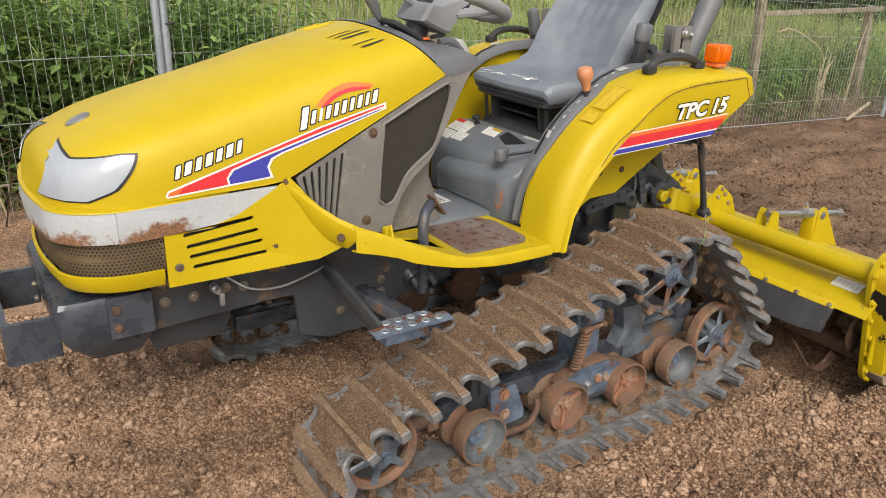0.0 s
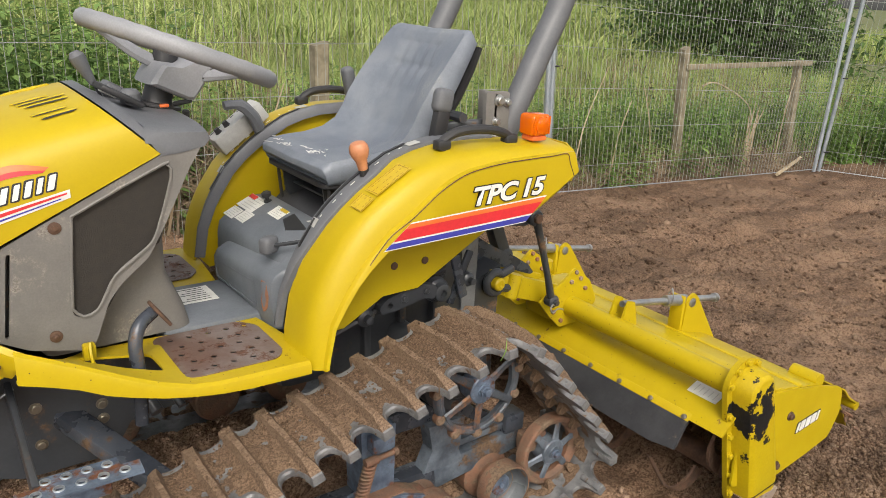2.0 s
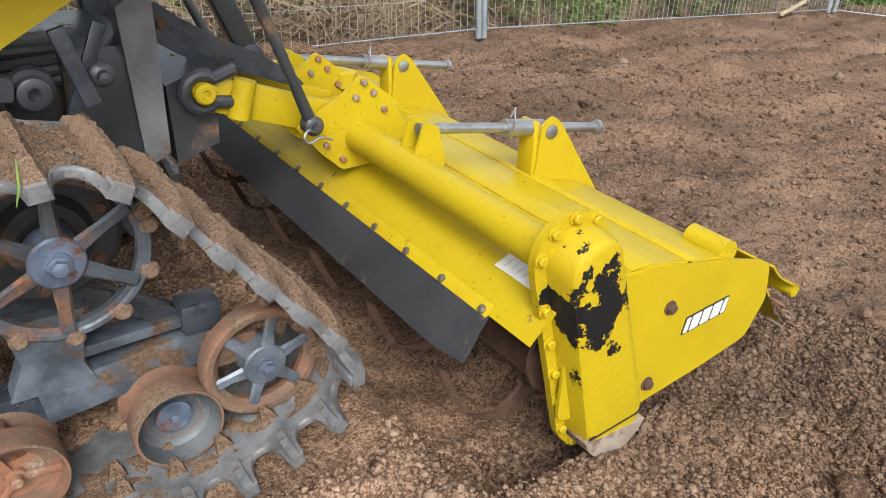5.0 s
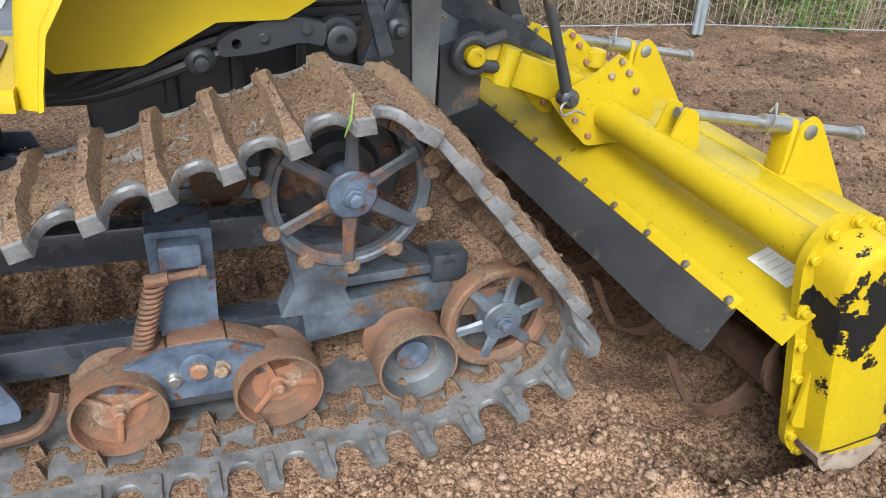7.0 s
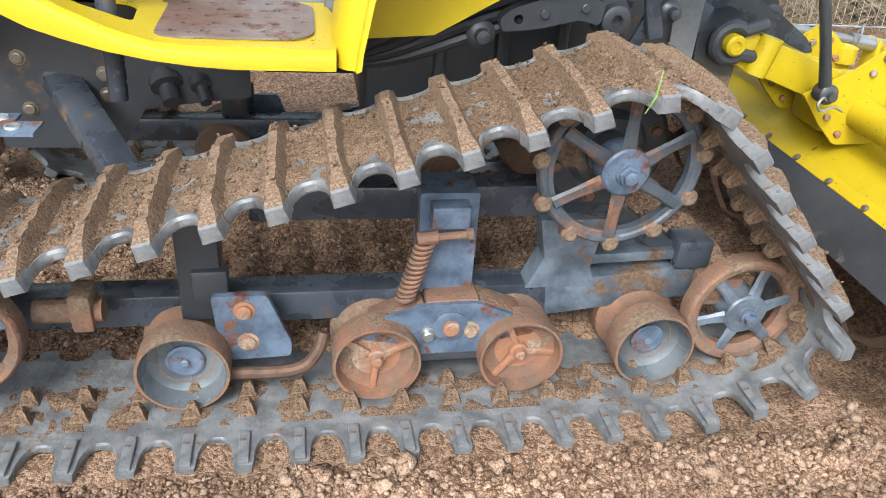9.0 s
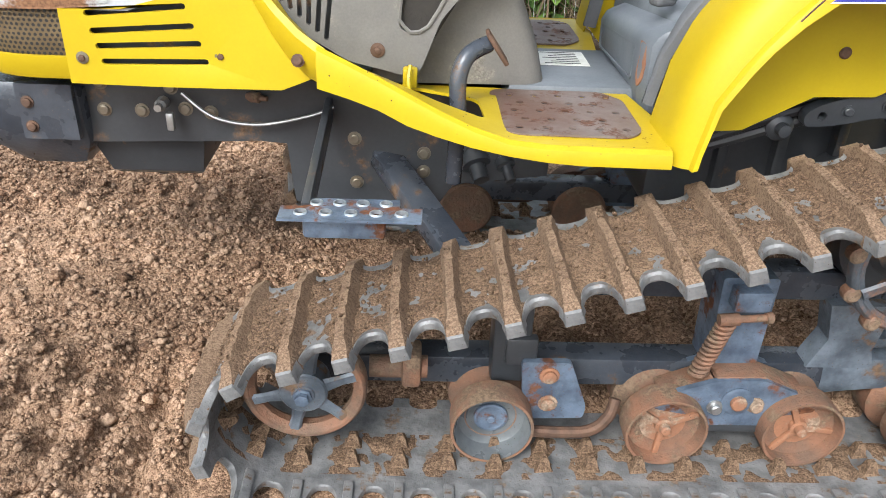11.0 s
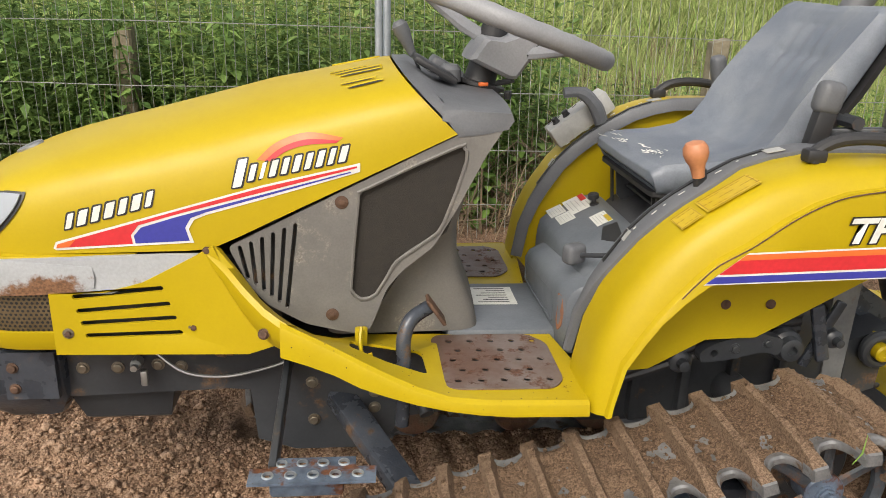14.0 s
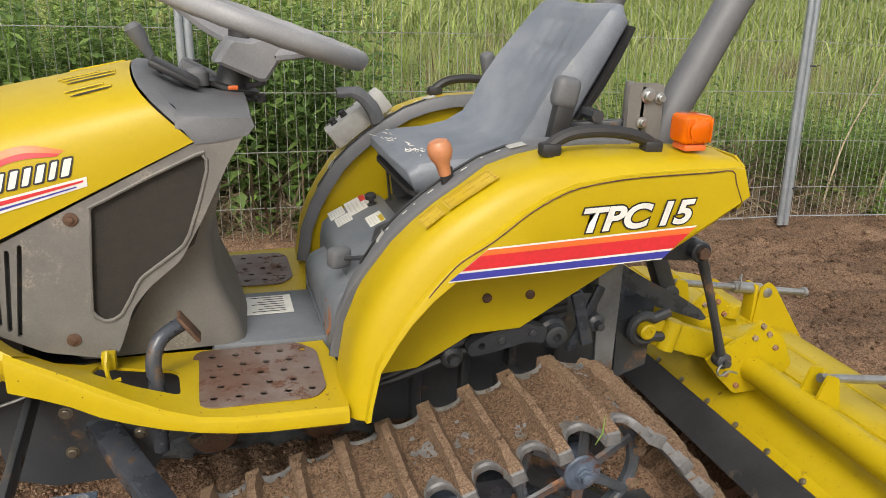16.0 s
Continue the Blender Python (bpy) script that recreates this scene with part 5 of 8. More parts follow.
    out = rounded([(-0.955, 0.706), (-0.925, 0.640), (-0.895, 0.603), (-0.83, 0.566), (-0.738, 0.545), (-0.722, 0.556), (-0.695, 0.630), (-0.668, 0.664), (-0.617, 0.706), (-0.580, 0.772), (-0.536, 0.862), (-0.508, 0.908), (-0.520, 0.918), (-0.588, 0.894)], 0.010, 3)
    win = rounded([(-0.757, 0.612), (-0.716, 0.613), (-0.686, 0.672), (-0.665, 0.693), (-0.607, 0.733), (-0.567, 0.845), (-0.571, 0.877), (-0.590, 0.876), (-0.742, 0.800)], 0.018, 4)
    slits = []
    for k in range(6):
        xt, zt2 = -0.936 + 0.0182 * k, 0.7085 + 0.0078 * k
        xb, zb2 = -0.925 + 0.0125 * k, 0.652 - 0.0105 * k
        slits.append(slot(xb, zb2, xt, zt2 - 0.004, 0.0034))
    plate(bm, out, [win] + slits, lambda u, v, d: (u, sd * (0.243 - d), v), 0.008)
    panel = part("side_panel", bm, GREY_PLASTIC, tractor, "dusty faded grey plastic engine side panel")
    bm = B()
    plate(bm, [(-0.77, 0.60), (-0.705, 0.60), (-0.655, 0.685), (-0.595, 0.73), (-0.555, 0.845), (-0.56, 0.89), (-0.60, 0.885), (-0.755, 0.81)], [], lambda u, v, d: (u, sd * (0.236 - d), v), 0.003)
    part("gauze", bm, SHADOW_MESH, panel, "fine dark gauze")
    # another added black sheet, so the slits look into a shaded engine bay
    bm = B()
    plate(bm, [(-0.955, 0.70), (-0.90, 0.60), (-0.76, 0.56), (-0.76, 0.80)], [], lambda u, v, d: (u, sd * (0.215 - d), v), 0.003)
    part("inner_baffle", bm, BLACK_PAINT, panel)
    bm = B()
    tube(bm, curve([(u, sd * 0.244, v) for u, v in win[::4] + win[:1]], 2), 0.003, 6)
    part("window_bead", bm, GREY_PLASTIC, panel)
    for u, v in ((-0.787, 0.584), (-0.770, 0.783)):
        bm = B()
        lathe(bm, (u, sd * 0.243, v), (0, sd, 0), [(0, 0.011), (0.002, 0.011), (0.003, 0.008)], 16)
        bolt(bm, (u, sd * 0.245, v), (0, sd, 0), 0.005, 0.004, False)
        part("screw", bm, RUST_BOLT, panel)

# lower steering cowl and dash
bm = B()
rows = []
for z, xa, xb, w in ((0.515, -0.80, -0.520, 0.178), (0.56, -0.80, -0.532, 0.180), (0.64, -0.80, -0.565, 0.185), (0.72, -0.80, -0.57, 0.20), (0.82, -0.76, -0.548, 0.222), (0.88, -0.70, -0.520, 0.230), (0.912, -0.66, -0.506, 0.232)):
    p = rounded([(xa, -w), (xb, -w * 0.93), (xb + 0.012, 0), (xb, w * 0.93), (xa, w)], 0.03, 3)
    rows.append([(x, y, z) for x, y in p])
loft(bm, rows, True)
part("steering_cowl", bm, GREY_PLASTIC, tractor, "faded grey plastic steering cowl", 40)
def rear_edge(y):
    x = -0.6
    for _ in range(25):
        x += (-0.585 - (hood_z(x, y) - 0.898) * 1.07 - x) * 0.5
    return x, hood_z(x, y)


bm = B()
rows = []
for w in (-0.2445, -0.240, -0.225, -0.19, -0.14, -0.07, 0.0, 0.07, 0.14, 0.19, 0.225, 0.240, 0.2445):
    xe, ze = rear_edge(w)
    k = (abs(w) / 0.2445) ** 6
    q = [(xe + 0.003, ze + 0.002), (-0.583, 0.893), (-0.545, 0.897), (-0.503, 0.906), (-0.493, 0.920), (-0.498, 0.944 - 0.012 * k)]
    top = [(-0.56, 0.950 - 0.016 * k), (-0.61, 0.963 - 0.022 * k), (xe + 0.028, min(ze + 0.004, 0.99) - 0.006 * k)]
    rows.append([(x, w, min(z, ze + 0.004) if x < -0.57 else z) for x, z in q + top])
loft(bm, rows, True)
dash = part("dash", bm, GREY_DASH, tractor, "dark grey plastic instrument dash", 40)
bm = B()
tilt = Matrix.Rotation(radians(28), 4, "Y")
box(bm, (-0.610, -0.08, 0.983), (0.085, 0.085, 0.012), 0.005, tilt)
part("gauge", bm, BLACK_PLASTIC, dash)
bm = B()
box(bm, (-0.624, -0.062, 0.983), (0.034, 0.010, 0.006), 0.002, tilt)
part("lever_guide", bm, WHITE, dash)
bm = B()
box(bm, (-0.575, 0.06, 0.965), (0.07, 0.06, 0.03), 0.008, tilt)
part("switch_block", bm, GREY_DASH, dash)
bm = B()
lathe(bm, (-0.575, -0.03, 0.955), (0, 0, 1), [(0, 0.02), (0.022, 0.02), (0.03, 0.014)], 16)
part("dash_boss", bm, GREY_DASH, dash)
bm = B()
tube(bm, curve([(-0.632, -0.05, 0.972), (-0.640, -0.05, 0.990), (-0.648, -0.05, 1.008)], 4), 0.003, 6)
throttle = part("lever", bm, BLACK_PAINT, tractor)
bm = B()
lathe(bm, (-0.645, -0.05, 1.000), (-0.5, 0, 1), [(0, 0.006), (0.006, 0.0075), (0.025, 0.0105), (0.045, 0.0145), (0.058, 0.0145), (0.066, 0.008)], 14)
part("knob", bm, GREY_DASH, throttle)

# steering column and wheel
WHEEL, TILTED = Vector((-0.462, 0, 1.058)), Vector((0.325, 0, 0.946)).normalized()
bm = B()
lathe(bm, (-0.520, 0, 0.935), (0.25, 0, 1), [(0, 0.052), (0.005, 0.052), (0.006, 0.042), (0.010, 0.042), (0.011, 0.050), (0.018, 0.050), (0.019, 0.032), (0.026, 0.030), (0.09, 0.026), (0.13, 0.024)], 20)
for dx, dy in ((0.0, -0.052), (0.042, -0.03), (-0.045, -0.03)):
    lathe(bm, (-0.508 + dx, dy, 0.924), (0, 0, 1), [(0, 0.007), (0.012, 0.008), (0.015, 0.006)], 10)
bar(bm, (-0.49, -0.03, 0.952), (-0.462, -0.055, 0.962), 0.014, 0.010, 0.003)
column = part("steering_column", bm, BLACK_PLASTIC, tractor)
bm = B()
box(bm, (-0.516, -0.052, 0.953), (0.018, 0.008, 0.007), 0.002)
part("indicator_stub", bm, ORANGE, column)
spin = TILTED.to_track_quat("Z", "Y").to_matrix().to_4x4()
bm = B()
ringpts = []
for i in range(49):
    a = 2 * math.pi * i / 48
    ringpts.append(WHEEL + spin @ Vector((0.188 * math.cos(a), 0.188 * math.sin(a), 0.0)))
vs = []
for i in range(48):
    a = 2 * math.pi * i / 48
    c, o = ringpts[i], (spin @ Vector((math.cos(a), math.sin(a), 0)))
    grip = 0.0150 + (0.0012 if i % 2 else 0)
    vs.append([bm.verts.new(c + o * grip * math.cos(q) + TILTED * grip * 1.12 * math.sin(q)) for q in [2 * math.pi * k / 12 for k in range(12)]])
for i in range(48):
    p, q = vs[i], vs[(i + 1) % 48]
    for k in range(12):
        bm.faces.new((p[k], p[(k + 1) % 12], q[(k + 1) % 12], q[k]))
wheel = part("steering_wheel", bm, PALE_PLASTIC, tractor, "worn light grey steering wheel")
bm = B()
rows = []
side = [(-0.549, 0.997), (-0.544, 1.008), (-0.526, 1.034), (-0.518, 1.038), (-0.485, 1.034), (-0.452, 1.046), (-0.410, 1.052), (-0.398, 1.040), (-0.400, 1.020), (-0.432, 1.000), (-0.458, 0.963), (-0.470, 0.962)]
for y, k in ((-0.066, 0.80), (-0.058, 0.94), (-0.03, 1.0), (0.03, 1.0), (0.058, 0.94), (0.066, 0.80)):
    rows.append([(-0.475 + (x + 0.475) * k, y - 0.012, 1.010 + (z - 1.010) * k) for x, z in side])
loft(bm, rows, True)
hub = part("hub_cover", bm, PALE_PLASTIC, wheel, "pale grey moulded hub cover with slots", 30)
bm = B()
for k in range(3):
    bar(bm, (-0.445 + 0.008 * k, -0.0795, 1.008 + 0.008 * k), (-0.412 + 0.004 * k, -0.0785, 1.024 + 0.006 * k), 0.003, 0.0025, 0.0)
part("slots", bm, INK, hub)
bm = B()
for a in (90, 210, 330):
    e = spin @ Vector((0.182 * math.cos(radians(a)), 0.182 * math.sin(radians(a)), -0.002))
    tube(bm, curve([WHEEL + TILTED * -0.04 + e * 0.2, WHEEL + TILTED * -0.03 + e * 0.5, WHEEL + e], 4), [0.016] * 5 + [0.014, 0.013, 0.012, 0.011], 8, 0.6)
part("spokes", bm, PALE_PLASTIC, wheel)

# floor tunnel with its notice, and the stepped grey cover before the seat
bm = B()
box(bm, (-0.47, -0.053, 0.492), (0.22, 0.236, 0.05), 0.008)
tunnel = part("floor_tunnel", bm, GREY_COVER, tractor)
bm = B()
box(bm, (-0.468, -0.012, 0.5182), (0.090, 0.088, 0.0012), 0)
notice = part("notice", bm, WHITE, tunnel, "white notice with small print")
bm = B()
for k in range(7):
    box(bm, (-0.470 + 0.006 * (k % 3), -0.046 + 0.0115 * k, 0.5192), (0.064 - 0.012 * (k % 3), 0.0022, 0.0006), 0)
part("print", bm, INK, notice)
bm = B()
rows = []
for y, o in ((-0.245, 0.014), (-0.236, 0.004), (-0.21, 0.0), (0.15, 0.0), (0.176, 0.004), (0.185, 0.014)):
    p = [(-0.345 + o, 0.495), (-0.342 + o, 0.60), (-0.337 + o, 0.630 - o), (-0.324 + o, 0.642 - o), (-0.246, 0.682 - o), (-0.232, 0.687 - o), (-0.205, 0.686 - o), (-0.195, 0.672), (-0.16, 0.655), (-0.12, 0.655), (-0.12, 0.495)]
    rows.append([(x, y, z) for x, z in p])
loft(bm, rows, True)
cover = part("seat_pedestal", bm, GREY_COVER, tractor, "grey metal cover with stickers and a rust streak", 38)
bm = B()
rows = []
for y, o in ((-0.232, 0.026), (-0.226, 0.010), (-0.205, 0.0), (-0.19, -0.001), (0.06, -0.001), (0.085, 0.0), (0.105, 0.012), (0.111, 0.028)):
    top = 0.622 - 0.03 * (y + 0.2) / 0.3
    rows.append([(x, y, z) for x, z in ((-0.372 + o, 0.495), (-0.381 + o, 0.545), (-0.382 + o, top - 0.024), (-0.374 + o, top - 0.008 - o * 0.3), (-0.360 + o * 0.5, top - o * 0.4), (-0.335, top + 0.010 - o * 0.4), (-0.322, top + 0.022), (-0.30, 0.60), (-0.30, 0.495))])
loft(bm, rows, True)
foot = part("lower_cover", bm, GREY_COVER, cover, "rounded grey metal lower cover", 42)
bm = B()
plate(bm, rounded([(-0.170, 0.530), (0.075, 0.520), (0.075, 0.565), (-0.170, 0.588)], 0.012, 3), [rounded([(-0.166, 0.534), (0.071, 0.524), (0.071, 0.561), (-0.166, 0.584)], 0.010, 3)], lambda u, v, d: (-0.3822 + d - 0.0008, u, v), 0.003)
part("embossed_rim", bm, GREY_COVER, foot)
bm = B()
drop = rounded([(-0.198, 0.603), (-0.214, 0.600), (-0.219, 0.570), (-0.216, 0.545), (-0.205, 0.530), (-0.196, 0.552), (-0.202, 0.580)], 0.004, 2)
plate(bm, drop, [], lambda u, v, d: (-0.3826 + 0.35 * max(0.0, -0.200 - u) + d, u, v), 0.003)
part("rust_streak", bm, RUST_STREAK, foot)
slope = Matrix.Rotation(radians(-26.6), 4, "Y")
for k, (u, v, a, b2, mt) in enumerate(((-0.305, 0.150, 0.036, 0.055, WHITE), (-0.299, 0.092, 0.036, 0.052, WHITE), (-0.262, 0.135, 0.050, 0.092, WHITE), (-0.249, 0.006, 0.034, 0.062, WHITE))):
    zz = 0.643 + (u + 0.32) * 0.5
    bm = B()
    box(bm, (u, v, zz + 0.0016), (a, b2, 0.001), 0, slope)
    st = part("sticker", bm, mt, cover)
    bm = B()
    for j in range(5):
        dx = a * (0.36 - 0.18 * j)
        box(bm, Vector((u, v - b2 * 0.06 * (j % 2), zz + 0.0026)) + slope @ Vector((dx, 0, 0)), (a * 0.028, b2 * (0.8 - 0.15 * (j % 3)), 0.0005), 0, slope)
    part("print", bm, STRIP_GREY, st)
    if k > 1:
        bm = B()
        box(bm, Vector((u, v + (0.024 if k == 2 else -0.012), zz + 0.0030)) + slope @ Vector((a * 0.33, 0, 0)), (a * 0.26, b2 * (0.42 if k == 2 else 0.6), 0.0006), 0, slope)
        part("band", bm, RED if k == 2 else DECAL_YELLOW, st)
bm = B()
plate(bm, [(-0.276, -0.090), (-0.258, -0.038), (-0.232, -0.045), (-0.250, -0.150)], [], lambda u, v, d: (u, v, 0.6445 + (u + 0.32) * 0.5 + 0.0010 - d), 0.002)
part("slot_opening", bm, INK, cover)
bm = B()
lathe(bm, (-0.237, 0.094, 0.684), (-0.2, 0, 1), [(0, 0.010), (0.004, 0.010), (0.006, 0.005), (0.014, 0.005), (0.015, 0.012), (0.024, 0.012), (0.027, 0.008)], 14)
part("knob", bm, BLACK_PLASTIC, cover)
bm = B()
for k in range(4):
    box(bm, (-0.225, -0.115 - 0.016 * k, 0.6885), (0.016, 0.009, 0.0008), 0)
part("marks", bm, WHITE, cover)
bm = B()
tube(bm, curve([(-0.262, -0.235, 0.690), (-0.30, -0.215, 0.680), (-0.345, -0.18, 0.668)], 4), 0.005, 6)
lv = part("lever", bm, BLACK_PAINT, tractor)
bm = B()
box(bm, (-0.352, -0.172, 0.668), (0.042, 0.030, 0.038), 0.010, Matrix.Rotation(radians(25), 4, "Z"), 3)
part("knob", bm, GREY_DASH, lv)

# clutch pedal pipe through the footboard
bm = B()
tube(bm, curve([(-0.668, -0.300, 0.40), (-0.666, -0.300, 0.50), (-0.668, -0.297, 0.56), (-0.655, -0.285, 0.592), (-0.625, -0.265, 0.605)], 5), 0.0128, 12)
pedal = part("pedal", bm, NAVY, tractor, "worn dark pedal arm with bent pad")
bm = B()
box(bm, (-0.612, -0.265, 0.600), (0.007, 0.035, 0.055), 0.003, Matrix.Rotation(radians(-35), 4, "Y"))
part("pedal_pad", bm, RUST_BOLT, pedal)


# ---- fenders ----
FENDER = [((-0.382, 0.484), (-0.354, 0.486), (-0.347, 0.490)), ((-0.378, 0.525), (-0.350, 0.515), (-0.345, 0.51)), ((-0.366, 0.60), (-0.338, 0.580), (-0.332, 0.574)), ((-0.345, 0.655), (-0.312, 0.625), (-0.306, 0.618)), ((-0.326, 0.690), (-0.290, 0.658), (-0.284, 0.650)), ((-0.291, 0.743), (-0.262, 0.694), (-0.252, 0.684)), ((-0.258, 0.777), (-0.240, 0.720), (-0.230, 0.702)), ((-0.226, 0.803), (-0.212, 0.748), (-0.213, 0.7155)), ((-0.18, 0.834), (-0.164, 0.776), (-0.175, 0.717)), ((-0.133, 0.861), (-0.113, 0.814), (-0.13, 0.718)), ((-0.085, 0.877), (-0.072, 0.838), (-0.08, 0.720)), ((-0.035, 0.887), (-0.026, 0.855), (-0.03, 0.723)), ((0.05, 0.890), (0.05, 0.8655), (0.05, 0.726)), ((0.13, 0.889), (0.13, 0.869), (0.135, 0.729)), ((0.20, 0.887), (0.20, 0.8705), (0.215, 0.776)), ((0.268, 0.884), (0.268, 0.872), (0.285, 0.822))]


def fender(sd):
    bm = B()
    rows = []
    for (xt, zt), (xc, zc), (xl, zl) in FENDER:
        row = [(xt, sd * 0.302, zt), (xt, sd * 0.35, zt + 0.002), (xt, sd * 0.383, zt - 0.001)]
        row += [(xt + (xc - xt) * f, sd * y, zt + (zc - zt) * f) for f, y in ((0.10, 0.400), (0.30, 0.413), (0.60, 0.423), (0.95, 0.4285), (1.0, 0.4375))]
        row += [(xc + (xl - xc) * f, sd * y, zc + (zl - zc) * f) for f, y in ((0.08, 0.4385), (0.93, 0.4415), (1.0, 0.437), (1.0, 0.425))]
        rows.append(row)
    loft(bm, rows)
    thicken(bm, 0.004)
    f = part("fender", bm, YELLOW, tractor, "yellow pressed-steel fender with striped decal")
    # thin dark seam line along the crease, turning down to the rear fold
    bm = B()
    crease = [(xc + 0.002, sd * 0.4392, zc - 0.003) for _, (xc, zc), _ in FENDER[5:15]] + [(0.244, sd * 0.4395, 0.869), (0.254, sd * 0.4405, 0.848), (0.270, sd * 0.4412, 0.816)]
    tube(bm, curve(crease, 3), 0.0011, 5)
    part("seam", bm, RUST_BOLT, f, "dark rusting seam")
    # rear closing fold
    bm = B()
    plate(bm, [(-0.302, 0.886), (-0.40, 0.885), (-0.425, 0.872), (-0.437, 0.822), (-0.425, 0.80), (-0.302, 0.80)], [], lambda u, v, d: (0.272 + d + 0.12 * (0.886 - v) * 0.25, -sd * u * 1.0 if sd < 0 else -u, v), 0.005)
    for v in bm.verts:
        v.co.y = sd * abs(v.co.y)
    part("rear_fold", bm, YELLOW, f)
    # inner wall down to the floor and the recessed lower panel
    bm = B()
    inner = [(xt + 0.004, zt - 0.004) for (xt, zt), _, _ in FENDER[1:]] + [(0.262, 0.74), (0.140, 0.661), (-0.045, 0.554), (-0.138, 0.551), (-0.235, 0.496), (-0.345, 0.488)]
    plate(bm, inner, [], lambda u, v, d: (u, sd * (0.290 + d), v), 0.004)
    low = part("inner_wall", bm, YELLOW, f)
    for u, v in ((-0.111, 0.618), (-0.029, 0.618)):
        bm = B()
        lathe(bm, (u, sd * 0.293, v), (0, sd, 0), [(0, 0.009), (0.003, 0.009), (0.005, 0.006)], 14)
        part("bolt", bm, RUST_BOLT, low)
    # grey lever gate along the inner edge
    bm = B()
    rows = []
    path = [p for p, _, _ in FENDER[1:14]]
    for k, (xt, zt) in enumerate(path):
        a, b = Vector(path[max(k - 1, 0)]), Vector(path[min(k + 1, len(path) - 1)])
        t = (b - a).normalized()
        n = Vector((-t.y, t.x))
        c = Vector((xt, zt))
        w = ((-0.006, 0.0, 0.012, 0.024, 0.036, 0.040, 0.040, 0.040)[k] if k < 8 else 0.026) * (1.0 if sd < 0 or k < 1 else 0.3)
        rows.append([(*(c + n * h), y) for h, y in ((-0.016, 0.268), (0.006, 0.270), (0.010, 0.274), (0.010, 0.278 + w), (0.006, 0.283 + w), (-0.006, 0.285 + w))])
    loft(bm, [[(x, sd * y, z) for x, z, y in r] for r in rows], True)
    gate = part("lever_gate", bm, GREY_DASH, f, "dark grey plastic lever gate", 40)
    bm = B()
    rows = []
    for k, (xt, zt) in enumerate(path[3:10]):
        k += 2
        a, b = Vector(path[k]), Vector(path[min(k + 2, len(path) - 1)])
        t = (b - a).normalized()
        n = Vector((-t.y, t.x))
        c = Vector((xt, zt)) + n * 0.0115
        rows.append((c.x, sd * 0.2845, c.y - 0.0012))
    loft(bm, [[(x, y - 0.00375, z), (x, y + 0.00375, z), (x, y + 0.00375, z + 0.0022), (x, y - 0.00375, z + 0.0022)] for x, y, z in rows], True)
    part("gate_slot", bm, INK, gate)
    for k, y, l in ((5, 0.303, 0.010), (5.5, 0.303, 0.004), (6.2, 0.303, 0.012), (6.8, 0.303, 0.004), (7.4, 0.303, 0.012), (8, 0.300, 0.004), (8.6, 0.298, 0.008), (4.2, 0.298, 0.006)):
        bm = B()
        i = int(k)
        a, b = Vector(path[i]), Vector(path[i + 1])
        t = (b - a).normalized()
        n = Vector((-t.y, t.x))
        c = a + (b - a) * (k - i) + n * 0.0118
        box(bm, (c.x, sd * y, c.y), (l, 0.0022, 0.0008), 0, Matrix.Rotation(-math.atan2(t.y, t.x), 4, "Y"))
        part("scale_mark", bm, WHITE, gate)
    for k, y, l, w in ((9.2, 0.297, 0.030, 0.022), (3.9, 0.290, 0.020, 0.020)):
        bm = B()
        i = int(k)
        a, b = Vector(path[i]), Vector(path[i + 1])
        t = (b - a).normalized()
        n = Vector((-t.y, t.x))
        c = a + (b - a) * (k - i) + n * 0.0115
        box(bm, (c.x, sd * y, c.y), (l, w, 0.0010), 0, Matrix.Rotation(-math.atan2(t.y, t.x), 4, "Y"))
        part("gate_label", bm, STRIP_GREY, gate)
    # grab handle
    bm = B()
    hp = [(-0.048, 0.36, 0.885), (-0.042, 0.36, 0.903), (-0.010, 0.362, 0.920), (0.045, 0.364, 0.924), (0.10, 0.362, 0.916), (0.134, 0.36, 0.902), (0.140, 0.36, 0.888)]
    tube(bm, curve([(x, sd * y, z) for x, y, z in hp], 4), [0.013] * 3 + [0.0105] * 19 + [0.0125] * 3, 10)
    for x in (-0.045, 0.138):
        box(bm, (x, sd * 0.36, 0.896), (0.034, 0.026, 0.022), 0.006)
    part("grab_handle", bm, BLACK_PLASTIC, f)
    # amber lamp
    bm = B()
    box(bm, (0.207, sd * 0.365, 0.896), (0.042, 0.04, 0.012), 0.004)
    lamp = part("indicator_lamp", bm, ORANGE, f, "amber plastic indicator lamp")
    bm = B()
    box(bm, (0.206, sd * 0.365, 0.926), (0.054, 0.050, 0.048), 0.009, None, 3)
    part("lens", bm, AMBER, lamp)
    bm = B()
    lathe(bm, (0.206, sd * 0.390, 0.926), (0, sd, 0), [(-0.004, 0.019), (0.003, 0.0185), (0.006, 0.012)], 20)
    part("lens_ring", bm, AMBER, lamp)
    for k in range(5):
        bm = B()
        bar(bm, (0.184 + 0.011 * k, sd * 0.3905, 0.906), (0.184 + 0.011 * k, sd * 0.3905, 0.946), 0.003, 0.003, 0.0008, (0, 1, 0))
        part("lens_rib", bm, AMBER, lamp)
    return f


def fender_y(x, z):
    return 0.4395 + 0.0015


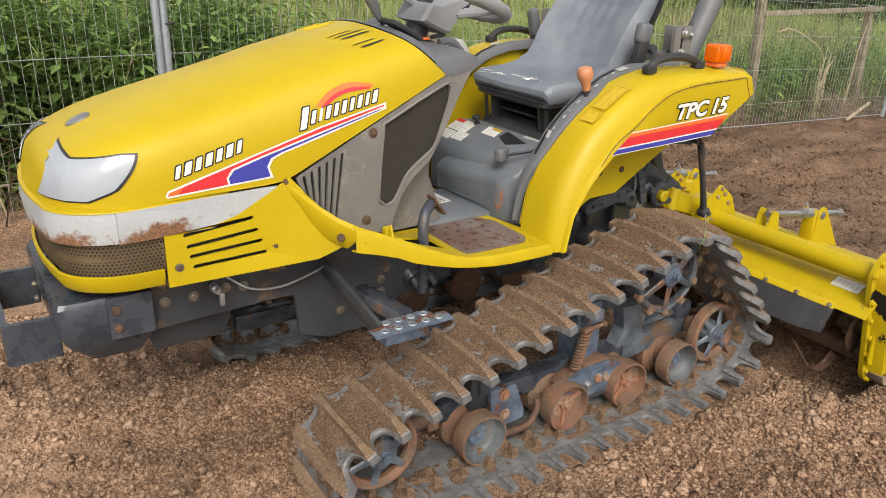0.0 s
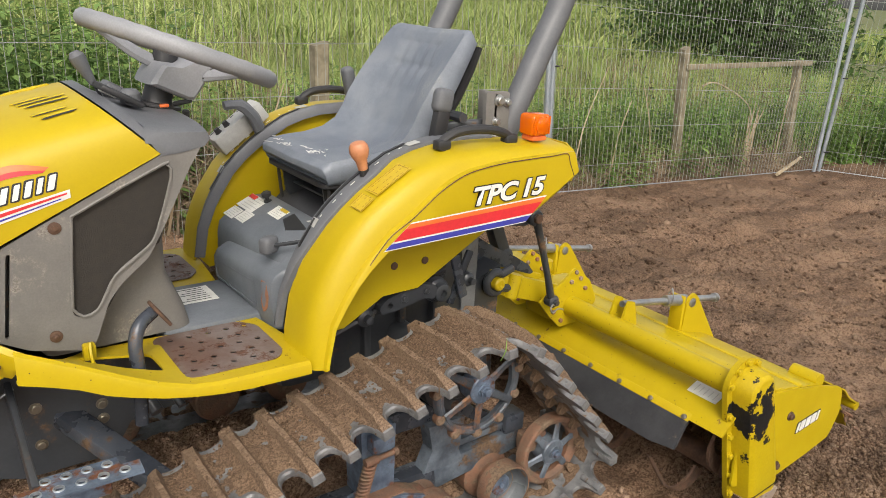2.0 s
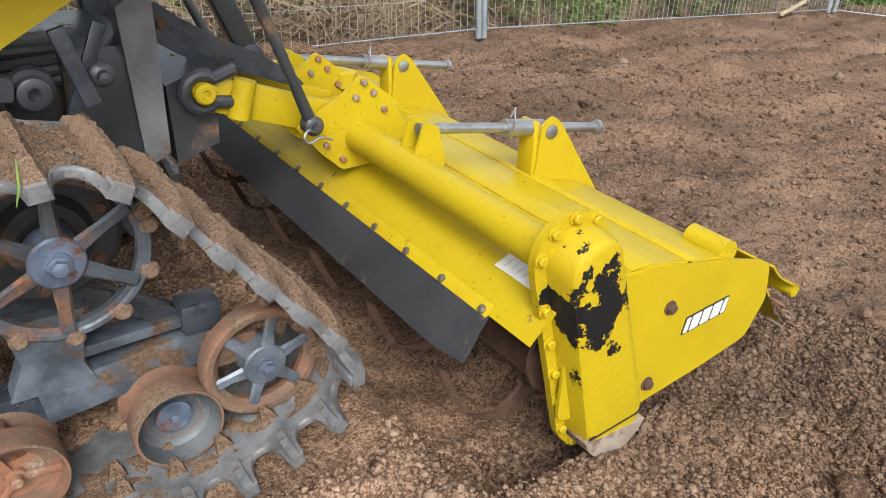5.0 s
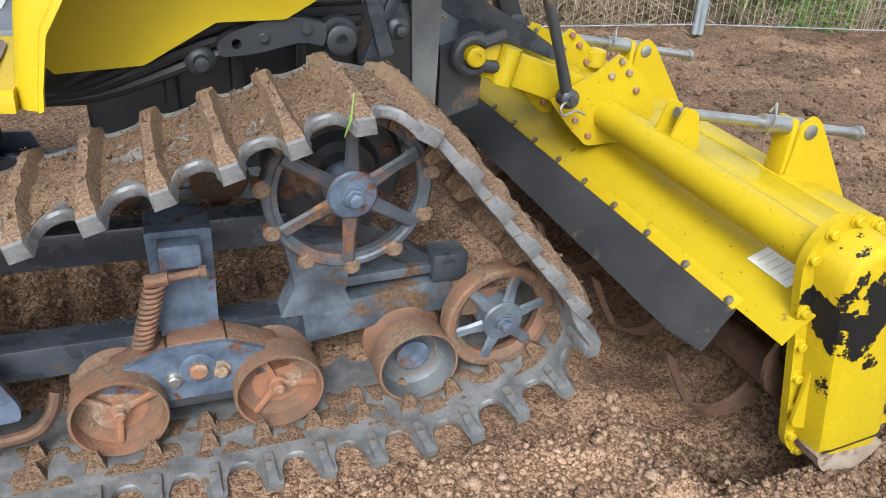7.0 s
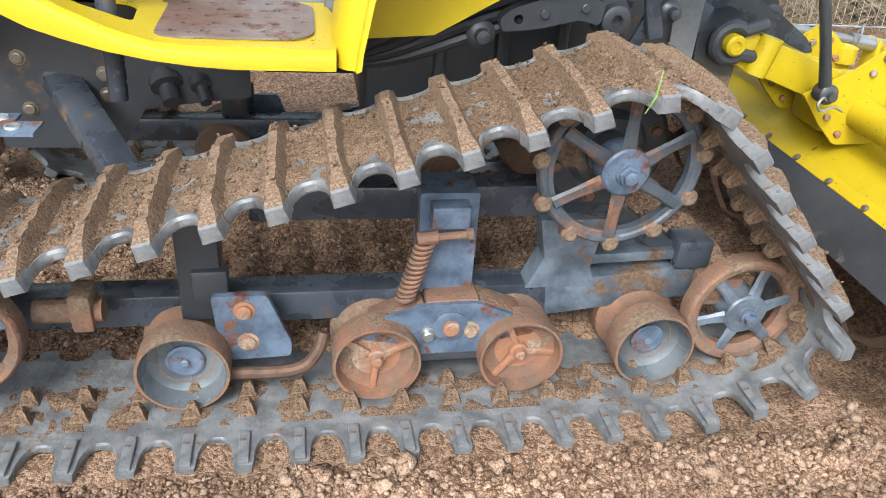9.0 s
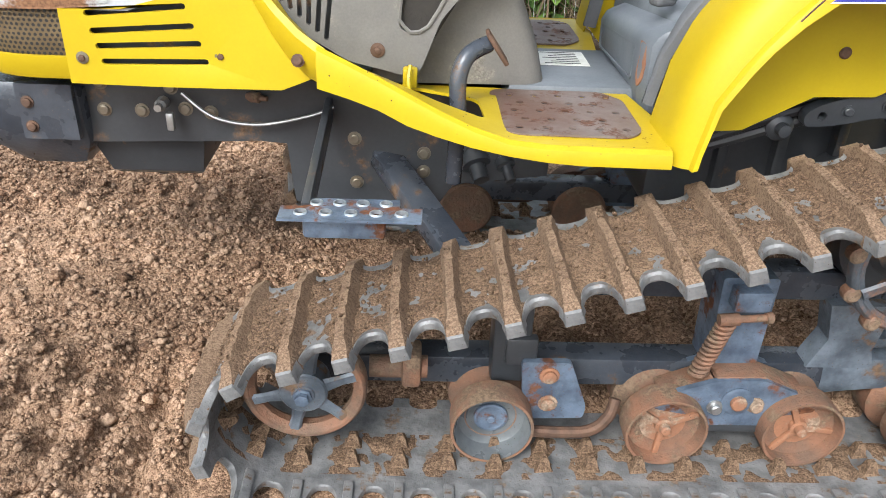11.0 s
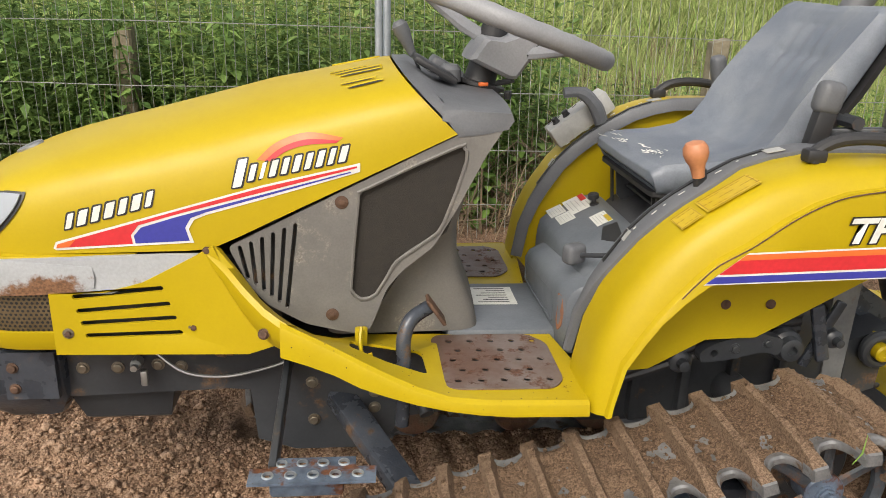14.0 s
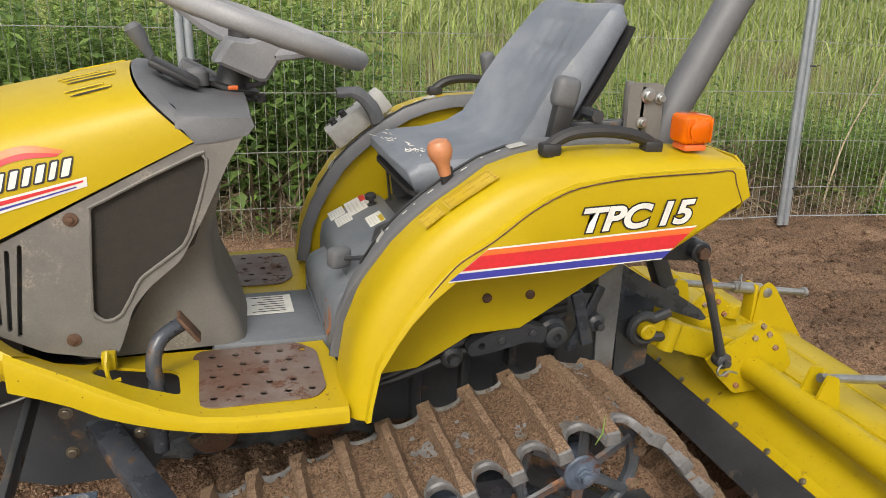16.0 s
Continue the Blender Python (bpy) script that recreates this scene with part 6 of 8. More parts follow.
near_fender = fender(-1)
made = set(tractor.children)
far_fender = fender(1)
inward(made)
for f, sd in ((near_fender, -1), (far_fender, 1)):
    S = [(-0.229, 0.7165), (-0.172, 0.763), (0.187, 0.7785), (0.134, 0.729)]

    def across(u0, u1, S=S):
        a = lambda t: (S[0][0] + (S[1][0] - S[0][0]) * t, S[0][1] + (S[1][1] - S[0][1]) * t)
        b = lambda t: (S[3][0] + (S[2][0] - S[3][0]) * t, S[3][1] + (S[2][1] - S[3][1]) * t)
        return [a(u0), a(u1), b(u1), b(u0)]

    drape("stripe", across(-0.05, 1.06), WHITE, 0, f, (), fender_y, sd)
    drape("stripe", across(0.0, 0.24), BLUE, 1, f, (), fender_y, sd)
    drape("stripe", across(0.32, 0.80), RED, 1, f, (), fender_y, sd)
    drape("stripe", across(0.80, 1.0), ORANGE, 1, f, (), fender_y, sd)


def words(text, size, shear, grow):
    cu = bpy.data.curves.new("lettering", "FONT")
    cu.body, cu.size, cu.shear, cu.offset, cu.space_character, cu.space_word = text, size, shear, grow, 1.0, 0.7
    ob = bpy.data.objects.new("lettering", cu)
    scene.collection.objects.link(ob)
    bpy.context.view_layer.update()
    me = bpy.data.meshes.new_from_object(ob.evaluated_get(bpy.context.evaluated_depsgraph_get()))
    bpy.data.objects.remove(ob)
    return me


def letter(text, size, m, parent, sx=1.0):
    xs = [v.co.x for v in words(text, size, 0.25, 0.0).vertices]
    k = sx / (max(xs) - min(xs))
    for name, grow, mat, lift in (("lettering_rim", 0.0042, INK, 0.0), ("lettering", 0.0019, WHITE, 0.0006)):
        me = words(text, size, 0.25, grow)
        me.transform(m @ Matrix.Translation((0, 0, lift)) @ Matrix.Diagonal((k, 1, 1, 1)))
        me.materials.append(mat)
        ob = new(name, me)
        ob.parent = parent


letter("TPC 15", 0.053, pose(-0.024, -0.4425, 0.7815, 90, -2, 0), near_fender, 0.192)
letter("TPC 15", 0.053, pose(0.170, 0.4425, 0.789, 90, 2, 180), far_fender, 0.192)

# yellow shift-pattern stickers on the near fender's shoulder
for (x0, z0, x1, z1) in ((-0.252, 0.783, -0.222, 0.806), (-0.216, 0.811, -0.138, 0.859)):
    d = Vector((x1 - x0, 0, z1 - z0))
    n = Vector((-d.z, 0, d.x)).normalized()
    m = Matrix((d.normalized(), Vector((0, 1, 0)), n)).transposed().to_4x4()
    bm = B()
    box(bm, Vector(((x0 + x1) / 2, -0.366, (z0 + z1) / 2)) + n * 0.0024, (d.length, 0.050, 0.0006), 0, m)
    st = part("sticker", bm, DECAL_YELLOW, near_fender, "yellow instruction sticker")
    bm = B()
    mid = Vector(((x0 + x1) / 2, -0.366, (z0 + z1) / 2)) + n * 0.0030
    u = d.normalized()
    for e in (-0.46, 0.46):
        box(bm, mid + Vector((0, 0.050 * e, 0)), (d.length * 0.94, 0.0008, 0.0005), 0, m)
        box(bm, mid + u * d.length * e, (0.0008, 0.036, 0.0005), 0, m)
    for k in (0, 2, 4):
        for j in range(int(d.length / 0.009)):
            if (k * 7 + j * 5) % 4:
                box(bm, mid + Vector((0, -0.016 + 0.008 * k, 0)) + u * (-d.length * 0.42 + 0.009 * j), (0.006, 0.0008, 0.0005), 0, m)
    part("print", bm, DECAL_PRINT, st)
# orange-brown lever in the near gate, grey lever behind it, far lever and switch box
bm = B()
bar(bm, (-0.190, -0.300, 0.815), (-0.199, -0.304, 0.858), 0.010, 0.022, 0.002)
lv = part("lever", bm, BLACK_PLASTIC, tractor)
bm = B()
lathe(bm, (-0.199, -0.303, 0.846), (-0.26, 0, 1), [(0, 0.010), (0.009, 0.0108), (0.021, 0.013), (0.029, 0.0175), (0.039, 0.0205), (0.050, 0.0195), (0.057, 0.015), (0.060, 0.007)], 16)
part("knob", bm, KNOB, lv, "orange-brown plastic lever knob")
bm = B()
box(bm, (0.012, -0.268, 0.915), (0.034, 0.024, 0.085), 0.005, Matrix.Rotation(radians(10), 4, "Y"))
lv = part("lever", bm, BLACK_PLASTIC, tractor)
bm = B()
box(bm, (0.019, -0.268, 0.972), (0.046, 0.034, 0.054), 0.015, Matrix.Rotation(radians(10), 4, "Y"), 3)
part("knob", bm, GREY_DASH, lv)
bm = B()
box(bm, (0.068, 0.222, 0.895), (0.028, 0.026, 0.075), 0.008, Matrix.Rotation(radians(5), 4, "Y"))
lv = part("lever", bm, BLACK_PLASTIC, tractor)
bm = B()
box(bm, (0.060, 0.222, 0.952), (0.032, 0.034, 0.085), 0.012, Matrix.Rotation(radians(-12), 4, "Y"), 3)
part("knob", bm, GREY_DASH, lv)
sl = Matrix.Rotation(radians(-38), 4, "Y")
BOXC = Vector((-0.232, 0.285, 0.838))
bm = B()
box(bm, BOXC, (0.155, 0.062, 0.050), 0.005, sl)
sw = part("switch_box", bm, STRIP_GREY, tractor, "light grey switch box with black knobs")
for dx in (-0.050, -0.022):
    bm = B()
    lathe(bm, BOXC + sl @ Vector((dx, -0.008, 0.024)), sl @ Vector((0, 0, 1)), [(0, 0.009), (0.004, 0.009), (0.005, 0.0075), (0.013, 0.0075), (0.015, 0.005)], 14)
    part("knob", bm, BLACK_PLASTIC, sw)
bm = B()
for k in range(6):
    box(bm, BOXC + sl @ Vector((-0.062 + 0.023 * k, 0.018, 0.0255)), (0.012, 0.004, 0.0006), 0, sl)
part("print", bm, INK, sw)
bm = B()
bar(bm, (-0.186, 0.232, 0.812), (-0.200, 0.232, 0.850), 0.014, 0.030, 0.003)
lv = part("lever", bm, GREY_DASH, tractor)
bm = B()
tube(bm, curve([(-0.196, 0.232, 0.838), (-0.212, 0.232, 0.872), (-0.245, 0.232, 0.902), (-0.288, 0.232, 0.902)], 4), [0.019] * 5 + [0.017] * 4 + [0.013] * 4, 8, 0.75)
part("grip", bm, GREY_DASH, lv, "dark grey curved lever grip")

# ---- seat ----
bm = B()
box(bm, (-0.10, -0.03, 0.788), (0.21, 0.29, 0.012), 0.003)
mount = part("seat_mount", bm, BLACK_PAINT, tractor, "black steel seat mount")
for y in (-0.135, 0.075):
    bm = B()
    plate(bm, [(-0.206, 0.782), (0.0, 0.782), (0.0, 0.66), (-0.150, 0.66), (-0.196, 0.712)], [], lambda u, v, d: (u, y + d, v), 0.006)
    part("side_plate", bm, BLACK_PAINT, mount)
bm = B()
box(bm, (-0.13, -0.03, 0.735), (0.10, 0.20, 0.006), 0.002)
box(bm, (-0.04, -0.03, 0.72), (0.008, 0.20, 0.12), 0.002)
part("shelf", bm, BLACK_PAINT, mount)
bm = B()
rows = []
for y, k in ((-0.16, 0.6), (-0.10, 1.0), (0.05, 1.0), (0.12, 0.7)):
    rows.append([(-0.205, y, 0.684), (-0.19, y, 0.690 + 0.012 * k), (-0.15, y, 0.700 + 0.016 * k), (-0.10, y, 0.700), (-0.10, y, 0.66), (-0.205, y, 0.66)])
loft(bm, rows, True)
part("boot", bm, FLAP, mount, "dark rubber boot")
for y in (0.10, -0.165):
    bm = B()
    bar(bm, (-0.208, y, 0.795), (-0.196, y, 0.690), 0.014, 0.004, 0.001)
    part("strap", bm, BLACK_PLASTIC, mount)


def seat_section(rows_in):
    out = []
    for x, z, w, th, wing, nx, nz in rows_in:
        n = Vector((nx, 0, nz)).normalized()
        c = Vector((x, -0.028, z))
        row = []
        shape = [(-1, wing * 0.3 - 0.010), (-0.95, wing), (-0.72, wing * 0.55), (-0.4, 0.0), (0, -0.003), (0.4, 0.0), (0.72, wing * 0.55), (0.95, wing), (1, wing * 0.3 - 0.010)]
        for y in [-1, -0.98, -0.95, -0.84] + [-0.72 + 0.06 * k for k in range(25)] + [0.84, 0.95, 0.98, 1]:
            lift = lerp(y, shape)
            if x > 0.05 and abs(y) < 0.60:
                # stitched flutes between the seams across the back
                edge = min(1.0, (0.60 - abs(y)) * 8) * min(1.0, (x - 0.05) * 40) * max(0.0, min(1.0, (0.132 - x) * 60))
                lift += edge * (0.0022 * math.cos(2 * math.pi * y / 0.24) - sum(0.0055 * math.exp(-((x - q) / 0.004) ** 2) for q in (0.060, 0.094, 0.126)))
            row.append(c + n * lift + Vector((0, y * w, 0)))
        for y, lift in ((1.0, -th * 0.7), (0.9, -th), (-0.9, -th), (-1.0, -th * 0.7)):
            row.append(c + n * lift + Vector((0, y * w, 0)))
        out.append(row)
    return out


SEAT = [(-0.222, 0.798, 0.142, 0.010, 0.000, -0.9, 0.35), (-0.234, 0.808, 0.157, 0.022, 0.001, -0.75, 0.7), (-0.232, 0.822, 0.163, 0.046, 0.003, -0.4, 1), (-0.214, 0.832, 0.166, 0.054, 0.004, -0.12, 1), (-0.17, 0.836, 0.168, 0.056, 0.006, 0, 1), (-0.12, 0.836, 0.170, 0.056, 0.009, 0.0, 1), (-0.065, 0.840, 0.172, 0.052, 0.016, -0.1, 1), (-0.018, 0.853, 0.173, 0.042, 0.026, -0.45, 1), (0.018, 0.886, 0.174, 0.042, 0.033, -0.75, 0.7), (0.042, 0.932, 0.175, 0.042, 0.033, -0.90, 0.42), (0.070, 0.982, 0.174, 0.042, 0.028, -0.88, 0.47), (0.098, 1.030, 0.172, 0.042, 0.020, -0.88, 0.47), (0.124, 1.074, 0.168, 0.042, 0.013, -0.9, 0.44), (0.141, 1.102, 0.163, 0.042, 0.007, -0.85, 0.5), (0.153, 1.113, 0.158, 0.030, 0.002, -0.5, 0.86), (0.166, 1.112, 0.148, 0.010, 0.0, 0.1, 1)]
fine = []
for a, b in zip(SEAT, SEAT[1:]):
    for k in range(6):
        t = k / 6
        fine.append(tuple(p + (q - p) * t for p, q in zip(a, b)))
fine.append(SEAT[-1])
bm = B()
rows = seat_section(fine)
loft(bm, rows, True)
seat = part("seat", bm, VINYL, tractor, "worn grey vinyl bucket seat with scuffed front edge", 60)
bm = B()
rows = []
for x, z, w in ((0.062, 0.915, 0.188), (0.098, 0.972, 0.192), (0.130, 1.03, 0.190), (0.158, 1.082, 0.180)):
    rows.append([(x + 0.018, y * w * 0.9 - 0.028, z - 0.004) for y in (-1, -0.5, 0, 0.5, 1)] + [(x + 0.03, y * w * 0.87 - 0.028, z - 0.008) for y in (1, 0.5, 0, -0.5, -1)])
loft(bm, rows, True)
part("seat_shell", bm, BLACK_PLASTIC, seat)
bm = B()
loft(bm, [[(x, y, z) for x, y in rounded([(-0.226 + q, -0.185 + q), (-0.02, -0.185 + q), (-0.02, 0.129 - q), (-0.226 + q, 0.129 - q)], 0.03, 4)] for z, q in ((0.786, 0.0), (0.778, 0.0), (0.770, 0.012))], True)
part("seat_pan", bm, BLACK_PLASTIC, seat)
# scuffed white scratches on the cushion's front edge
bm = B()
sr = random.Random(8)
for cx, cy, n in ((-0.185, -0.085, 16), (-0.215, 0.03, 7), (-0.195, 0.10, 5)):
    for k in range(n):
        a = Vector((cx + sr.gauss(0, 0.011), cy + sr.gauss(0, 0.018), 0.8378))
        e = Vector((sr.uniform(-0.012, 0.016), sr.uniform(0.008, 0.030), 0.0))
        q = a + e * 0.5 + Vector((sr.uniform(-0.006, 0.006), 0, 0.0002))
        tube(bm, [a, q, a + e], [0.0005, 0.0011, 0.0004], 4, 0.4)
part("scuff", bm, WHITE, seat)

# ---- roll bar ----
bm = B()
leg = [(0.205, 0.80), (0.228, 0.90), (0.272, 0.99), (0.322, 1.09), (0.375, 1.20), (0.41, 1.34), (0.425, 1.50), (0.425, 1.62)]
path = [(x, -0.245, z) for x, z in leg] + [(0.425, -0.20, 1.70), (0.425, -0.03, 1.72), (0.425, 0.145, 1.70)] + [(x, 0.19, z) for x, z in reversed(leg)]
tube(bm, curve(path, 4), 0.031, 14)
rops = part("roll_bar", bm, GREY_DASH, tractor, "dull grey tubular roll bar")
for sd in (-1, 1):
    bm = B()
    plate(bm, rounded([(0.140, 0.83), (0.208, 0.83), (0.204, 0.986), (0.136, 0.988)], 0.008), [], lambda u, v, d: (u, sd * (0.275 - d), v), 0.012)
    box(bm, (0.165, sd * 0.245, 0.90), (0.012, 0.06, 0.17), 0.003)
    br = part("bracket", bm, GREY_PLASTIC, rops, "grey bracket plate with rusty bolts")
    for u, v, r in ((0.172, 0.967, 0.0095), (0.196, 0.962, 0.007), (0.165, 0.92, 0.007), (0.163, 0.885, 0.006)):
        bm = B()
        bolt(bm, (u, sd * 0.276, v), (0, sd, 0), r, 0.012)
        part("bolt", bm, STEEL, br)
bm = B()
tube(bm, [(0.10, -0.24, 0.925), (0.10, 0.24, 0.925)], 0.012, 8)
bar(bm, (0.06, -0.20, 0.90), (0.20, -0.26, 0.915), 0.02, 0.02)
part("rear_stay", bm, BLACK_PAINT, tractor)

# ---- tracks ----
WHEELS = ((0.0, 0.375, 0.124), (0.248, 0.130, 0.092), (-0.900, 0.117, 0.113), (-0.597, 0.061, 0.066), (0.113, 0.061, 0.066))   # sprocket, idlers, end rollers
PER = 40     # steps of the belt's line from lug to lug


def track_line(step=0.0019125):
    """The belt's closed path round the wheels, in even steps."""
    pts = []
    for cx, cz, r in WHEELS:
        pts += [Vector((cx + r * math.cos(2 * math.pi * k / 240), cz + r * math.sin(2 * math.pi * k / 240))) for k in range(240)]
    pts.sort(key=lambda p: (p.x, p.y))

    def half(seq):
        h = []
        for p in seq:
            while len(h) > 1 and (h[-1] - h[-2]).cross(p - h[-1]) <= 0:
                h.pop()
            h.append(p)
        return h[:-1]

    hull = half(pts) + half(pts[::-1])
    total = sum((hull[i] - hull[i - 1]).length for i in range(len(hull)))
    n = round(total / step / PER) * PER
    out_pts, i, acc = [], 0, 0.0
    for k in range(n):
        goal = total * k / n
        while acc + (hull[(i + 1) % len(hull)] - hull[i]).length < goal:
            acc += (hull[(i + 1) % len(hull)] - hull[i]).length
            i += 1
        a, b = hull[i], hull[(i + 1) % len(hull)]
        p = a + (b - a) * ((goal - acc) / max(1e-9, (b - a).length))
        # the upper run sags a little between the front idler and the sprocket
        if -0.80 < p.x < -0.05 and p.y > 0.2:
            p = p + Vector((0, -0.005 * math.sin(math.pi * (p.x + 0.80) / 0.75)))
        out_pts.append(p)
    return out_pts


LINE = track_line()
STEPS = len(LINE)


def track_frame(k):
    p = LINE[k % STEPS]
    t = (LINE[(k + 2) % STEPS] - LINE[k - 2]).normalized()
    return p, t, Vector((t.y, -t.x))      # place, along, outwards (the path runs counter-clockwise)


def upper(k):
    p, t, n = track_frame(k)
    return n.y > 0.2 or (n.x > 0.3 and p.y > 0.17) or (n.x < -0.4 and p.y > 0.03)


# the lug that stands at the top of the sprocket sets where all the others stand
PHASE = min(range(STEPS), key=lambda k: (LINE[k] - Vector((-0.012, 0.5))).length) % PER


def belt_edge(k):
    """The belt's outer and inner half width: fingers at the lugs and round bays between them, shallow on the inner side."""
    u = abs(((k - PHASE + PER // 2) % PER) - PER // 2) / PER
    q = min(1.0, max(0.0, (u - 0.165) / 0.30))
    return 0.070 + 0.051 * (1 - math.sqrt(max(0.0, 1 - (1 - q) ** 2.2))), 0.112 + 0.018 * (1 - math.sqrt(max(0.0, 1 - (1 - q) ** 2.2)))


def build_track(sd):
    yc = 0.475
    half = 0.124
    bm = B()
    rows = []
    for k in range(STEPS):
        p, t, n = track_frame(k)
        e, inner = belt_edge(k)
        lip = [(0.002, 0.0), (0, 0.003), (0, 0.011), (0.003, 0.0145), (0.009, 0.0145), (0.014, 0.0125)]
        row = [(d - inner, h) for d, h in lip] + [(-0.02, 0.013), (0.02, 0.013)] + [(e - d, h) for d, h in reversed(lip)]
        rows.append([((p + n * h).x, sd * (yc + y), (p + n * h).y) for y, h in row])
    rows.append(rows[0])
    loft(bm, rows, True, False)
    bmesh.ops.remove_doubles(bm, verts=bm.verts, dist=1e-5)
    belt = part("track", bm, RUBBER, tractor, "black rubber crawler track caked with dry mud")

    # a lug: a thin ridge across the belt that ends in two blunt squared tips
    def lug_mesh(muddy, seed):
        r = random.Random(seed)
        bm = B()
        rows = []
        shape = [(-half, 0.0060, 0.0095, 0.0120, -0.0125), (-half + 0.003, 0.0085, 0.0108, 0.0135, -0.0135), (-half + 0.018, 0.0130, 0.0092, 0.0140, -0.0130), (-half + 0.034, 0.0195, 0.0066, 0.0140, -0.0115), (-0.070, 0.0235, 0.0058, 0.0130, -0.002), (0, 0.0245, 0.0056, 0.0125, -0.002)]
        shape += [(-q[0], *q[1:]) for q in shape[-2::-1]]
        shape = [(q[0] - (0.012 if q[0] < -0.08 else 0), *q[1:]) for q in shape]
        ys = [-half - 0.012, -half - 0.009] + [-half + 0.0106 * k for k in range(23)] + [half - 0.003, half]
        for y in ys:
            h, wt, wb, lo = (lerp(y, [(q[0], q[i]) for q in shape]) for i in (1, 2, 3, 4))
            inside = muddy and y < half - 0.016
            a, b, c = (r.uniform(-0.0030, 0.0016), r.uniform(-0.0012, 0.0012), r.uniform(0.0, 0.004)) if inside else (0, 0, 0)
            rows.append([(-wb - c, y, lo), (-wb * 0.86 - c * 0.6, y, 0.006), (-wt + b, y, h + a), (wt + b, y, h + a), (wb * 0.86 + c * 0.7, y, 0.006), (wb + c, y, lo)])
        loft(bm, rows, True)
        bmesh.ops.bevel(bm, geom=[e for e in bm.edges if len(e.link_faces) == 2 and e.calc_face_angle(0) > 0.8 and abs(e.verts[0].co.y - e.verts[1].co.y) < 0.012], offset=0.0014, segments=1, affect="EDGES")
        if not muddy:
            # the rib that carries the lug over the belt's inner edge
            box(bm, (0, half - 0.031, -0.0150), (0.0150, 0.060, 0.0075), 0.002)
        me = finish(bm)
        me.materials.append(MUDDY if muddy else RUBBER)
        me.materials.append(RUBBER)
        for f in me.polygons:
            f.material_index = 1 if f.center.y > half - 0.004 or (f.center.y > half - 0.03 and f.center.z < 0.004) else 0
        me.name = "lug"
        return me

    clean = lug_mesh(False, 1)
    muddy = [lug_mesh(True, 10 + k) for k in range(5)]
    horn = B()
    rows = []
    for z, a, b in ((0, 0.015, 0.012), (0.006, 0.0105, 0.009), (0.016, 0.0085, 0.0075), (0.022, 0.0065, 0.006), (0.0245, 0.004, 0.004)):
        rows.append([(-a, -b, z), (a, -b * 0.8, z), (a * 0.9, b, z), (-a * 0.9, b, z)])
    loft(horn, rows, True)
    horn_me = finish(horn)
    horn_me.materials.append(MUD)
    c = 0
    for k in range(PHASE, STEPS, PER):
        p, t, n = track_frame(k)
        m = Matrix(((t.x, 0, n.x), (0, 1, 0), (t.y, 0, n.y))).to_4x4()
        q = p + n * 0.0125
        ob = new("lug", muddy[c % 5] if upper(k) else clean)
        ob.parent = belt
        ob.matrix_basis = Matrix.Translation((q.x, sd * yc, q.y)) @ m @ Matrix.Diagonal((1, sd, 1, 1))
        c += 1
        for y in (-0.020, 0.020):
            ho = new("guide_horn", horn_me)
            ho.parent = belt
            mm = Matrix(((t.x, 0, -n.x), (0, 1, 0), (t.y, 0, -n.y))).to_4x4()
            ho.matrix_basis = Matrix.Translation((p.x, sd * (yc + y), p.y)) @ mm
    # mud lying between the lugs of the upper run, heaped against the ridges and broken into lumps
    ny = 40
    vs, fs = [], []
    for k in range(0, STEPS + 1):
        p, t, n = track_frame(k)
        up = max(0.0, min(1.0, (n.y - 0.05) * 3 + (0.8 if n.x > 0.3 and p.y > 0.2 else 0) + (0.95 * min(1.0, (p.y - 0.02) * 12) if n.x < -0.3 and p.y > 0.02 else 0)))
        u = abs(((k - PHASE + PER // 2) % PER) - PER // 2) / PER
        e, inner = belt_edge(k)
        for j in range(ny + 1):
            f = j / ny * 2 - 1
            y = f * ((min(e, 0.112) if f > 0 else inner) - 0.006)
            v = Vector((p.x, y + sd, p.y))
            deep = noise.noise(v * 9 + Vector((0, 0, 4)))
            h = 0.0015 + 0.0060 * math.exp(-(u / 0.17) ** 2) + 0.0050 * deep + 0.0038 * noise.noise(v * 27) + 0.0026 * noise.noise(v * 62) + 0.0016 * noise.noise(v * 130)
            rim = min(1.0, (1 - abs(f)) * 5)
            h = max(h, -0.004) * up * rim - 0.0035 * (1 - up) - 0.002 * (1 - rim)
            q = p + n * (0.0132 + h)
            vs.append((q.x, sd * (yc + y), q.y))
    for k in range(STEPS):
        for j in range(ny):
            a = k * (ny + 1) + j
            fs.append((a, a + 1, a + ny + 2, a + ny + 1))
    me = bpy.data.meshes.new("mud_layer")
    me.from_pydata(vs, [], fs)
    me.materials.append(MUD)
    me.shade_smooth()
    ob = new("mud_layer", me)
    ob.parent = belt
    tagged(ob, "dry brown mud caked between the lugs", kind="stuff")
    # dried mud trodden along the inside of the lower run
    bm = B()
    rows = []
    for k in range(0, STEPS + 1, 2):
        p, t, n = track_frame(k)
        low = 1.0 if n.y < -0.2 or (n.x > 0.3 and p.y < 0.3) else 0.0
        row = []
        for j in range(15):
            y = -0.046 + 0.092 * j / 14
            v = Vector((p.x, y + sd * 3, p.y))
            h = (0.0002 + 0.008 * noise.noise(v * 26) + 0.004 * noise.noise(v * 70)) * low - 0.004 * (1 - low)
            q = p - n * h * (1 - (abs(y) / 0.047) ** 4)
            row.append((q.x, sd * (yc + y), q.y))
        rows.append(row)
    loft(bm, rows)
    part("inner_mud", bm, MUD, belt, "dry mud on the inside of the track", 60)
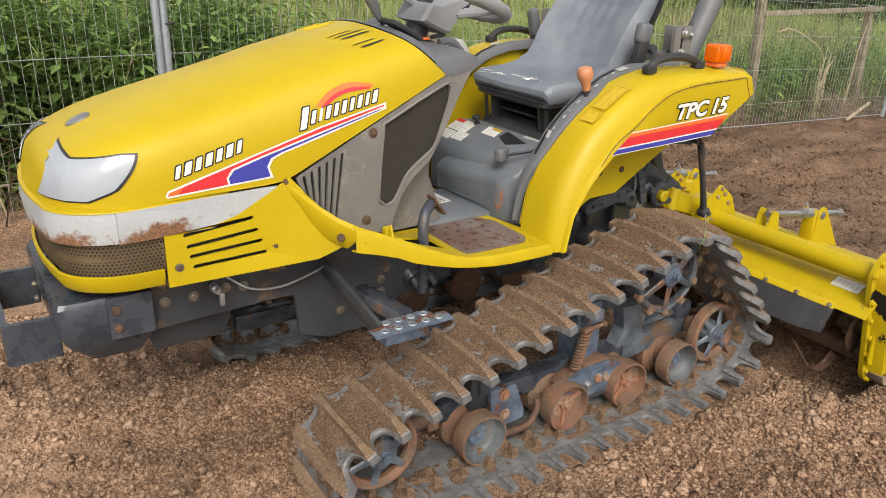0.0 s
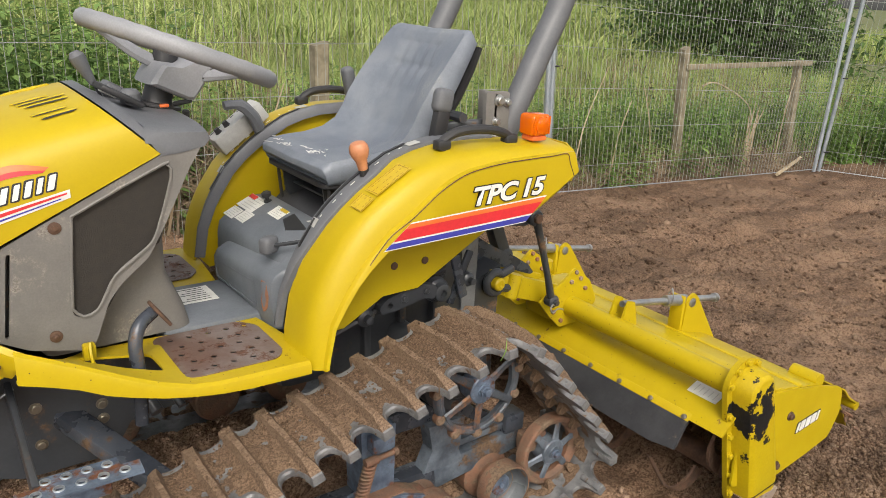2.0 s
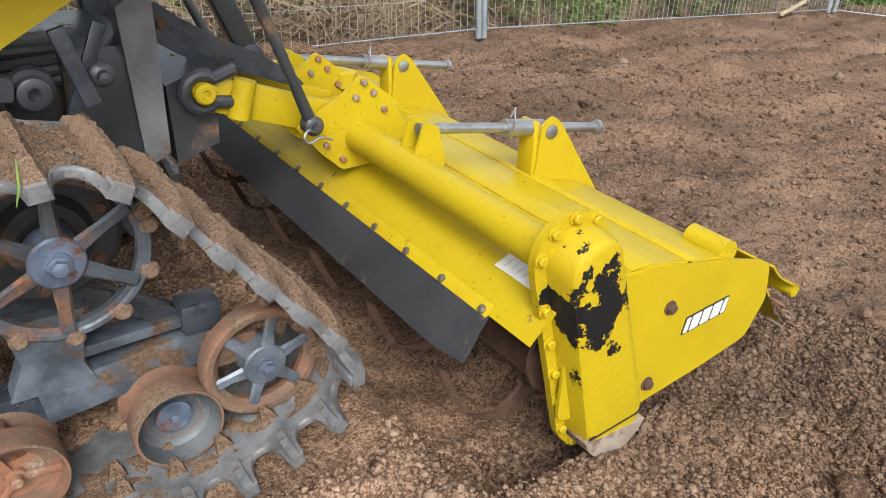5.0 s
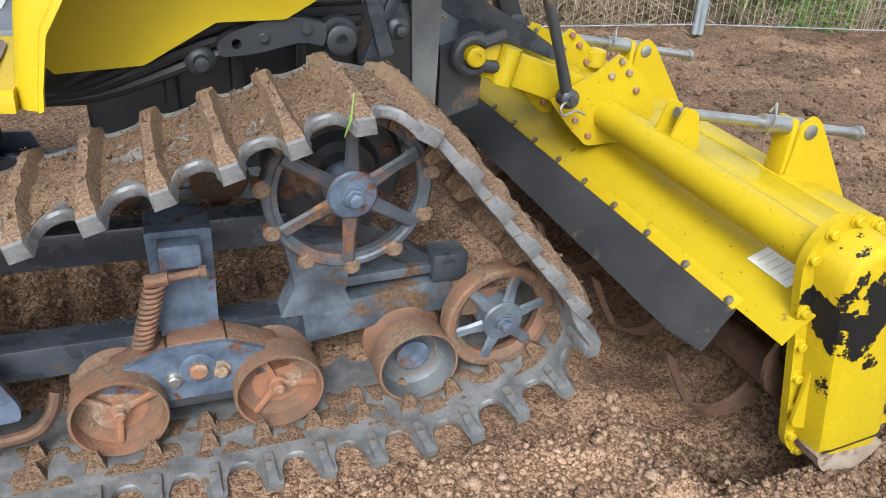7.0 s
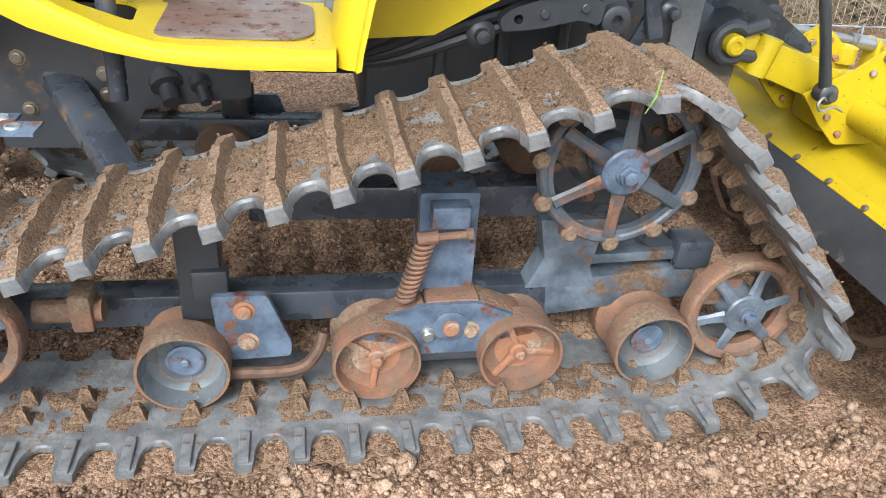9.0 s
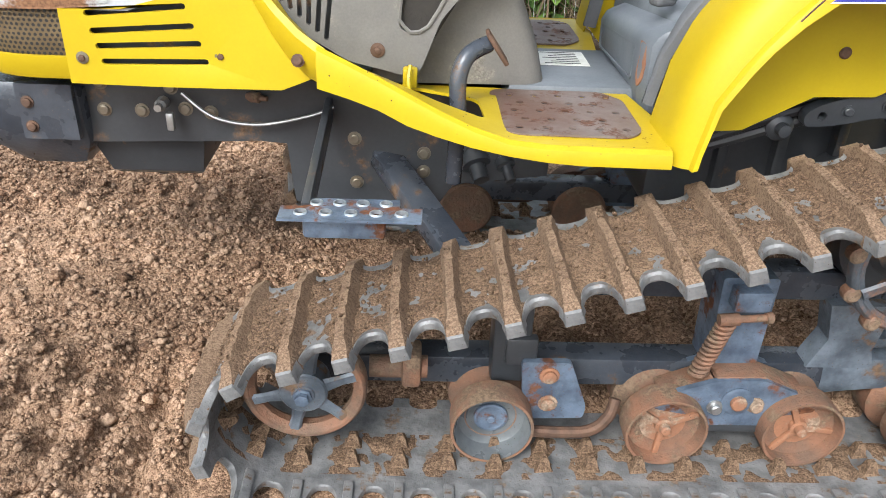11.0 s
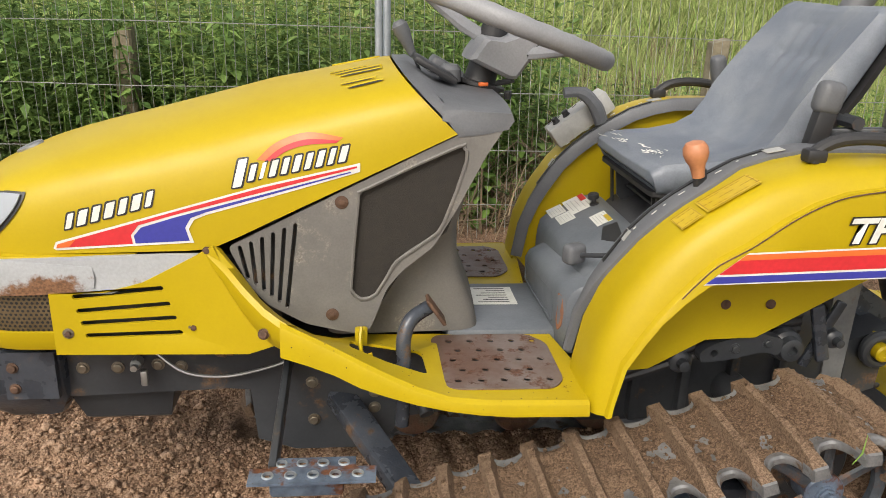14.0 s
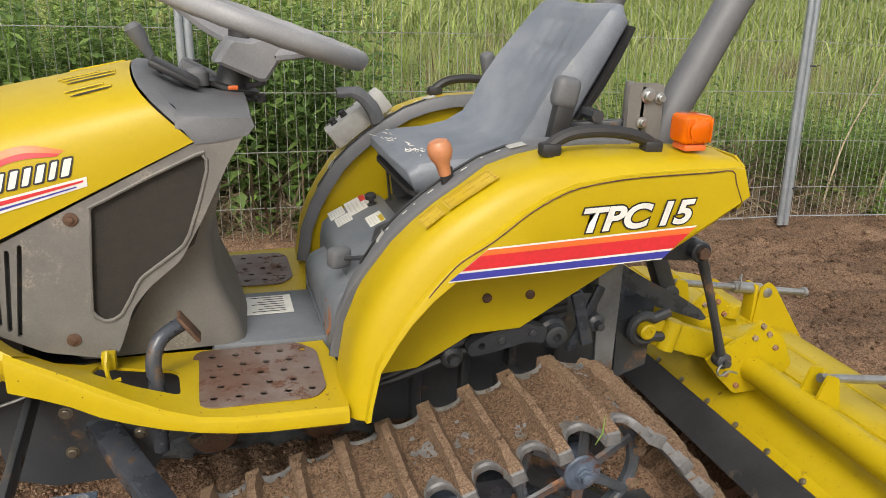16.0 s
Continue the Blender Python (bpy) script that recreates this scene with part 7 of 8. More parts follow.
    # loose crumbs on the upper run
    places = []
    for _ in range(9000 if sd < 0 else 1500):
        k = rnd.randrange(STEPS)
        p, t, n = track_frame(k)
        if n.y < 0.45:
            continue
        y = rnd.uniform(-0.10, 0.085)
        if y > belt_edge(k)[0] - 0.012:
            continue
        r = 0.0009 + 0.0040 * rnd.random() ** 5
        d = min((k - PHASE) % PER, (PHASE - k) % PER)
        v = Vector((p.x, y + sd, p.y))
        lift = 0.013 + (0.024 if d < 3 else 0.003 + 0.005 * noise.noise(v * 9 + Vector((0, 0, 4))) + 0.0035 * noise.noise(v * 27) + 0.005 * math.exp(-(d / PER / 0.16) ** 2))
        q = p + n * lift
        places.append((rnd.randrange(4), pose(q.x, sd * (yc + y), q.y, rnd.uniform(0, 360), rnd.uniform(0, 360), 0) @ Matrix.Diagonal((r, r, r, 1))))
    scatter("loose_soil", [lump(1, k) for k in range(4)], places, MUD, "soil crumbs", "", belt)
    return belt


def spoked_wheel(name, c, sd, r_out, r_in, depth, hub, spokes, rim_mat, spoke_mat, twist=0.0, teeth=0, tooth_r=0.0128):
    cx, cy, cz = c
    bm = B()
    d = depth / 2
    prof = [(-d, r_in), (-d, r_out - 0.004), (-d + 0.004, r_out), (d - 0.006, r_out), (d - 0.002, r_out - 0.002), (d, r_out - 0.005), (d - 0.001, r_in + 0.003), (d - 0.004, r_in), (0.006, r_in - 0.007), (-0.006, r_in - 0.007), (-d, r_in)]
    lathe(bm, c, (0, sd, 0), prof, 44, False)
    wheel_ob = part(name, bm, rim_mat, tractor)
    if teeth:
        tb = B()
        lathe(tb, (0, 0, 0), (0, 1, 0), [(-0.013, 0), (-0.013, tooth_r * 0.7), (-0.009, tooth_r), (0.006, tooth_r), (0.010, tooth_r * 0.8), (0.011, 0)], 12)
        tm = finish(tb)
        tm.materials.append(RUSTY)
        for k in range(teeth):
            a = 2 * math.pi * (k + 0.3) / teeth
            ob = new("tooth", tm)
            ob.parent = wheel_ob
            ob.matrix_basis = pose(cx + (r_out - 0.001) * math.cos(a), cy, cz + (r_out - 0.001) * math.sin(a))
    for k in range(spokes):
        a = 2 * math.pi * k / spokes + twist
        u = Vector((math.cos(a), 0, math.sin(a)))
        s = Vector((-u.z, 0, u.x))
        bm = B()
        rows = []
        for r, w, h in ((hub * 0.7, 0.013, 0.010), (hub, 0.0115, 0.010), ((hub + r_in) / 2, 0.009, 0.008), (r_in, 0.010, 0.008)):
            p = Vector(c) + u * r + Vector((0, sd * 0.004 * (1 - (r - hub) / r_in), 0))
            rows.append([p + s * w + Vector((0, -h, 0)), p + s * w * 0.6 + Vector((0, sd * h * 1.5, 0)), p - s * w * 0.6 + Vector((0, sd * h * 1.5, 0)), p - s * w + Vector((0, -h, 0))])
        loft(bm, rows, True)
        part("spoke", bm, spoke_mat, wheel_ob)
    bm = B()
    lathe(bm, c, (0, sd, 0), [(-0.02, hub), (0.020, hub), (0.023, hub - 0.003), (0.024, hub * 0.5), (0.027, hub * 0.46)], 26)
    part("hub", bm, BLUE_STEEL if teeth else spoke_mat, wheel_ob)
    bm = B()
    lathe(bm, Vector(c) + Vector((0, sd * 0.0265, 0)), (0, sd, 0), [(0, hub * 0.40), (0.005, hub * 0.42), (0.006, hub * 0.3), (0.014, hub * 0.3), (0.016, hub * 0.18)], 6)
    part("nut", bm, BLUE_STEEL, wheel_ob)
    return wheel_ob


def roller(x, sd, ribbed):
    z, r = 0.062, 0.066
    c = (x, sd * 0.460, z)
    bm = B()
    out = [(-0.118, 0.022), (-0.118, r - 0.006), (-0.112, r), (-0.066, r), (-0.060, r - 0.006), (-0.052, 0.036), (-0.03, 0.034), (-0.024, r - 0.008), (-0.018, r - 0.001), (0.022, r), (0.027, r - 0.001), (0.027, r - 0.005), (0.006 if ribbed else -0.004, r - 0.009), (0.0 if ribbed else -0.012, r * 0.45), (0.0 if ribbed else -0.012, 0.0)]
    lathe(bm, c, (0, sd, 0), out, 36)
    rol = part("track_roller", bm, RUSTY, tractor, "rusty muddy track roller")
    bm = B()
    if ribbed:
        lathe(bm, c, (0, sd, 0), [(0.001, r - 0.009), (0.002, 0.02), (0.002, 0.0)], 30)
        for k in range(3):
            a = 2 * math.pi * k / 3 + 0.6 + x * 7
            u = Vector((math.cos(a), 0, math.sin(a)))
            bar(bm, Vector(c) + u * 0.012 + Vector((0, sd * 0.006, 0)), Vector(c) + u * (r - 0.008) + Vector((0, sd * 0.006, 0)), 0.010, 0.008, 0.002, (0, 1, 0))
        lathe(bm, c, (0, sd, 0), [(0.0, 0.015), (0.010, 0.014), (0.011, 0.009), (0.022, 0.0085), (0.024, 0.006)], 14)
        part("disc", bm, RUSTY_RED, rol, "bare red-rusted disc with three ribs")
    else:
        lathe(bm, c, (0, sd, 0), [(0.0265, r - 0.0055), (0.010, r - 0.0075), (-0.002, r * 0.80), (-0.009, r * 0.62), (-0.011, 0.001)], 36, False)
        part("dish", bm, DISH, rol, "smooth dark dished face")
        bm = B()
        lathe(bm, c, (0, sd, 0), [(-0.012, 0.027), (-0.004, 0.027), (-0.003, 0.023), (-0.005, 0.018), (-0.004, 0.0)], 26)
        bolt(bm, Vector(c) + Vector((0, sd * -0.004, 0)), (0, sd, 0), 0.006, 0.006, False)
        part("hub_cap", bm, BLUE_STEEL, rol)
    return rol


def undercarriage(sd):
    Y = lambda y: sd * y
    # long beams
    bm = B()
    bar(bm, (-0.93, Y(0.375), 0.112), (0.02, Y(0.375), 0.112), 0.05, 0.052, 0.004)
    part("lower_beam", bm, NAVY, tractor)
    bm = B()
    bar(bm, (-0.05, Y(0.375), 0.108), (0.21, Y(0.375), 0.138), 0.052, 0.062, 0.004)
    bar(bm, (0.0, Y(0.375), 0.178), (0.20, Y(0.375), 0.185), 0.045, 0.018, 0.003)
    part("rear_beam", bm, BLUE_FRAME, tractor, "dusty blue-grey steel beam")
    bm = B()
    bar(bm, (-0.50, Y(0.36), 0.275), (0.06, Y(0.36), 0.275), 0.045, 0.052, 0.004)
    part("upper_beam", bm, NAVY, tractor)
    bm = B()
    plate(bm, rounded([(-0.262, 0.310), (-0.176, 0.310), (-0.176, 0.15), (-0.195, 0.135), (-0.255, 0.135)], 0.006), [], lambda u, v, d: (u, Y(0.420 - d), v), 0.07)
    box(bm, (-0.22, Y(0.432), 0.283), (0.055, 0.03, 0.035), 0.004)
    part("bracket", bm, BLUE_STEEL, tractor)
    bm = B()
    plate(bm, [(-0.075, 0.255), (0.028, 0.255), (0.015, 0.17), (0.028, 0.135), (-0.085, 0.135), (-0.062, 0.19)], [], lambda u, v, d: (u, Y(0.405 - d), v), 0.04)
    part("bracket", bm, BLUE_FRAME, tractor)
    bm = B()
    bar(bm, (0.02, Y(0.37), 0.27), (0.17, Y(0.37), 0.175), 0.03, 0.03, 0.003)
    box(bm, (0.185, Y(0.385), 0.188), (0.06, 0.05, 0.05), 0.005)
    part("brace", bm, NAVY, tractor)
    bm = B()
    box(bm, (0.215, Y(0.44), 0.15), (0.07, 0.04, 0.05), 0.008)
    lathe(bm, (0.20, Y(0.46), 0.155), (0, sd, 0), [(0, 0.012), (0.006, 0.012), (0.008, 0.008)], 14)
    part("axle_block", bm, RUSTY, tractor)
    # return spring
    bm = B()
    hel = [(-0.282 + 0.012 * math.cos(q) + 0.00035 * q, Y(0.448) + 0.012 * math.sin(q), 0.150 + 0.00128 * q) for q in [k * 0.45 for k in range(172)]]
    tube(bm, hel, 0.0034, 6)
    spring = part("return_spring", bm, RUSTY, tractor, "rusty coil spring")
    bm = B()
    lathe(bm, (-0.268, Y(0.448), 0.253), (1, 0, 0.08), [(0, 0.010), (0.03, 0.010), (0.031, 0.006), (0.07, 0.006), (0.071, 0.009), (0.08, 0.009)], 12)
    part("spring_eye", bm, RUSTY, spring)
    # rollers and the rocking bogie
    for x, ribbed in ((-0.597, False), (-0.322, True), (-0.103, True), (0.113, False)):
        roller(x, sd, ribbed)
    bm = B()
    for y in (0.462, 0.398):
        plate(bm, rounded([(-0.345, 0.092), (-0.34, 0.115), (-0.25, 0.148), (-0.175, 0.150), (-0.085, 0.112), (-0.080, 0.090), (-0.15, 0.078), (-0.16, 0.060), (-0.265, 0.060), (-0.275, 0.078)], 0.010), [], lambda u, v, d: (u, Y(y - d), v), 0.010)
    bogie = part("bogie_arm", bm, BLUE_STEEL, tractor, "worn blue rocking arm with muddy top")
    bm = B()
    bar(bm, (-0.33, Y(0.43), 0.105), (-0.25, Y(0.43), 0.140), 0.05, 0.012, 0.004)
    bar(bm, (-0.25, Y(0.43), 0.145), (-0.17, Y(0.43), 0.147), 0.05, 0.012, 0.004)
    bar(bm, (-0.17, Y(0.43), 0.142), (-0.10, Y(0.43), 0.113), 0.05, 0.012, 0.004)
    part("web", bm, RUSTY, bogie)
    for x, z, r, mt in ((-0.212, 0.110, 0.013, RUSTY_RED), (-0.182, 0.103, 0.010, RUSTY_RED), (-0.246, 0.098, 0.009, STEEL)):
        bm = B()
        bolt(bm, (x, Y(0.462), z), (0, sd, 0), r, 0.012)
        part("bolt", bm, mt, bogie)
    bm = B()
    lathe(bm, (-0.212, Y(0.458), 0.110), (0, sd, 0), [(0, 0.026), (0.006, 0.026), (0.008, 0.022)], 24)
    part("boss", bm, BLUE_STEEL, bogie)
    bm = B()
    bar(bm, (-0.30, Y(0.445), 0.052), (-0.13, Y(0.445), 0.052), 0.03, 0.018, 0.003)
    part("tie", bm, BLACK_PAINT, bogie)
    # bracket plate with a hooked guard rod between the two front rollers
    bm = B()
    plate(bm, rounded([(-0.555, 0.165), (-0.478, 0.165), (-0.445, 0.080), (-0.447, 0.055), (-0.545, 0.052)], 0.008), [], lambda u, v, d: (u, Y(0.445 - d), v), 0.012)
    guard = part("guard_plate", bm, BLUE_STEEL, tractor, "worn blue guard plate with rusty bolts")
    for u, v in ((-0.51, 0.140), (-0.507, 0.085)):
        bm = B()
        bolt(bm, (u, Y(0.445), v), (0, sd, 0), 0.011, 0.008)
        part("bolt", bm, RUSTY_RED, guard)
    bm = B()
    tube(bm, curve([(-0.54, Y(0.46), 0.040), (-0.46, Y(0.46), 0.038), (-0.425, Y(0.455), 0.045), (-0.405, Y(0.45), 0.070), (-0.398, Y(0.44), 0.092)], 5), 0.0095, 10)
    part("guard_rod", bm, RUST_BOLT, guard)
    bm = B()
    box(bm, (-0.57, Y(0.40), 0.20), (0.06, 0.05, 0.18), 0.006)
    box(bm, (-0.555, Y(0.425), 0.175), (0.05, 0.02, 0.05), 0.005)
    part("post_bracket", bm, BLACK_PAINT, tractor)
    bm = B()
    box(bm, (-0.725, Y(0.43), 0.148), (0.03, 0.05, 0.06), 0.006)
    tube(bm, [(-0.79, Y(0.43), 0.142), (-0.70, Y(0.43), 0.142)], 0.018, 12)
    part("tensioner", bm, RUSTY, tractor)
    spoked_wheel("drive_sprocket", (0.0, Y(0.475), 0.375), sd, 0.116, 0.103, 0.022, 0.034, 6, SPROCKET_STEEL, SPROCKET_STEEL, 0.5, 11)
    # final-drive casting behind the sprocket, with its ring of bolts
    bm = B()
    lathe(bm, (0.0, Y(0.405), 0.375), (0, sd, 0), [(-0.06, 0.098), (0.0, 0.096), (0.008, 0.088), (0.010, 0.060), (0.024, 0.050), (0.028, 0.0)], 40)
    drive = part("final_drive", bm, BLACK_PAINT, tractor, "oily black final-drive casting")
    for k in range(6):
        a = 1.05 * k + 0.35
        bm = B()
        bolt(bm, (0.075 * math.cos(a), Y(0.413), 0.375 + 0.075 * math.sin(a)), (0, sd, 0), 0.008, 0.008)
        part("bolt", bm, RUST_BOLT, drive)
    spoked_wheel("rear_idler", (0.248, Y(0.468), 0.128), sd, 0.093, 0.076, 0.034, 0.034, 6, RUSTY, BLUE_FRAME, 0.25)
    spoked_wheel("front_idler", (-0.884, Y(0.475), 0.140), sd, 0.093, 0.080, 0.034, 0.036, 6, RUSTY, BLUE_FRAME, 0.3)
    bm = B()
    tube(bm, [(0, Y(0.44), 0.375), (0, Y(0.15), 0.375)], 0.035, 16)
    part("axle", bm, BLACK_PAINT, tractor)


for sd in (-1, 1):
    made = set(tractor.children)
    build_track(sd)
    undercarriage(sd)
    if sd > 0:
        inward(made)

# ---- chassis, engine and gearbox ----
bm = B()
for sd in (-1, 1):
    plate(bm, [(-1.26, 0.398), (-0.98, 0.408), (-0.94, 0.405), (-0.93, 0.30), (-0.86, 0.275), (-0.70, 0.275), (-0.66, 0.34), (-0.50, 0.36), (-0.50, 0.49), (-0.86, 0.505), (-0.95, 0.525), (-1.26, 0.52)], [], lambda u, v, d: (u, sd * (0.178 - d), v), 0.012)
chassis = part("chassis_plate", bm, BLACK_PAINT, tractor, "black bolted chassis side plate")
for u, v in ((-0.825, 0.339), (-0.828, 0.418), (-0.712, 0.395), (-0.712, 0.362), (-1.23, 0.455), (-1.17, 0.455), (-1.10, 0.46), (-1.06, 0.455), (-1.23, 0.50), (-1.12, 0.495)):
    bm = B()
    bolt(bm, (u, -0.178, v), (0, -1, 0), 0.0082, 0.007)
    part("bolt", bm, BRASSY, chassis)
bm = B()
box(bm, (-0.62, 0, 0.435), (0.75, 0.24, 0.10), 0.02)
part("clutch_housing", bm, BLACK_PAINT, tractor)
bm = B()
box(bm, (-0.05, 0, 0.42), (0.55, 0.30, 0.26), 0.03)
gearbox = part("gearbox", bm, BLACK_PAINT, tractor)
for x in (-0.2, -0.1, 0.0, 0.1):
    bm = B()
    box(bm, (x, 0, 0.43), (0.02, 0.34, 0.24), 0.006)
    part("casting_rib", bm, BLACK_PAINT, gearbox)
bm = B()
box(bm, (-1.05, 0, 0.56), (0.35, 0.34, 0.22), 0.02)
part("engine_block", bm, BLACK_PAINT, tractor)
bm = B()
rows = []
for z, a, w in ((0.322, 0.026, 0.125), (0.330, 0.018, 0.135), (0.385, 0.0, 0.150), (0.435, 0.0, 0.150)):
    rows.append([(-1.268 + a, -w, z), (-1.085 - a * 0.6, -w, z), (-1.085 - a * 0.6, w, z), (-1.268 + a, w, z)])
loft(bm, rows, True)
lathe(bm, (-1.18, -0.09, 0.324), (0, 0, -1), [(0, 0.014), (0.008, 0.014), (0.009, 0.009), (0.018, 0.009)], 6)
part("oil_pan", bm, BLACK_PAINT, tractor)
bm = B()
tube(bm, curve([(-1.10, -0.19, 0.49), (-1.05, -0.20, 0.455), (-0.98, -0.20, 0.445), (-0.90, -0.195, 0.46), (-0.86, -0.19, 0.475)], 6), 0.0030, 8)
part("wired_hose", bm, STEEL, tractor, "steel-braided hose")
bm = B()
lathe(bm, (-1.0, -0.18, 0.485), (1, -0.3, 0), [(0, 0.005), (0.008, 0.009), (0.022, 0.009), (0.024, 0.005), (0.036, 0.004)], 12)
part("hose_fitting", bm, RUSTY, tractor)
bm = B()
lathe(bm, (-1.13, -0.19, 0.475), (0, -1, 0), [(0, 0.010), (0.02, 0.010), (0.024, 0.006), (0.034, 0.006)], 10)
box(bm, (-1.118, -0.205, 0.448), (0.012, 0.012, 0.03), 0.003)
part("drain_tap", bm, STEEL, tractor)
for x, r in ((-0.635, 0.020), (-0.585, 0.013)):
    bm = B()
    lathe(bm, (x, -0.15, 0.405), (0.25, -0.7, -0.55), [(0, r), (0.03, r), (0.032, r * 1.25), (0.045, r * 1.25), (0.047, r * 0.7), (0.075, r * 0.7)], 14)
    part("hose_joint", bm, BLACK_PAINT, tractor)
# rounded hydraulic lines behind the sprocket
for k in range(4):
    bm = B()
    tube(bm, curve([(-0.45 + 0.03 * k, -0.2, 0.43), (-0.3, -0.24 - 0.01 * k, 0.44 + 0.015 * k), (-0.12, -0.25, 0.50 + 0.02 * k), (0.08, -0.22, 0.52 + 0.015 * k)], 5), 0.009, 8)
    part("hose", bm, BLACK_PLASTIC, tractor)
bm = B()
plate(bm, rounded([(-0.135, 0.500), (-0.085, 0.505), (-0.02, 0.520), (0.012, 0.512), (0.016, 0.545), (-0.03, 0.556), (-0.08, 0.548), (-0.12, 0.535), (-0.14, 0.520)], 0.010), [ring(-0.112, 0.519, 0.007, 12)], lambda u, v, d: (u, -0.285 + d, v), 0.022, 0.004)
brake = part("brake_arm", bm, BLACK_PAINT, tractor, "oily black cast lever arm")
for u, v in ((-0.075, 0.528), (-0.015, 0.538)):
    bm = B()
    bolt(bm, (u, -0.285, v), (0, -1, 0), 0.007, 0.007)
    part("bolt", bm, BLACK_PAINT, brake)
bm = B()
lathe(bm, (0.038, -0.245, 0.519), (0, -1, 0), [(0, 0.032), (0.016, 0.030), (0.022, 0.024), (0.036, 0.022), (0.038, 0.018), (0.038, 0.009), (0.026, 0.008), (0.026, 0)], 24)
part("axle_boss", bm, BLACK_PAINT, tractor, "round black casting boss with a hole")
bm = B()
bar(bm, (0.080, -0.262, 0.60), (0.112, -0.262, 0.490), 0.012, 0.024, 0.003)
bar(bm, (0.140, -0.245, 0.60), (0.085, -0.245, 0.470), 0.010, 0.020, 0.003)
part("cross_strut", bm, NAVY, tractor)
for u, v, r in ((-0.16, 0.490, 0.022), (0.13, 0.53, 0.018), (-0.20, 0.525, 0.016)):
    bm = B()
    lathe(bm, (u, -0.23, v), (0, -1, 0), [(0, r), (0.03, r), (0.034, r * 0.8), (0.036, r * 0.5), (0.05, r * 0.45), (0.052, 0)], 18)
    part("plug", bm, BLACK_PAINT, tractor)

# front carrier and tow loop
bm = B()
rows = []
for z, xa, xb, w in ((0.348, -1.372, -1.285, 0.15), (0.355, -1.382, -1.278, 0.165), (0.40, -1.425, -1.255, 0.190), (0.43, -1.438, -1.255, 0.200), (0.492, -1.440, -1.255, 0.205), (0.502, -1.436, -1.26, 0.20)):
    rows.append([(x, y, z) for x, y in rounded([(xa, -w), (xb, -w), (xb, w), (xa, w)], 0.02, 2)])
loft(bm, rows, True)
carrier = part("front_carrier", bm, NAVY, tractor, "dark blue-grey worn steel front carrier")
bm = B()
plate(bm, [(-1.348, 0.415), (-1.262, 0.415), (-1.262, 0.505), (-1.348, 0.505)], [], lambda u, v, d: (u, -0.2145 + d, v), 0.012)
part("plate", bm, NAVY, carrier)
for v in (0.436, 0.476):
    bm = B()
    bolt(bm, (-1.332, -0.2145, v), (0, -1, 0), 0.0070, 0.007)
    part("bolt", bm, RUST_BOLT, carrier)
bm = B()
loop = rounded([(-1.430, -0.150), (-1.530, -0.150), (-1.530, 0.150), (-1.430, 0.150), (-1.430, 0.138), (-1.518, 0.138), (-1.518, -0.138), (-1.430, -0.138)], 0.012, 3)
plate(bm, loop, [], xy(0.372), 0.088)
part("tow_loop", bm, NAVY, carrier, "scuffed blue-grey steel tow loop")
for y in (-0.10, 0.10):
    for v in (0.40, 0.435):
        bm = B()
        bolt(bm, (-1.44, y, v), (-1, 0, 0), 0.0065, 0.008)
        part("bolt", bm, BRASSY, carrier)

# step with its hangers, and the strut out to the track frame
for sd in (-1, 1):
    bm = B()
    out = [(-0.904, 0.466), (-0.875, 0.466), (-0.875, 0.441), (-0.747, 0.441), (-0.747, 0.466), (-0.716, 0.466), (-0.718, 0.504), (-0.904, 0.504)]
    holes = [ring(-0.858 + 0.031 * k, 0.456, 0.0075, 12) for k in range(4)] + [ring(-0.876 + 0.033 * k, 0.485, 0.0075, 12) for k in range(5)]
    plate(bm, out, holes, lambda u, v, d: (u, sd * v, 0.434 - d), 0.004)
    step = part("step", bm, BLUE_STEEL, tractor, "perforated bare metal step plate")
    for (u, v) in [(-0.858 + 0.031 * k, 0.456) for k in range(4)] + [(-0.876 + 0.033 * k, 0.485) for k in range(5)]:
        z = 0.434
        bm = B()
        lathe(bm, (u, sd * v, z), (0, 0, 1), [(0, 0.0095), (0.0025, 0.0085), (0.0025, 0.0070), (-0.003, 0.0070)], 12, False)
        part("hole_lip", bm, ZINC, step)
    bm = B()
    bar(bm, (-0.875, sd * 0.47, 0.411), (-0.765, sd * 0.47, 0.411), 0.03, 0.034, 0.006)
    part("stiffener", bm, BLUE_STEEL, step)
    bm = B()
    bar(bm, (-0.868, sd * 0.18, 0.470), (-0.872, sd * 0.46, 0.418), 0.012, 0.04, 0.003)
    part("hanger", bm, BLACK_PAINT, step)
    bm = B()
    bar(bm, (-0.780, sd * 0.165, 0.384), (-0.655, sd * 0.37, 0.302), 0.050, 0.030, 0.004)
    bar(bm, (-0.801, sd * 0.165, 0.394), (-0.677, sd * 0.37, 0.314), 0.005, 0.016, 0.002)
    part("strut", bm, NAVY, tractor, "glossy dark steel strut")

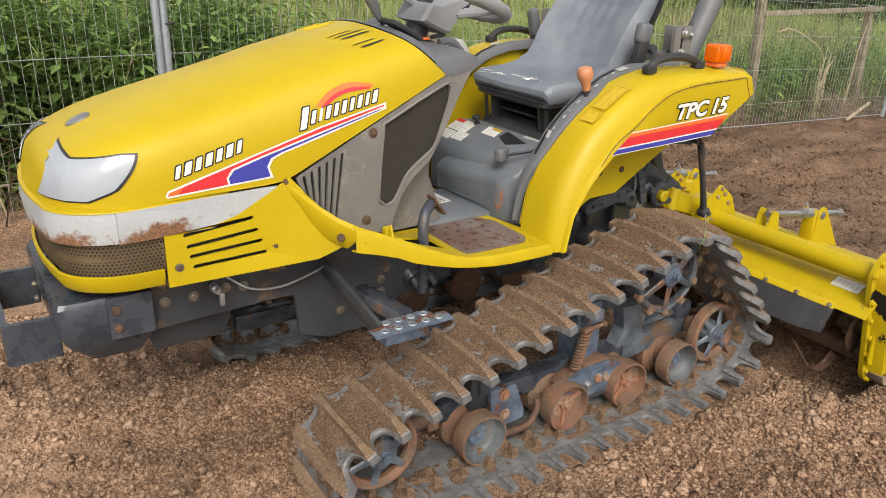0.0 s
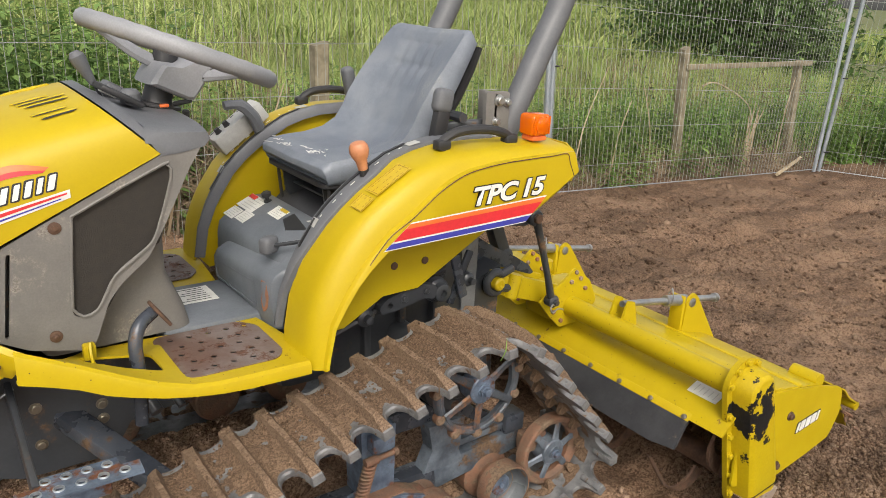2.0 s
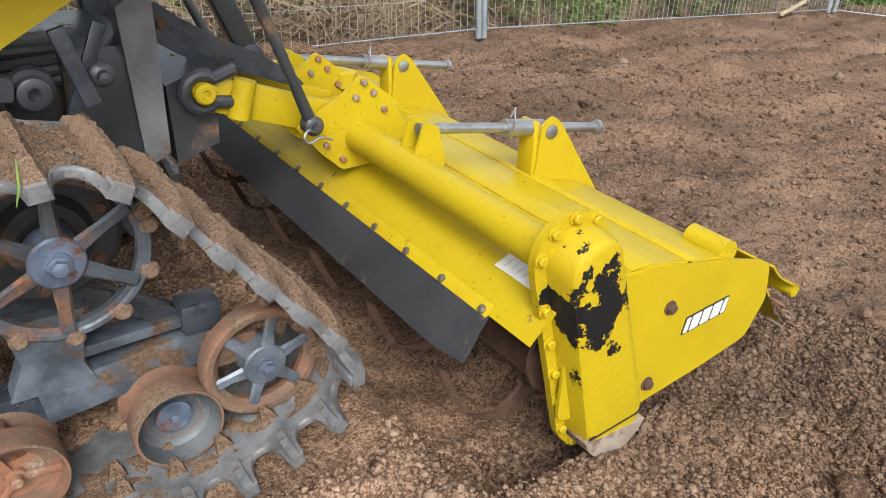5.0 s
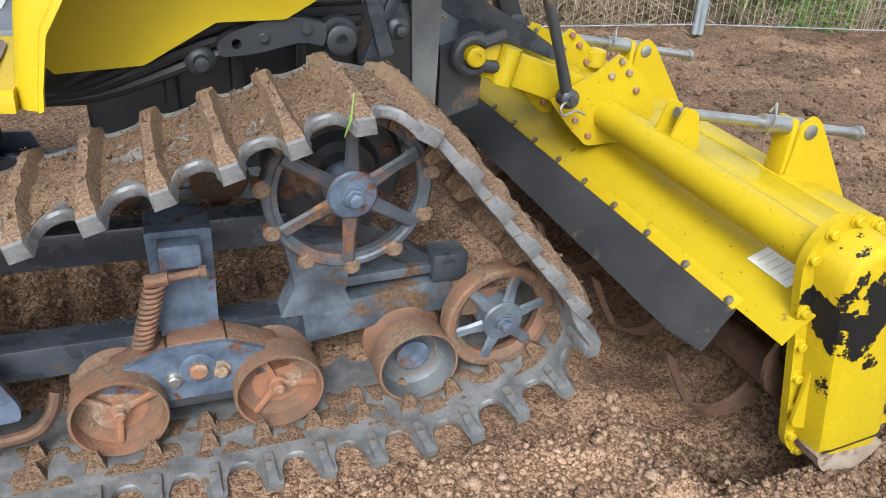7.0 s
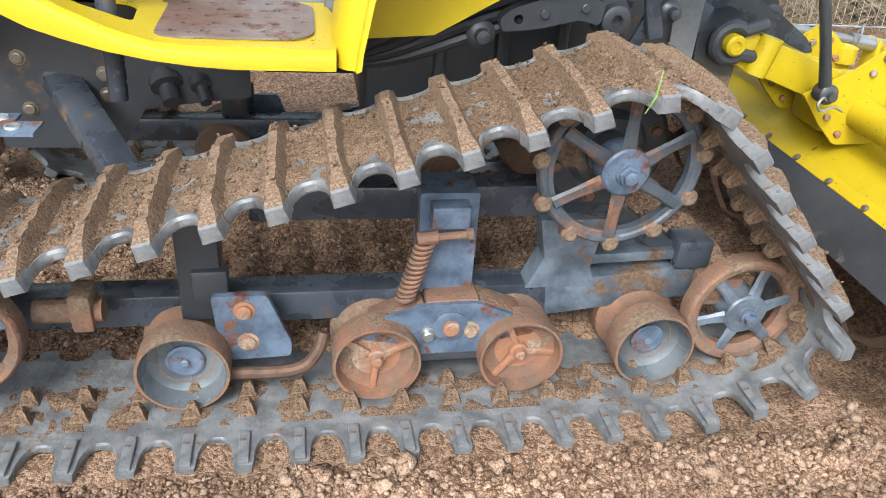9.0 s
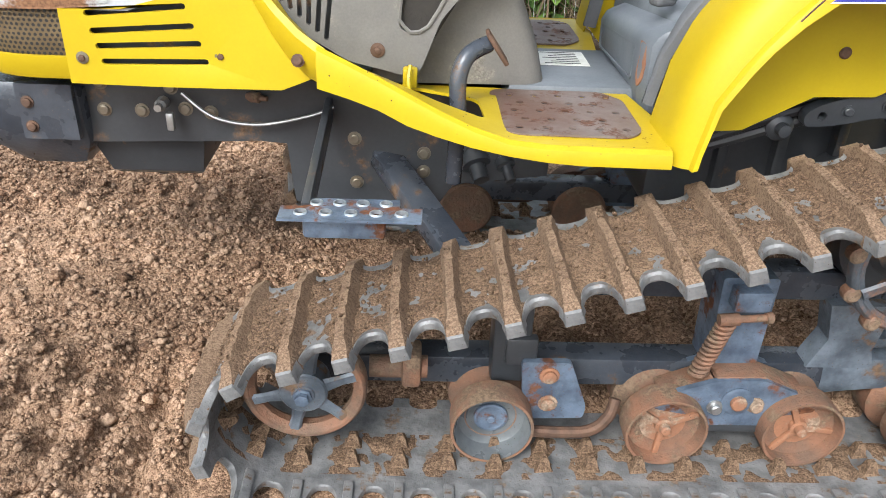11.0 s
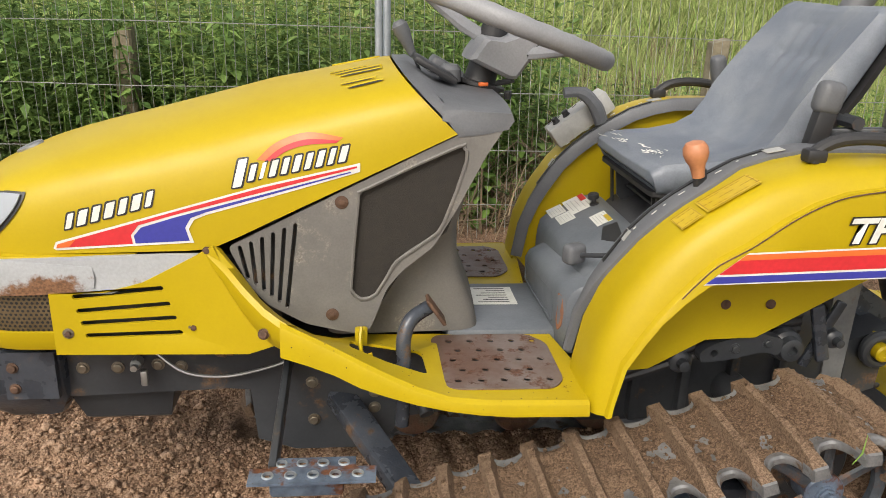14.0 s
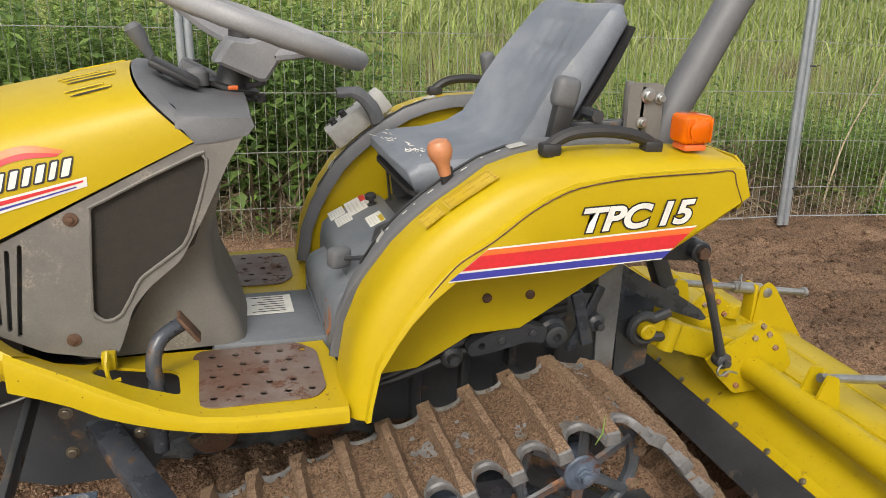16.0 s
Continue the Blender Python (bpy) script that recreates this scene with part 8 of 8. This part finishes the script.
# ---- rear linkage ----
bm = B()
plate(bm, [(0.183, 0.60), (0.238, 0.64), (0.238, 0.36), (0.198, 0.34)], [], lambda u, v, d: (u, -0.155 + d, v), 0.05, 0.004)
part("rear_plate", bm, SCUFFED, tractor, "dusty grey rear gearbox casting")
bm = B()
box(bm, (0.215, 0.13, 0.49), (0.06, 0.05, 0.28), 0.006)
part("rear_plate", bm, NAVY, tractor, "muddy dark rear gearbox casting")
bm = B()
plate(bm, [(0.245, 0.47), (0.33, 0.50), (0.325, 0.36), (0.25, 0.335)], [], lambda u, v, d: (u, -0.145 + d, v), 0.29)
part("hitch_frame", bm, BLACK_PAINT, tractor, "black steel hitch frame")
for sd in (-1, 1):
    bm = B()
    plate(bm, rounded([(0.13, 0.650), (0.25, 0.640), (0.345, 0.628), (0.372, 0.640), (0.370, 0.668), (0.340, 0.680), (0.13, 0.695)], 0.008), [], lambda u, v, d: (u, sd * 0.205 - 0.014 + d, v), 0.028, 0.004)
    tube(bm, [(0.20, sd * 0.10, 0.655), (0.20, sd * 0.205, 0.665)], 0.032, 16)
    arm = part("lift_arm", bm, BLACK_PAINT, tractor, "black cast lift arm")
    bm = B()
    lathe(bm, (0.357, sd * 0.215, 0.652), (0, sd, 0), [(-0.012, 0.022), (0.026, 0.022), (0.029, 0.019), (0.029, 0.012)], 22)
    part("bearing_eye", bm, BLACK_PAINT, arm)
    bm = B()
    lathe(bm, (0.357, sd * 0.243, 0.652), (0, sd, 0), [(0, 0.0135), (0.009, 0.0135), (0.011, 0.011), (0.011, 0)], 6)
    part("bolt", bm, RUST_BOLT, arm)
    bm = B()
    tube(bm, [(0.362, sd * 0.238, 0.640), (0.395, sd * 0.232, 0.565), (0.435, sd * 0.222, 0.472), (0.466, sd * 0.212, 0.400)], [0.0115, 0.0095, 0.0095, 0.0115], 12)
    rod = part("lift_rod", bm, BLACK_PAINT, tractor)
    bm = B()
    lathe(bm, (0.471, sd * 0.210, 0.388), (0, sd, 0), [(-0.016, 0.012), (-0.012, 0.018), (0.012, 0.018), (0.016, 0.013), (0.017, 0.008), (0.026, 0.008)], 20)
    part("eye", bm, BLACK_PAINT, rod)
# lift cylinder between the arms and the broad flat link under it
bm = B()
bar(bm, (0.352, -0.03, 0.66), (0.432, -0.03, 0.478), 0.045, 0.040, 0.008)
lathe(bm, (0.432, -0.055, 0.478), (0, 1, 0), [(0, 0.018), (0.002, 0.022), (0.048, 0.022), (0.05, 0.018)], 18)
part("lift_link", bm, BLACK_PAINT, tractor, "black cast top link bracket")
bm = B()
plate(bm, rounded([(0.245, 0.585), (0.262, 0.592), (0.300, 0.562), (0.365, 0.522), (0.440, 0.484), (0.500, 0.446), (0.522, 0.420), (0.508, 0.416), (0.430, 0.446), (0.350, 0.474), (0.290, 0.502), (0.250, 0.530)], 0.006), [], lambda u, v, d: (u, -0.075 + d, v), 0.012, 0.003)
link_plate = part("top_link", bm, NAVY, tractor, "worn black sickle-shaped steel link")
bm = B()
bolt(bm, (0.268, -0.075, 0.555), (0, -1, 0), 0.008, 0.008)
part("bolt", bm, RUST_BOLT, link_plate)

# a blade of grass caught on the track
bm = B()
loft(bm, [[(-0.035, -0.583, 0.492), (-0.034, -0.584, 0.492)], [(-0.030, -0.590, 0.515), (-0.0275, -0.591, 0.515)], [(-0.026, -0.588, 0.545), (-0.025, -0.588, 0.545)]])
me = finish(bm)
me.materials.append(BRIGHT_LEAF)
tagged(new("grass_blade", me), "green blade of grass caught on the muddy track", "grass blade")

# ---- the rotary tiller behind the tractor ----
tiller = thing("rotary_tiller", "yellow rotary tiller with chipped chain case resting in tilled soil", "tiller", at=(0, 0, 0))
Y0, Y1 = -0.760, 0.590
DECK = [(0.532, 0.219), (0.546, 0.234), (0.575, 0.259), (0.615, 0.276), (0.66, 0.283), (0.74, 0.283), (0.80, 0.277), (0.845, 0.267), (0.862, 0.259)]
bm = B()
loft(bm, [[(x, y, z) for x, z in DECK] for y in [Y0 + (Y1 - Y0) * k / 12 for k in range(13)]])
thicken(bm, -0.004)
deck = part("deck", bm, YELLOW_WORN, tiller, "worn yellow sheet-steel tiller hood")
# fold lines along the deck
bm = B()
bar(bm, (0.742, Y0, 0.287), (0.742, Y1, 0.287), 0.05, 0.008, 0.003)
bar(bm, (0.858, Y0, 0.262), (0.858, Y1, 0.262), 0.022, 0.022, 0.005)
part("deck_rib", bm, YELLOW_WORN, deck)
# hinged rear cover, curving down
REAR = [(0.868, 0.259), (0.91, 0.253), (0.955, 0.243), (1.0, 0.222), (1.05, 0.188), (1.10, 0.142), (1.145, 0.09), (1.175, 0.045)]
bm = B()
loft(bm, [[(x, y, z) for x, z in REAR] for y in [Y0 + 0.002 + (Y1 - Y0 - 0.004) * k / 12 for k in range(13)]])
thicken(bm, -0.004)
part("rear_cover", bm, YELLOW_WORN, tiller)
bm = B()
tube(bm, [(0.965, Y0 + 0.006, 0.248), (0.965, Y0 + 0.085, 0.248)], 0.023, 16)
part("hinge_roll", bm, YELLOW_WORN, tiller)
# rolled lower corner of the rear cover with a length of rusty chain
bm = B()
curl = [(1.085 + 0.1 * t - 0.012 * math.sin(3.1 * t), 0.196 - 0.07 * t) for t in [k / 6 for k in range(7)]]
loft(bm, [[(u, y, v) for u, v in curl] for y in (Y0 - 0.012, Y0 + 0.06, Y0 + 0.13)])
thicken(bm, -0.004)
tube(bm, [(1.182, Y0 - 0.012, 0.118), (1.182, Y0 + 0.13, 0.118)], 0.013, 12)
part("rolled_edge", bm, YELLOW_WORN, tiller)
bm = B()
tube(bm, [(1.188, Y0 + 0.01, 0.075), (1.188, Y1, 0.06)], 0.011, 10)
part("rear_bar", bm, RUSTY, tiller, "rusty bar along the rear cover")
for k, (u, v, w) in enumerate(((1.125, 0.112, 0.0), (1.143, 0.092, 0.004), (1.158, 0.074, -0.004), (1.176, 0.062, 0.004), (1.190, 0.046, 0.0), (1.150, 0.052, -0.008), (1.132, 0.066, 0.0))):
    bm = B()
    tip = Vector((0.8, 0.5 * (k % 3 - 1), -0.6)).normalized()
    wide = tip.cross(Vector((0, 1, 0)) if k % 2 else Vector((1, 0, 1))).normalized()
    c = Vector((u, Y0 - 0.014 + w, v))
    tube(bm, [c + tip * 0.017 * math.cos(a) + wide * 0.011 * math.sin(a) for a in [2 * math.pi * q / 12 for q in range(13)]], 0.0030, 6, cap=False)
    part("chain_link", bm, RUSTY, tiller, "rusty chain link")
# side plates
for y, lab in ((-0.765, ""), (0.592, "")):
    bm = B()
    out = rounded([(0.60, 0.284), (0.70, 0.286), (0.80, 0.278), (0.862, 0.262), (0.96, 0.243), (1.062, 0.214), (1.085, 0.195), (1.098, 0.125), (1.06, 0.055), (0.95, 0.035), (0.78, 0.012), (0.60, 0.06)], 0.015)
    plate(bm, out, [], lambda u, v, d: (u, y + d, v), 0.006)
    sp = part("side_plate", bm, YELLOW, tiller)
    for u, v in ((0.822, 0.194), (0.80, 0.052)):
        bm = B()
        bolt(bm, (u, y, v), (0, -1 if y < 0 else 1, 0), 0.009, 0.010)
        part("bolt", bm, RUST_BOLT, sp)
    if y < 0:
        s = 0.0
        for w in (0.010, 0.021, 0.021, 0.022, 0.010):
            p = [(0.868 + s, 0.128 + 0.10 * s), (0.868 + s + w, 0.128 + 0.10 * (s + w)), (0.874 + s + w, 0.156 + 0.10 * (s + w)), (0.874 + s, 0.156 + 0.10 * s)]
            bm = B()
            plate(bm, rounded([(u + (-0.003 if i in (0, 3) else 0.003), v + (-0.003 if i < 2 else 0.003)) for i, (u, v) in enumerate(p)], 0.003, 2), [], lambda u, v, d: (u, y - 0.0012 + d, v), 0.001)
            part("mark_rim", bm, INK, sp)
            bm = B()
            plate(bm, rounded(p, 0.002, 2), [], lambda u, v, d: (u, y - 0.0022 + d, v), 0.001)
            part("mark", bm, WHITE, sp)
            s += w + 0.005
# chain case: flange with bolts and a domed cover
def stadium(c0, r0, c1, r1, n=14):
    c0, c1 = Vector(c0), Vector(c1)
    d = (c1 - c0).normalized()
    s = Vector((-d.y, d.x))
    out = []
    for k in range(n + 1):
        a = math.pi * k / n
        p = c0 + (s * math.cos(a) - d * math.sin(a)) * r0
        out.append((p.x, p.y))
    for k in range(n + 1):
        a = math.pi * k / n
        p = c1 - (s * math.cos(a) - d * math.sin(a)) * r1
        out.append((p.x, p.y))
    return out


TOP, LOW = (0.603, 0.340), (0.690, 0.045)
bm = B()
plate(bm, stadium(TOP, 0.068, LOW, 0.075), [], lambda u, v, d: (u, -0.735 - d, v), 0.014)
case = part("chain_case", bm, YELLOW_CHIPPED, tiller, "yellow chain case with paint chipped to black")
bm = B()
rows = []
for y, k in ((-0.748, 0.0), (-0.784, 0.004), (-0.794, 0.008), (-0.799, 0.015), (-0.801, 0.024)):
    rows.append([(u, y, v) for u, v in stadium((0.610, 0.336), 0.054 - k, (0.697, 0.045), 0.066 - k)])
loft(bm, rows, True)
part("cover", bm, YELLOW_CHIPPED, case)
edge = stadium(TOP, 0.060, LOW, 0.067, 14)
for k in (0, 3, 6, 9, 12, 15, 18, 22, 26):
    u, v = edge[k % len(edge)]
    bm = B()
    bolt(bm, (u, -0.749, v), (0, -1, 0), 0.0075, 0.010)
    part("bolt", bm, YELLOW_WORN, case)
for f in (0.2, 0.4, 0.6, 0.8):
    for s in (0, 1):
        a, b = (edge[0], edge[-1]) if s else (edge[14], edge[15])
        u, v = a[0] + (b[0] - a[0]) * f, a[1] + (b[1] - a[1]) * f
        bm = B()
        bolt(bm, (u, -0.749, v), (0, -1, 0), 0.0075, 0.010)
        part("bolt", bm, YELLOW_WORN, case)
bm = B()
arc = [(0.697 + 0.0680 * math.cos(radians(a)), 0.045 + 0.0680 * math.sin(radians(a))) for a in range(198, 352, 11)]
plate(bm, arc, [], lambda u, v, d: (u, -0.8025 + d, v), 0.062)
part("skid", bm, SOILED, case, "soil-polished rounded skid")
bm = B()
bar(bm, (0.640, -0.8005, 0.030), (0.752, -0.8005, 0.042), 0.003, 0.003, 0.0)
part("joint_line", bm, INK, case)
# cross tube
bm = B()
tube(bm, [(0.582, -0.74, 0.338), (0.582, 0.585, 0.338)], 0.030, 22)
tb = part("cross_tube", bm, YELLOW_WORN, tiller, "scratched yellow cross tube")
bm = B()
box(bm, (0.598, -0.655, 0.2752), (0.042, 0.085, 0.001), 0, Matrix.Rotation(radians(-23), 4, "Y"))
lb = part("label", bm, WHITE, deck, "white label with small print")
bm = B()
for k in range(5):
    box(bm, (0.598, -0.684 + 0.014 * k, 0.2760), (0.028 - 0.006 * (k % 2), 0.0010, 0.0006), 0, Matrix.Rotation(radians(-23), 4, "Y"))
part("print", bm, STRIP_GREY, lb)
# rubber flap with its clamping strip
bm = B()
loft(bm, [[(x, y, z) for x, z in ((0.533, 0.216), (0.515, 0.190), (0.499, 0.160), (0.489, 0.136 if -0.62 < y < 0.55 else 0.150))] for y in [-0.665 + 1.22 * k / 16 for k in range(17)]])
thicken(bm, 0.006)
flap = part("rubber_flap", bm, FLAP, tiller, "scuffed black rubber mud flap")
bm = B()
bar(bm, (0.5345, -0.665, 0.2245), (0.5345, 0.58, 0.2245), 0.022, 0.005, 0.001, (0.75, 0, -0.66))
strip = part("clamp_strip", bm, YELLOW_WORN, flap)
for k in range(12):
    y = -0.650 + 0.107 * k
    bm = B()
    lathe(bm, (0.531, y, 0.2225), (-0.75, 0, 0.66), [(0, 0.0075), (0.004, 0.007), (0.006, 0.003)], 12)
    part("bolt", bm, BRASSY, strip)
# gearbox, mast plates and hitch beam
bm = B()
box(bm, (0.62, -0.085, 0.33), (0.17, 0.11, 0.10), 0.02)
lathe(bm, (0.66, 0.02, 0.375), (0, 0, 1), [(0, 0.026), (0.03, 0.024), (0.034, 0.012)], 14)
part("gearbox", bm, YELLOW_WORN, tiller)
for y in (-0.180, 0.010):
    bm = B()
    plate(bm, rounded([(0.455, 0.372), (0.500, 0.320), (0.545, 0.278), (0.632, 0.280), (0.690, 0.335), (0.655, 0.405), (0.590, 0.455), (0.545, 0.420)], 0.008), [], lambda u, v, d: (u, y + d, v), 0.008)
    mp = part("mast_plate", bm, YELLOW_WORN, tiller)
    for u, v in ((0.512, 0.333), (0.545, 0.300), (0.575, 0.415), (0.612, 0.420), (0.635, 0.385), (0.592, 0.442)):
        bm = B()
        bolt(bm, (u, y, v), (0, -1, 0), 0.0065, 0.007, False)
        part("bolt", bm, RUSTY_RED, mp)
for y in (-0.150, -0.020):
    bm = B()
    bar(bm, (0.285, y, 0.462), (0.590, y, 0.355), 0.022, 0.062, 0.004)
    beam = part("hitch_beam", bm, YELLOW_WORN, tiller)
bm = B()
tube(bm, [(0.355, -0.165, 0.405), (0.372, -0.165, 0.470)], 0.020, 16)
part("sleeve", bm, YELLOW_WORN, tiller)
bm = B()
lathe(bm, (0.297, -0.11, 0.459), (0, -1, 0), [(0, 0.018), (0.076, 0.018), (0.080, 0.014), (0.080, 0.008), (0.077, 0.006)], 18)
part("hitch_pin", bm, YELLOW_WORN, tiller)
bm = B()
hook = [(0.297 + 0.029 * math.cos(a), 0.459 + 0.029 * math.sin(a)) for a in [math.pi * (0.25 + 1.5 * k / 14) for k in range(15)]]
tube(bm, [(u, -0.165, v) for u, v in [(0.355, 0.492)] + hook + [(0.352, 0.434)]], 0.0115, 10)
part("hitch_claw", bm, BLACK_PAINT, tiller)
# clip on the lift pin
bm = B()
clip = [(0.468, -0.226, 0.380), (0.452, -0.236, 0.388), (0.442, -0.24, 0.378), (0.452, -0.24, 0.366), (0.475, -0.236, 0.372), (0.50, -0.232, 0.362)]
tube(bm, curve(clip, 5), 0.0024, 6)
tagged(part("lynch_pin", bm, STEEL, tiller), "")
# spring rods with their brackets
for y in (-0.354, 0.184):
    bm = B()
    fin = rounded([(0.858, 0.262), (0.868, 0.372), (0.895, 0.388), (0.915, 0.372), (1.095, 0.125), (1.02, 0.20)], 0.010, 4)
    plate(bm, fin, [], lambda u, v, d: (u, y + d - 0.022, v), 0.007)
    box(bm, (0.858, y + 0.004, 0.32), (0.012, 0.045, 0.12), 0.003)
    fb = part("spring_bracket", bm, YELLOW, tiller)
    bm = B()
    lathe(bm, (0.891, y - 0.020, 0.357), (0, -1, 0), [(0, 0.015), (0.005, 0.014), (0.007, 0.009)], 18)
    part("pivot_pin", bm, STEEL, fb)
    bm = B()
    tube(bm, [(0.600, y, 0.404), (1.030, y, 0.338)], 0.0095, 12)
    rod = part("spring_rod", bm, STEEL, tiller, "galvanised adjusting rod with collar")
    bm = B()
    tube(bm, [(0.790, y, 0.3745), (0.885, y, 0.3600)], 0.0165, 14)
    part("collar", bm, STEEL, rod)
    bm = B()
    lathe(bm, (1.028, y, 0.3385), (1, 0, -0.15), [(0, 0.010), (0.002, 0.0145), (0.012, 0.0145), (0.014, 0.008)], 14)
    part("end_stop", bm, STEEL, rod)
    bm = B()
    tube(bm, curve([(0.80, y - 0.01, 0.355), (0.802, y - 0.018, 0.385), (0.806, y - 0.01, 0.405), (0.815, y, 0.408), (0.812, y + 0.008, 0.39)], 4), 0.0022, 6)
    part("spring_clip", bm, STEEL, rod)
    bm = B()
    for s in (-0.022, 0.022):
        plate(bm, rounded([(0.575, 0.345), (0.640, 0.325), (0.645, 0.345), (0.628, 0.412), (0.60, 0.420)], 0.008), [], lambda u, v, d: (u, y + s + d, v), 0.006)
    part("rod_lug", bm, YELLOW_WORN, tiller)
# rotor with curved tines
bm = B()
tube(bm, [(0.690, -0.72, 0.045), (0.690, 0.57, 0.045)], 0.030, 14)
rotor = part("rotor_shaft", bm, RUST_BOLT, tiller)
bm = B()
rows = []
for k in range(9):
    a = radians(200 - 14 * k)
    r = 0.04 + 0.128 * min(1, k / 5)
    w = 0.022 - 0.0012 * k
    c = Vector((r * math.cos(radians(175) - 0.12 * k), 0.0 + 0.05 * max(0, (k - 4) / 4) ** 1.5, r * math.sin(radians(175) - 0.02 * k * k)))
    rows.append([c + Vector((0, -0.004, w)), c + Vector((0, 0.004, w)), c + Vector((0, 0.004, -w)), c + Vector((0, -0.004, -w))])
loft(bm, rows, True)
tine_me = finish(bm)
tine_me.materials.append(RUST_BOLT)
for k in range(22):
    ob = new("tine", tine_me)
    ob.parent = rotor
    ob.matrix_basis = pose(0.690, -0.69 + 0.059 * k, 0.045, 0, (24, -52, 118, 205)[k % 4], 0) @ Matrix.Diagonal((1, 1 if k % 2 else -1, 1, 1))
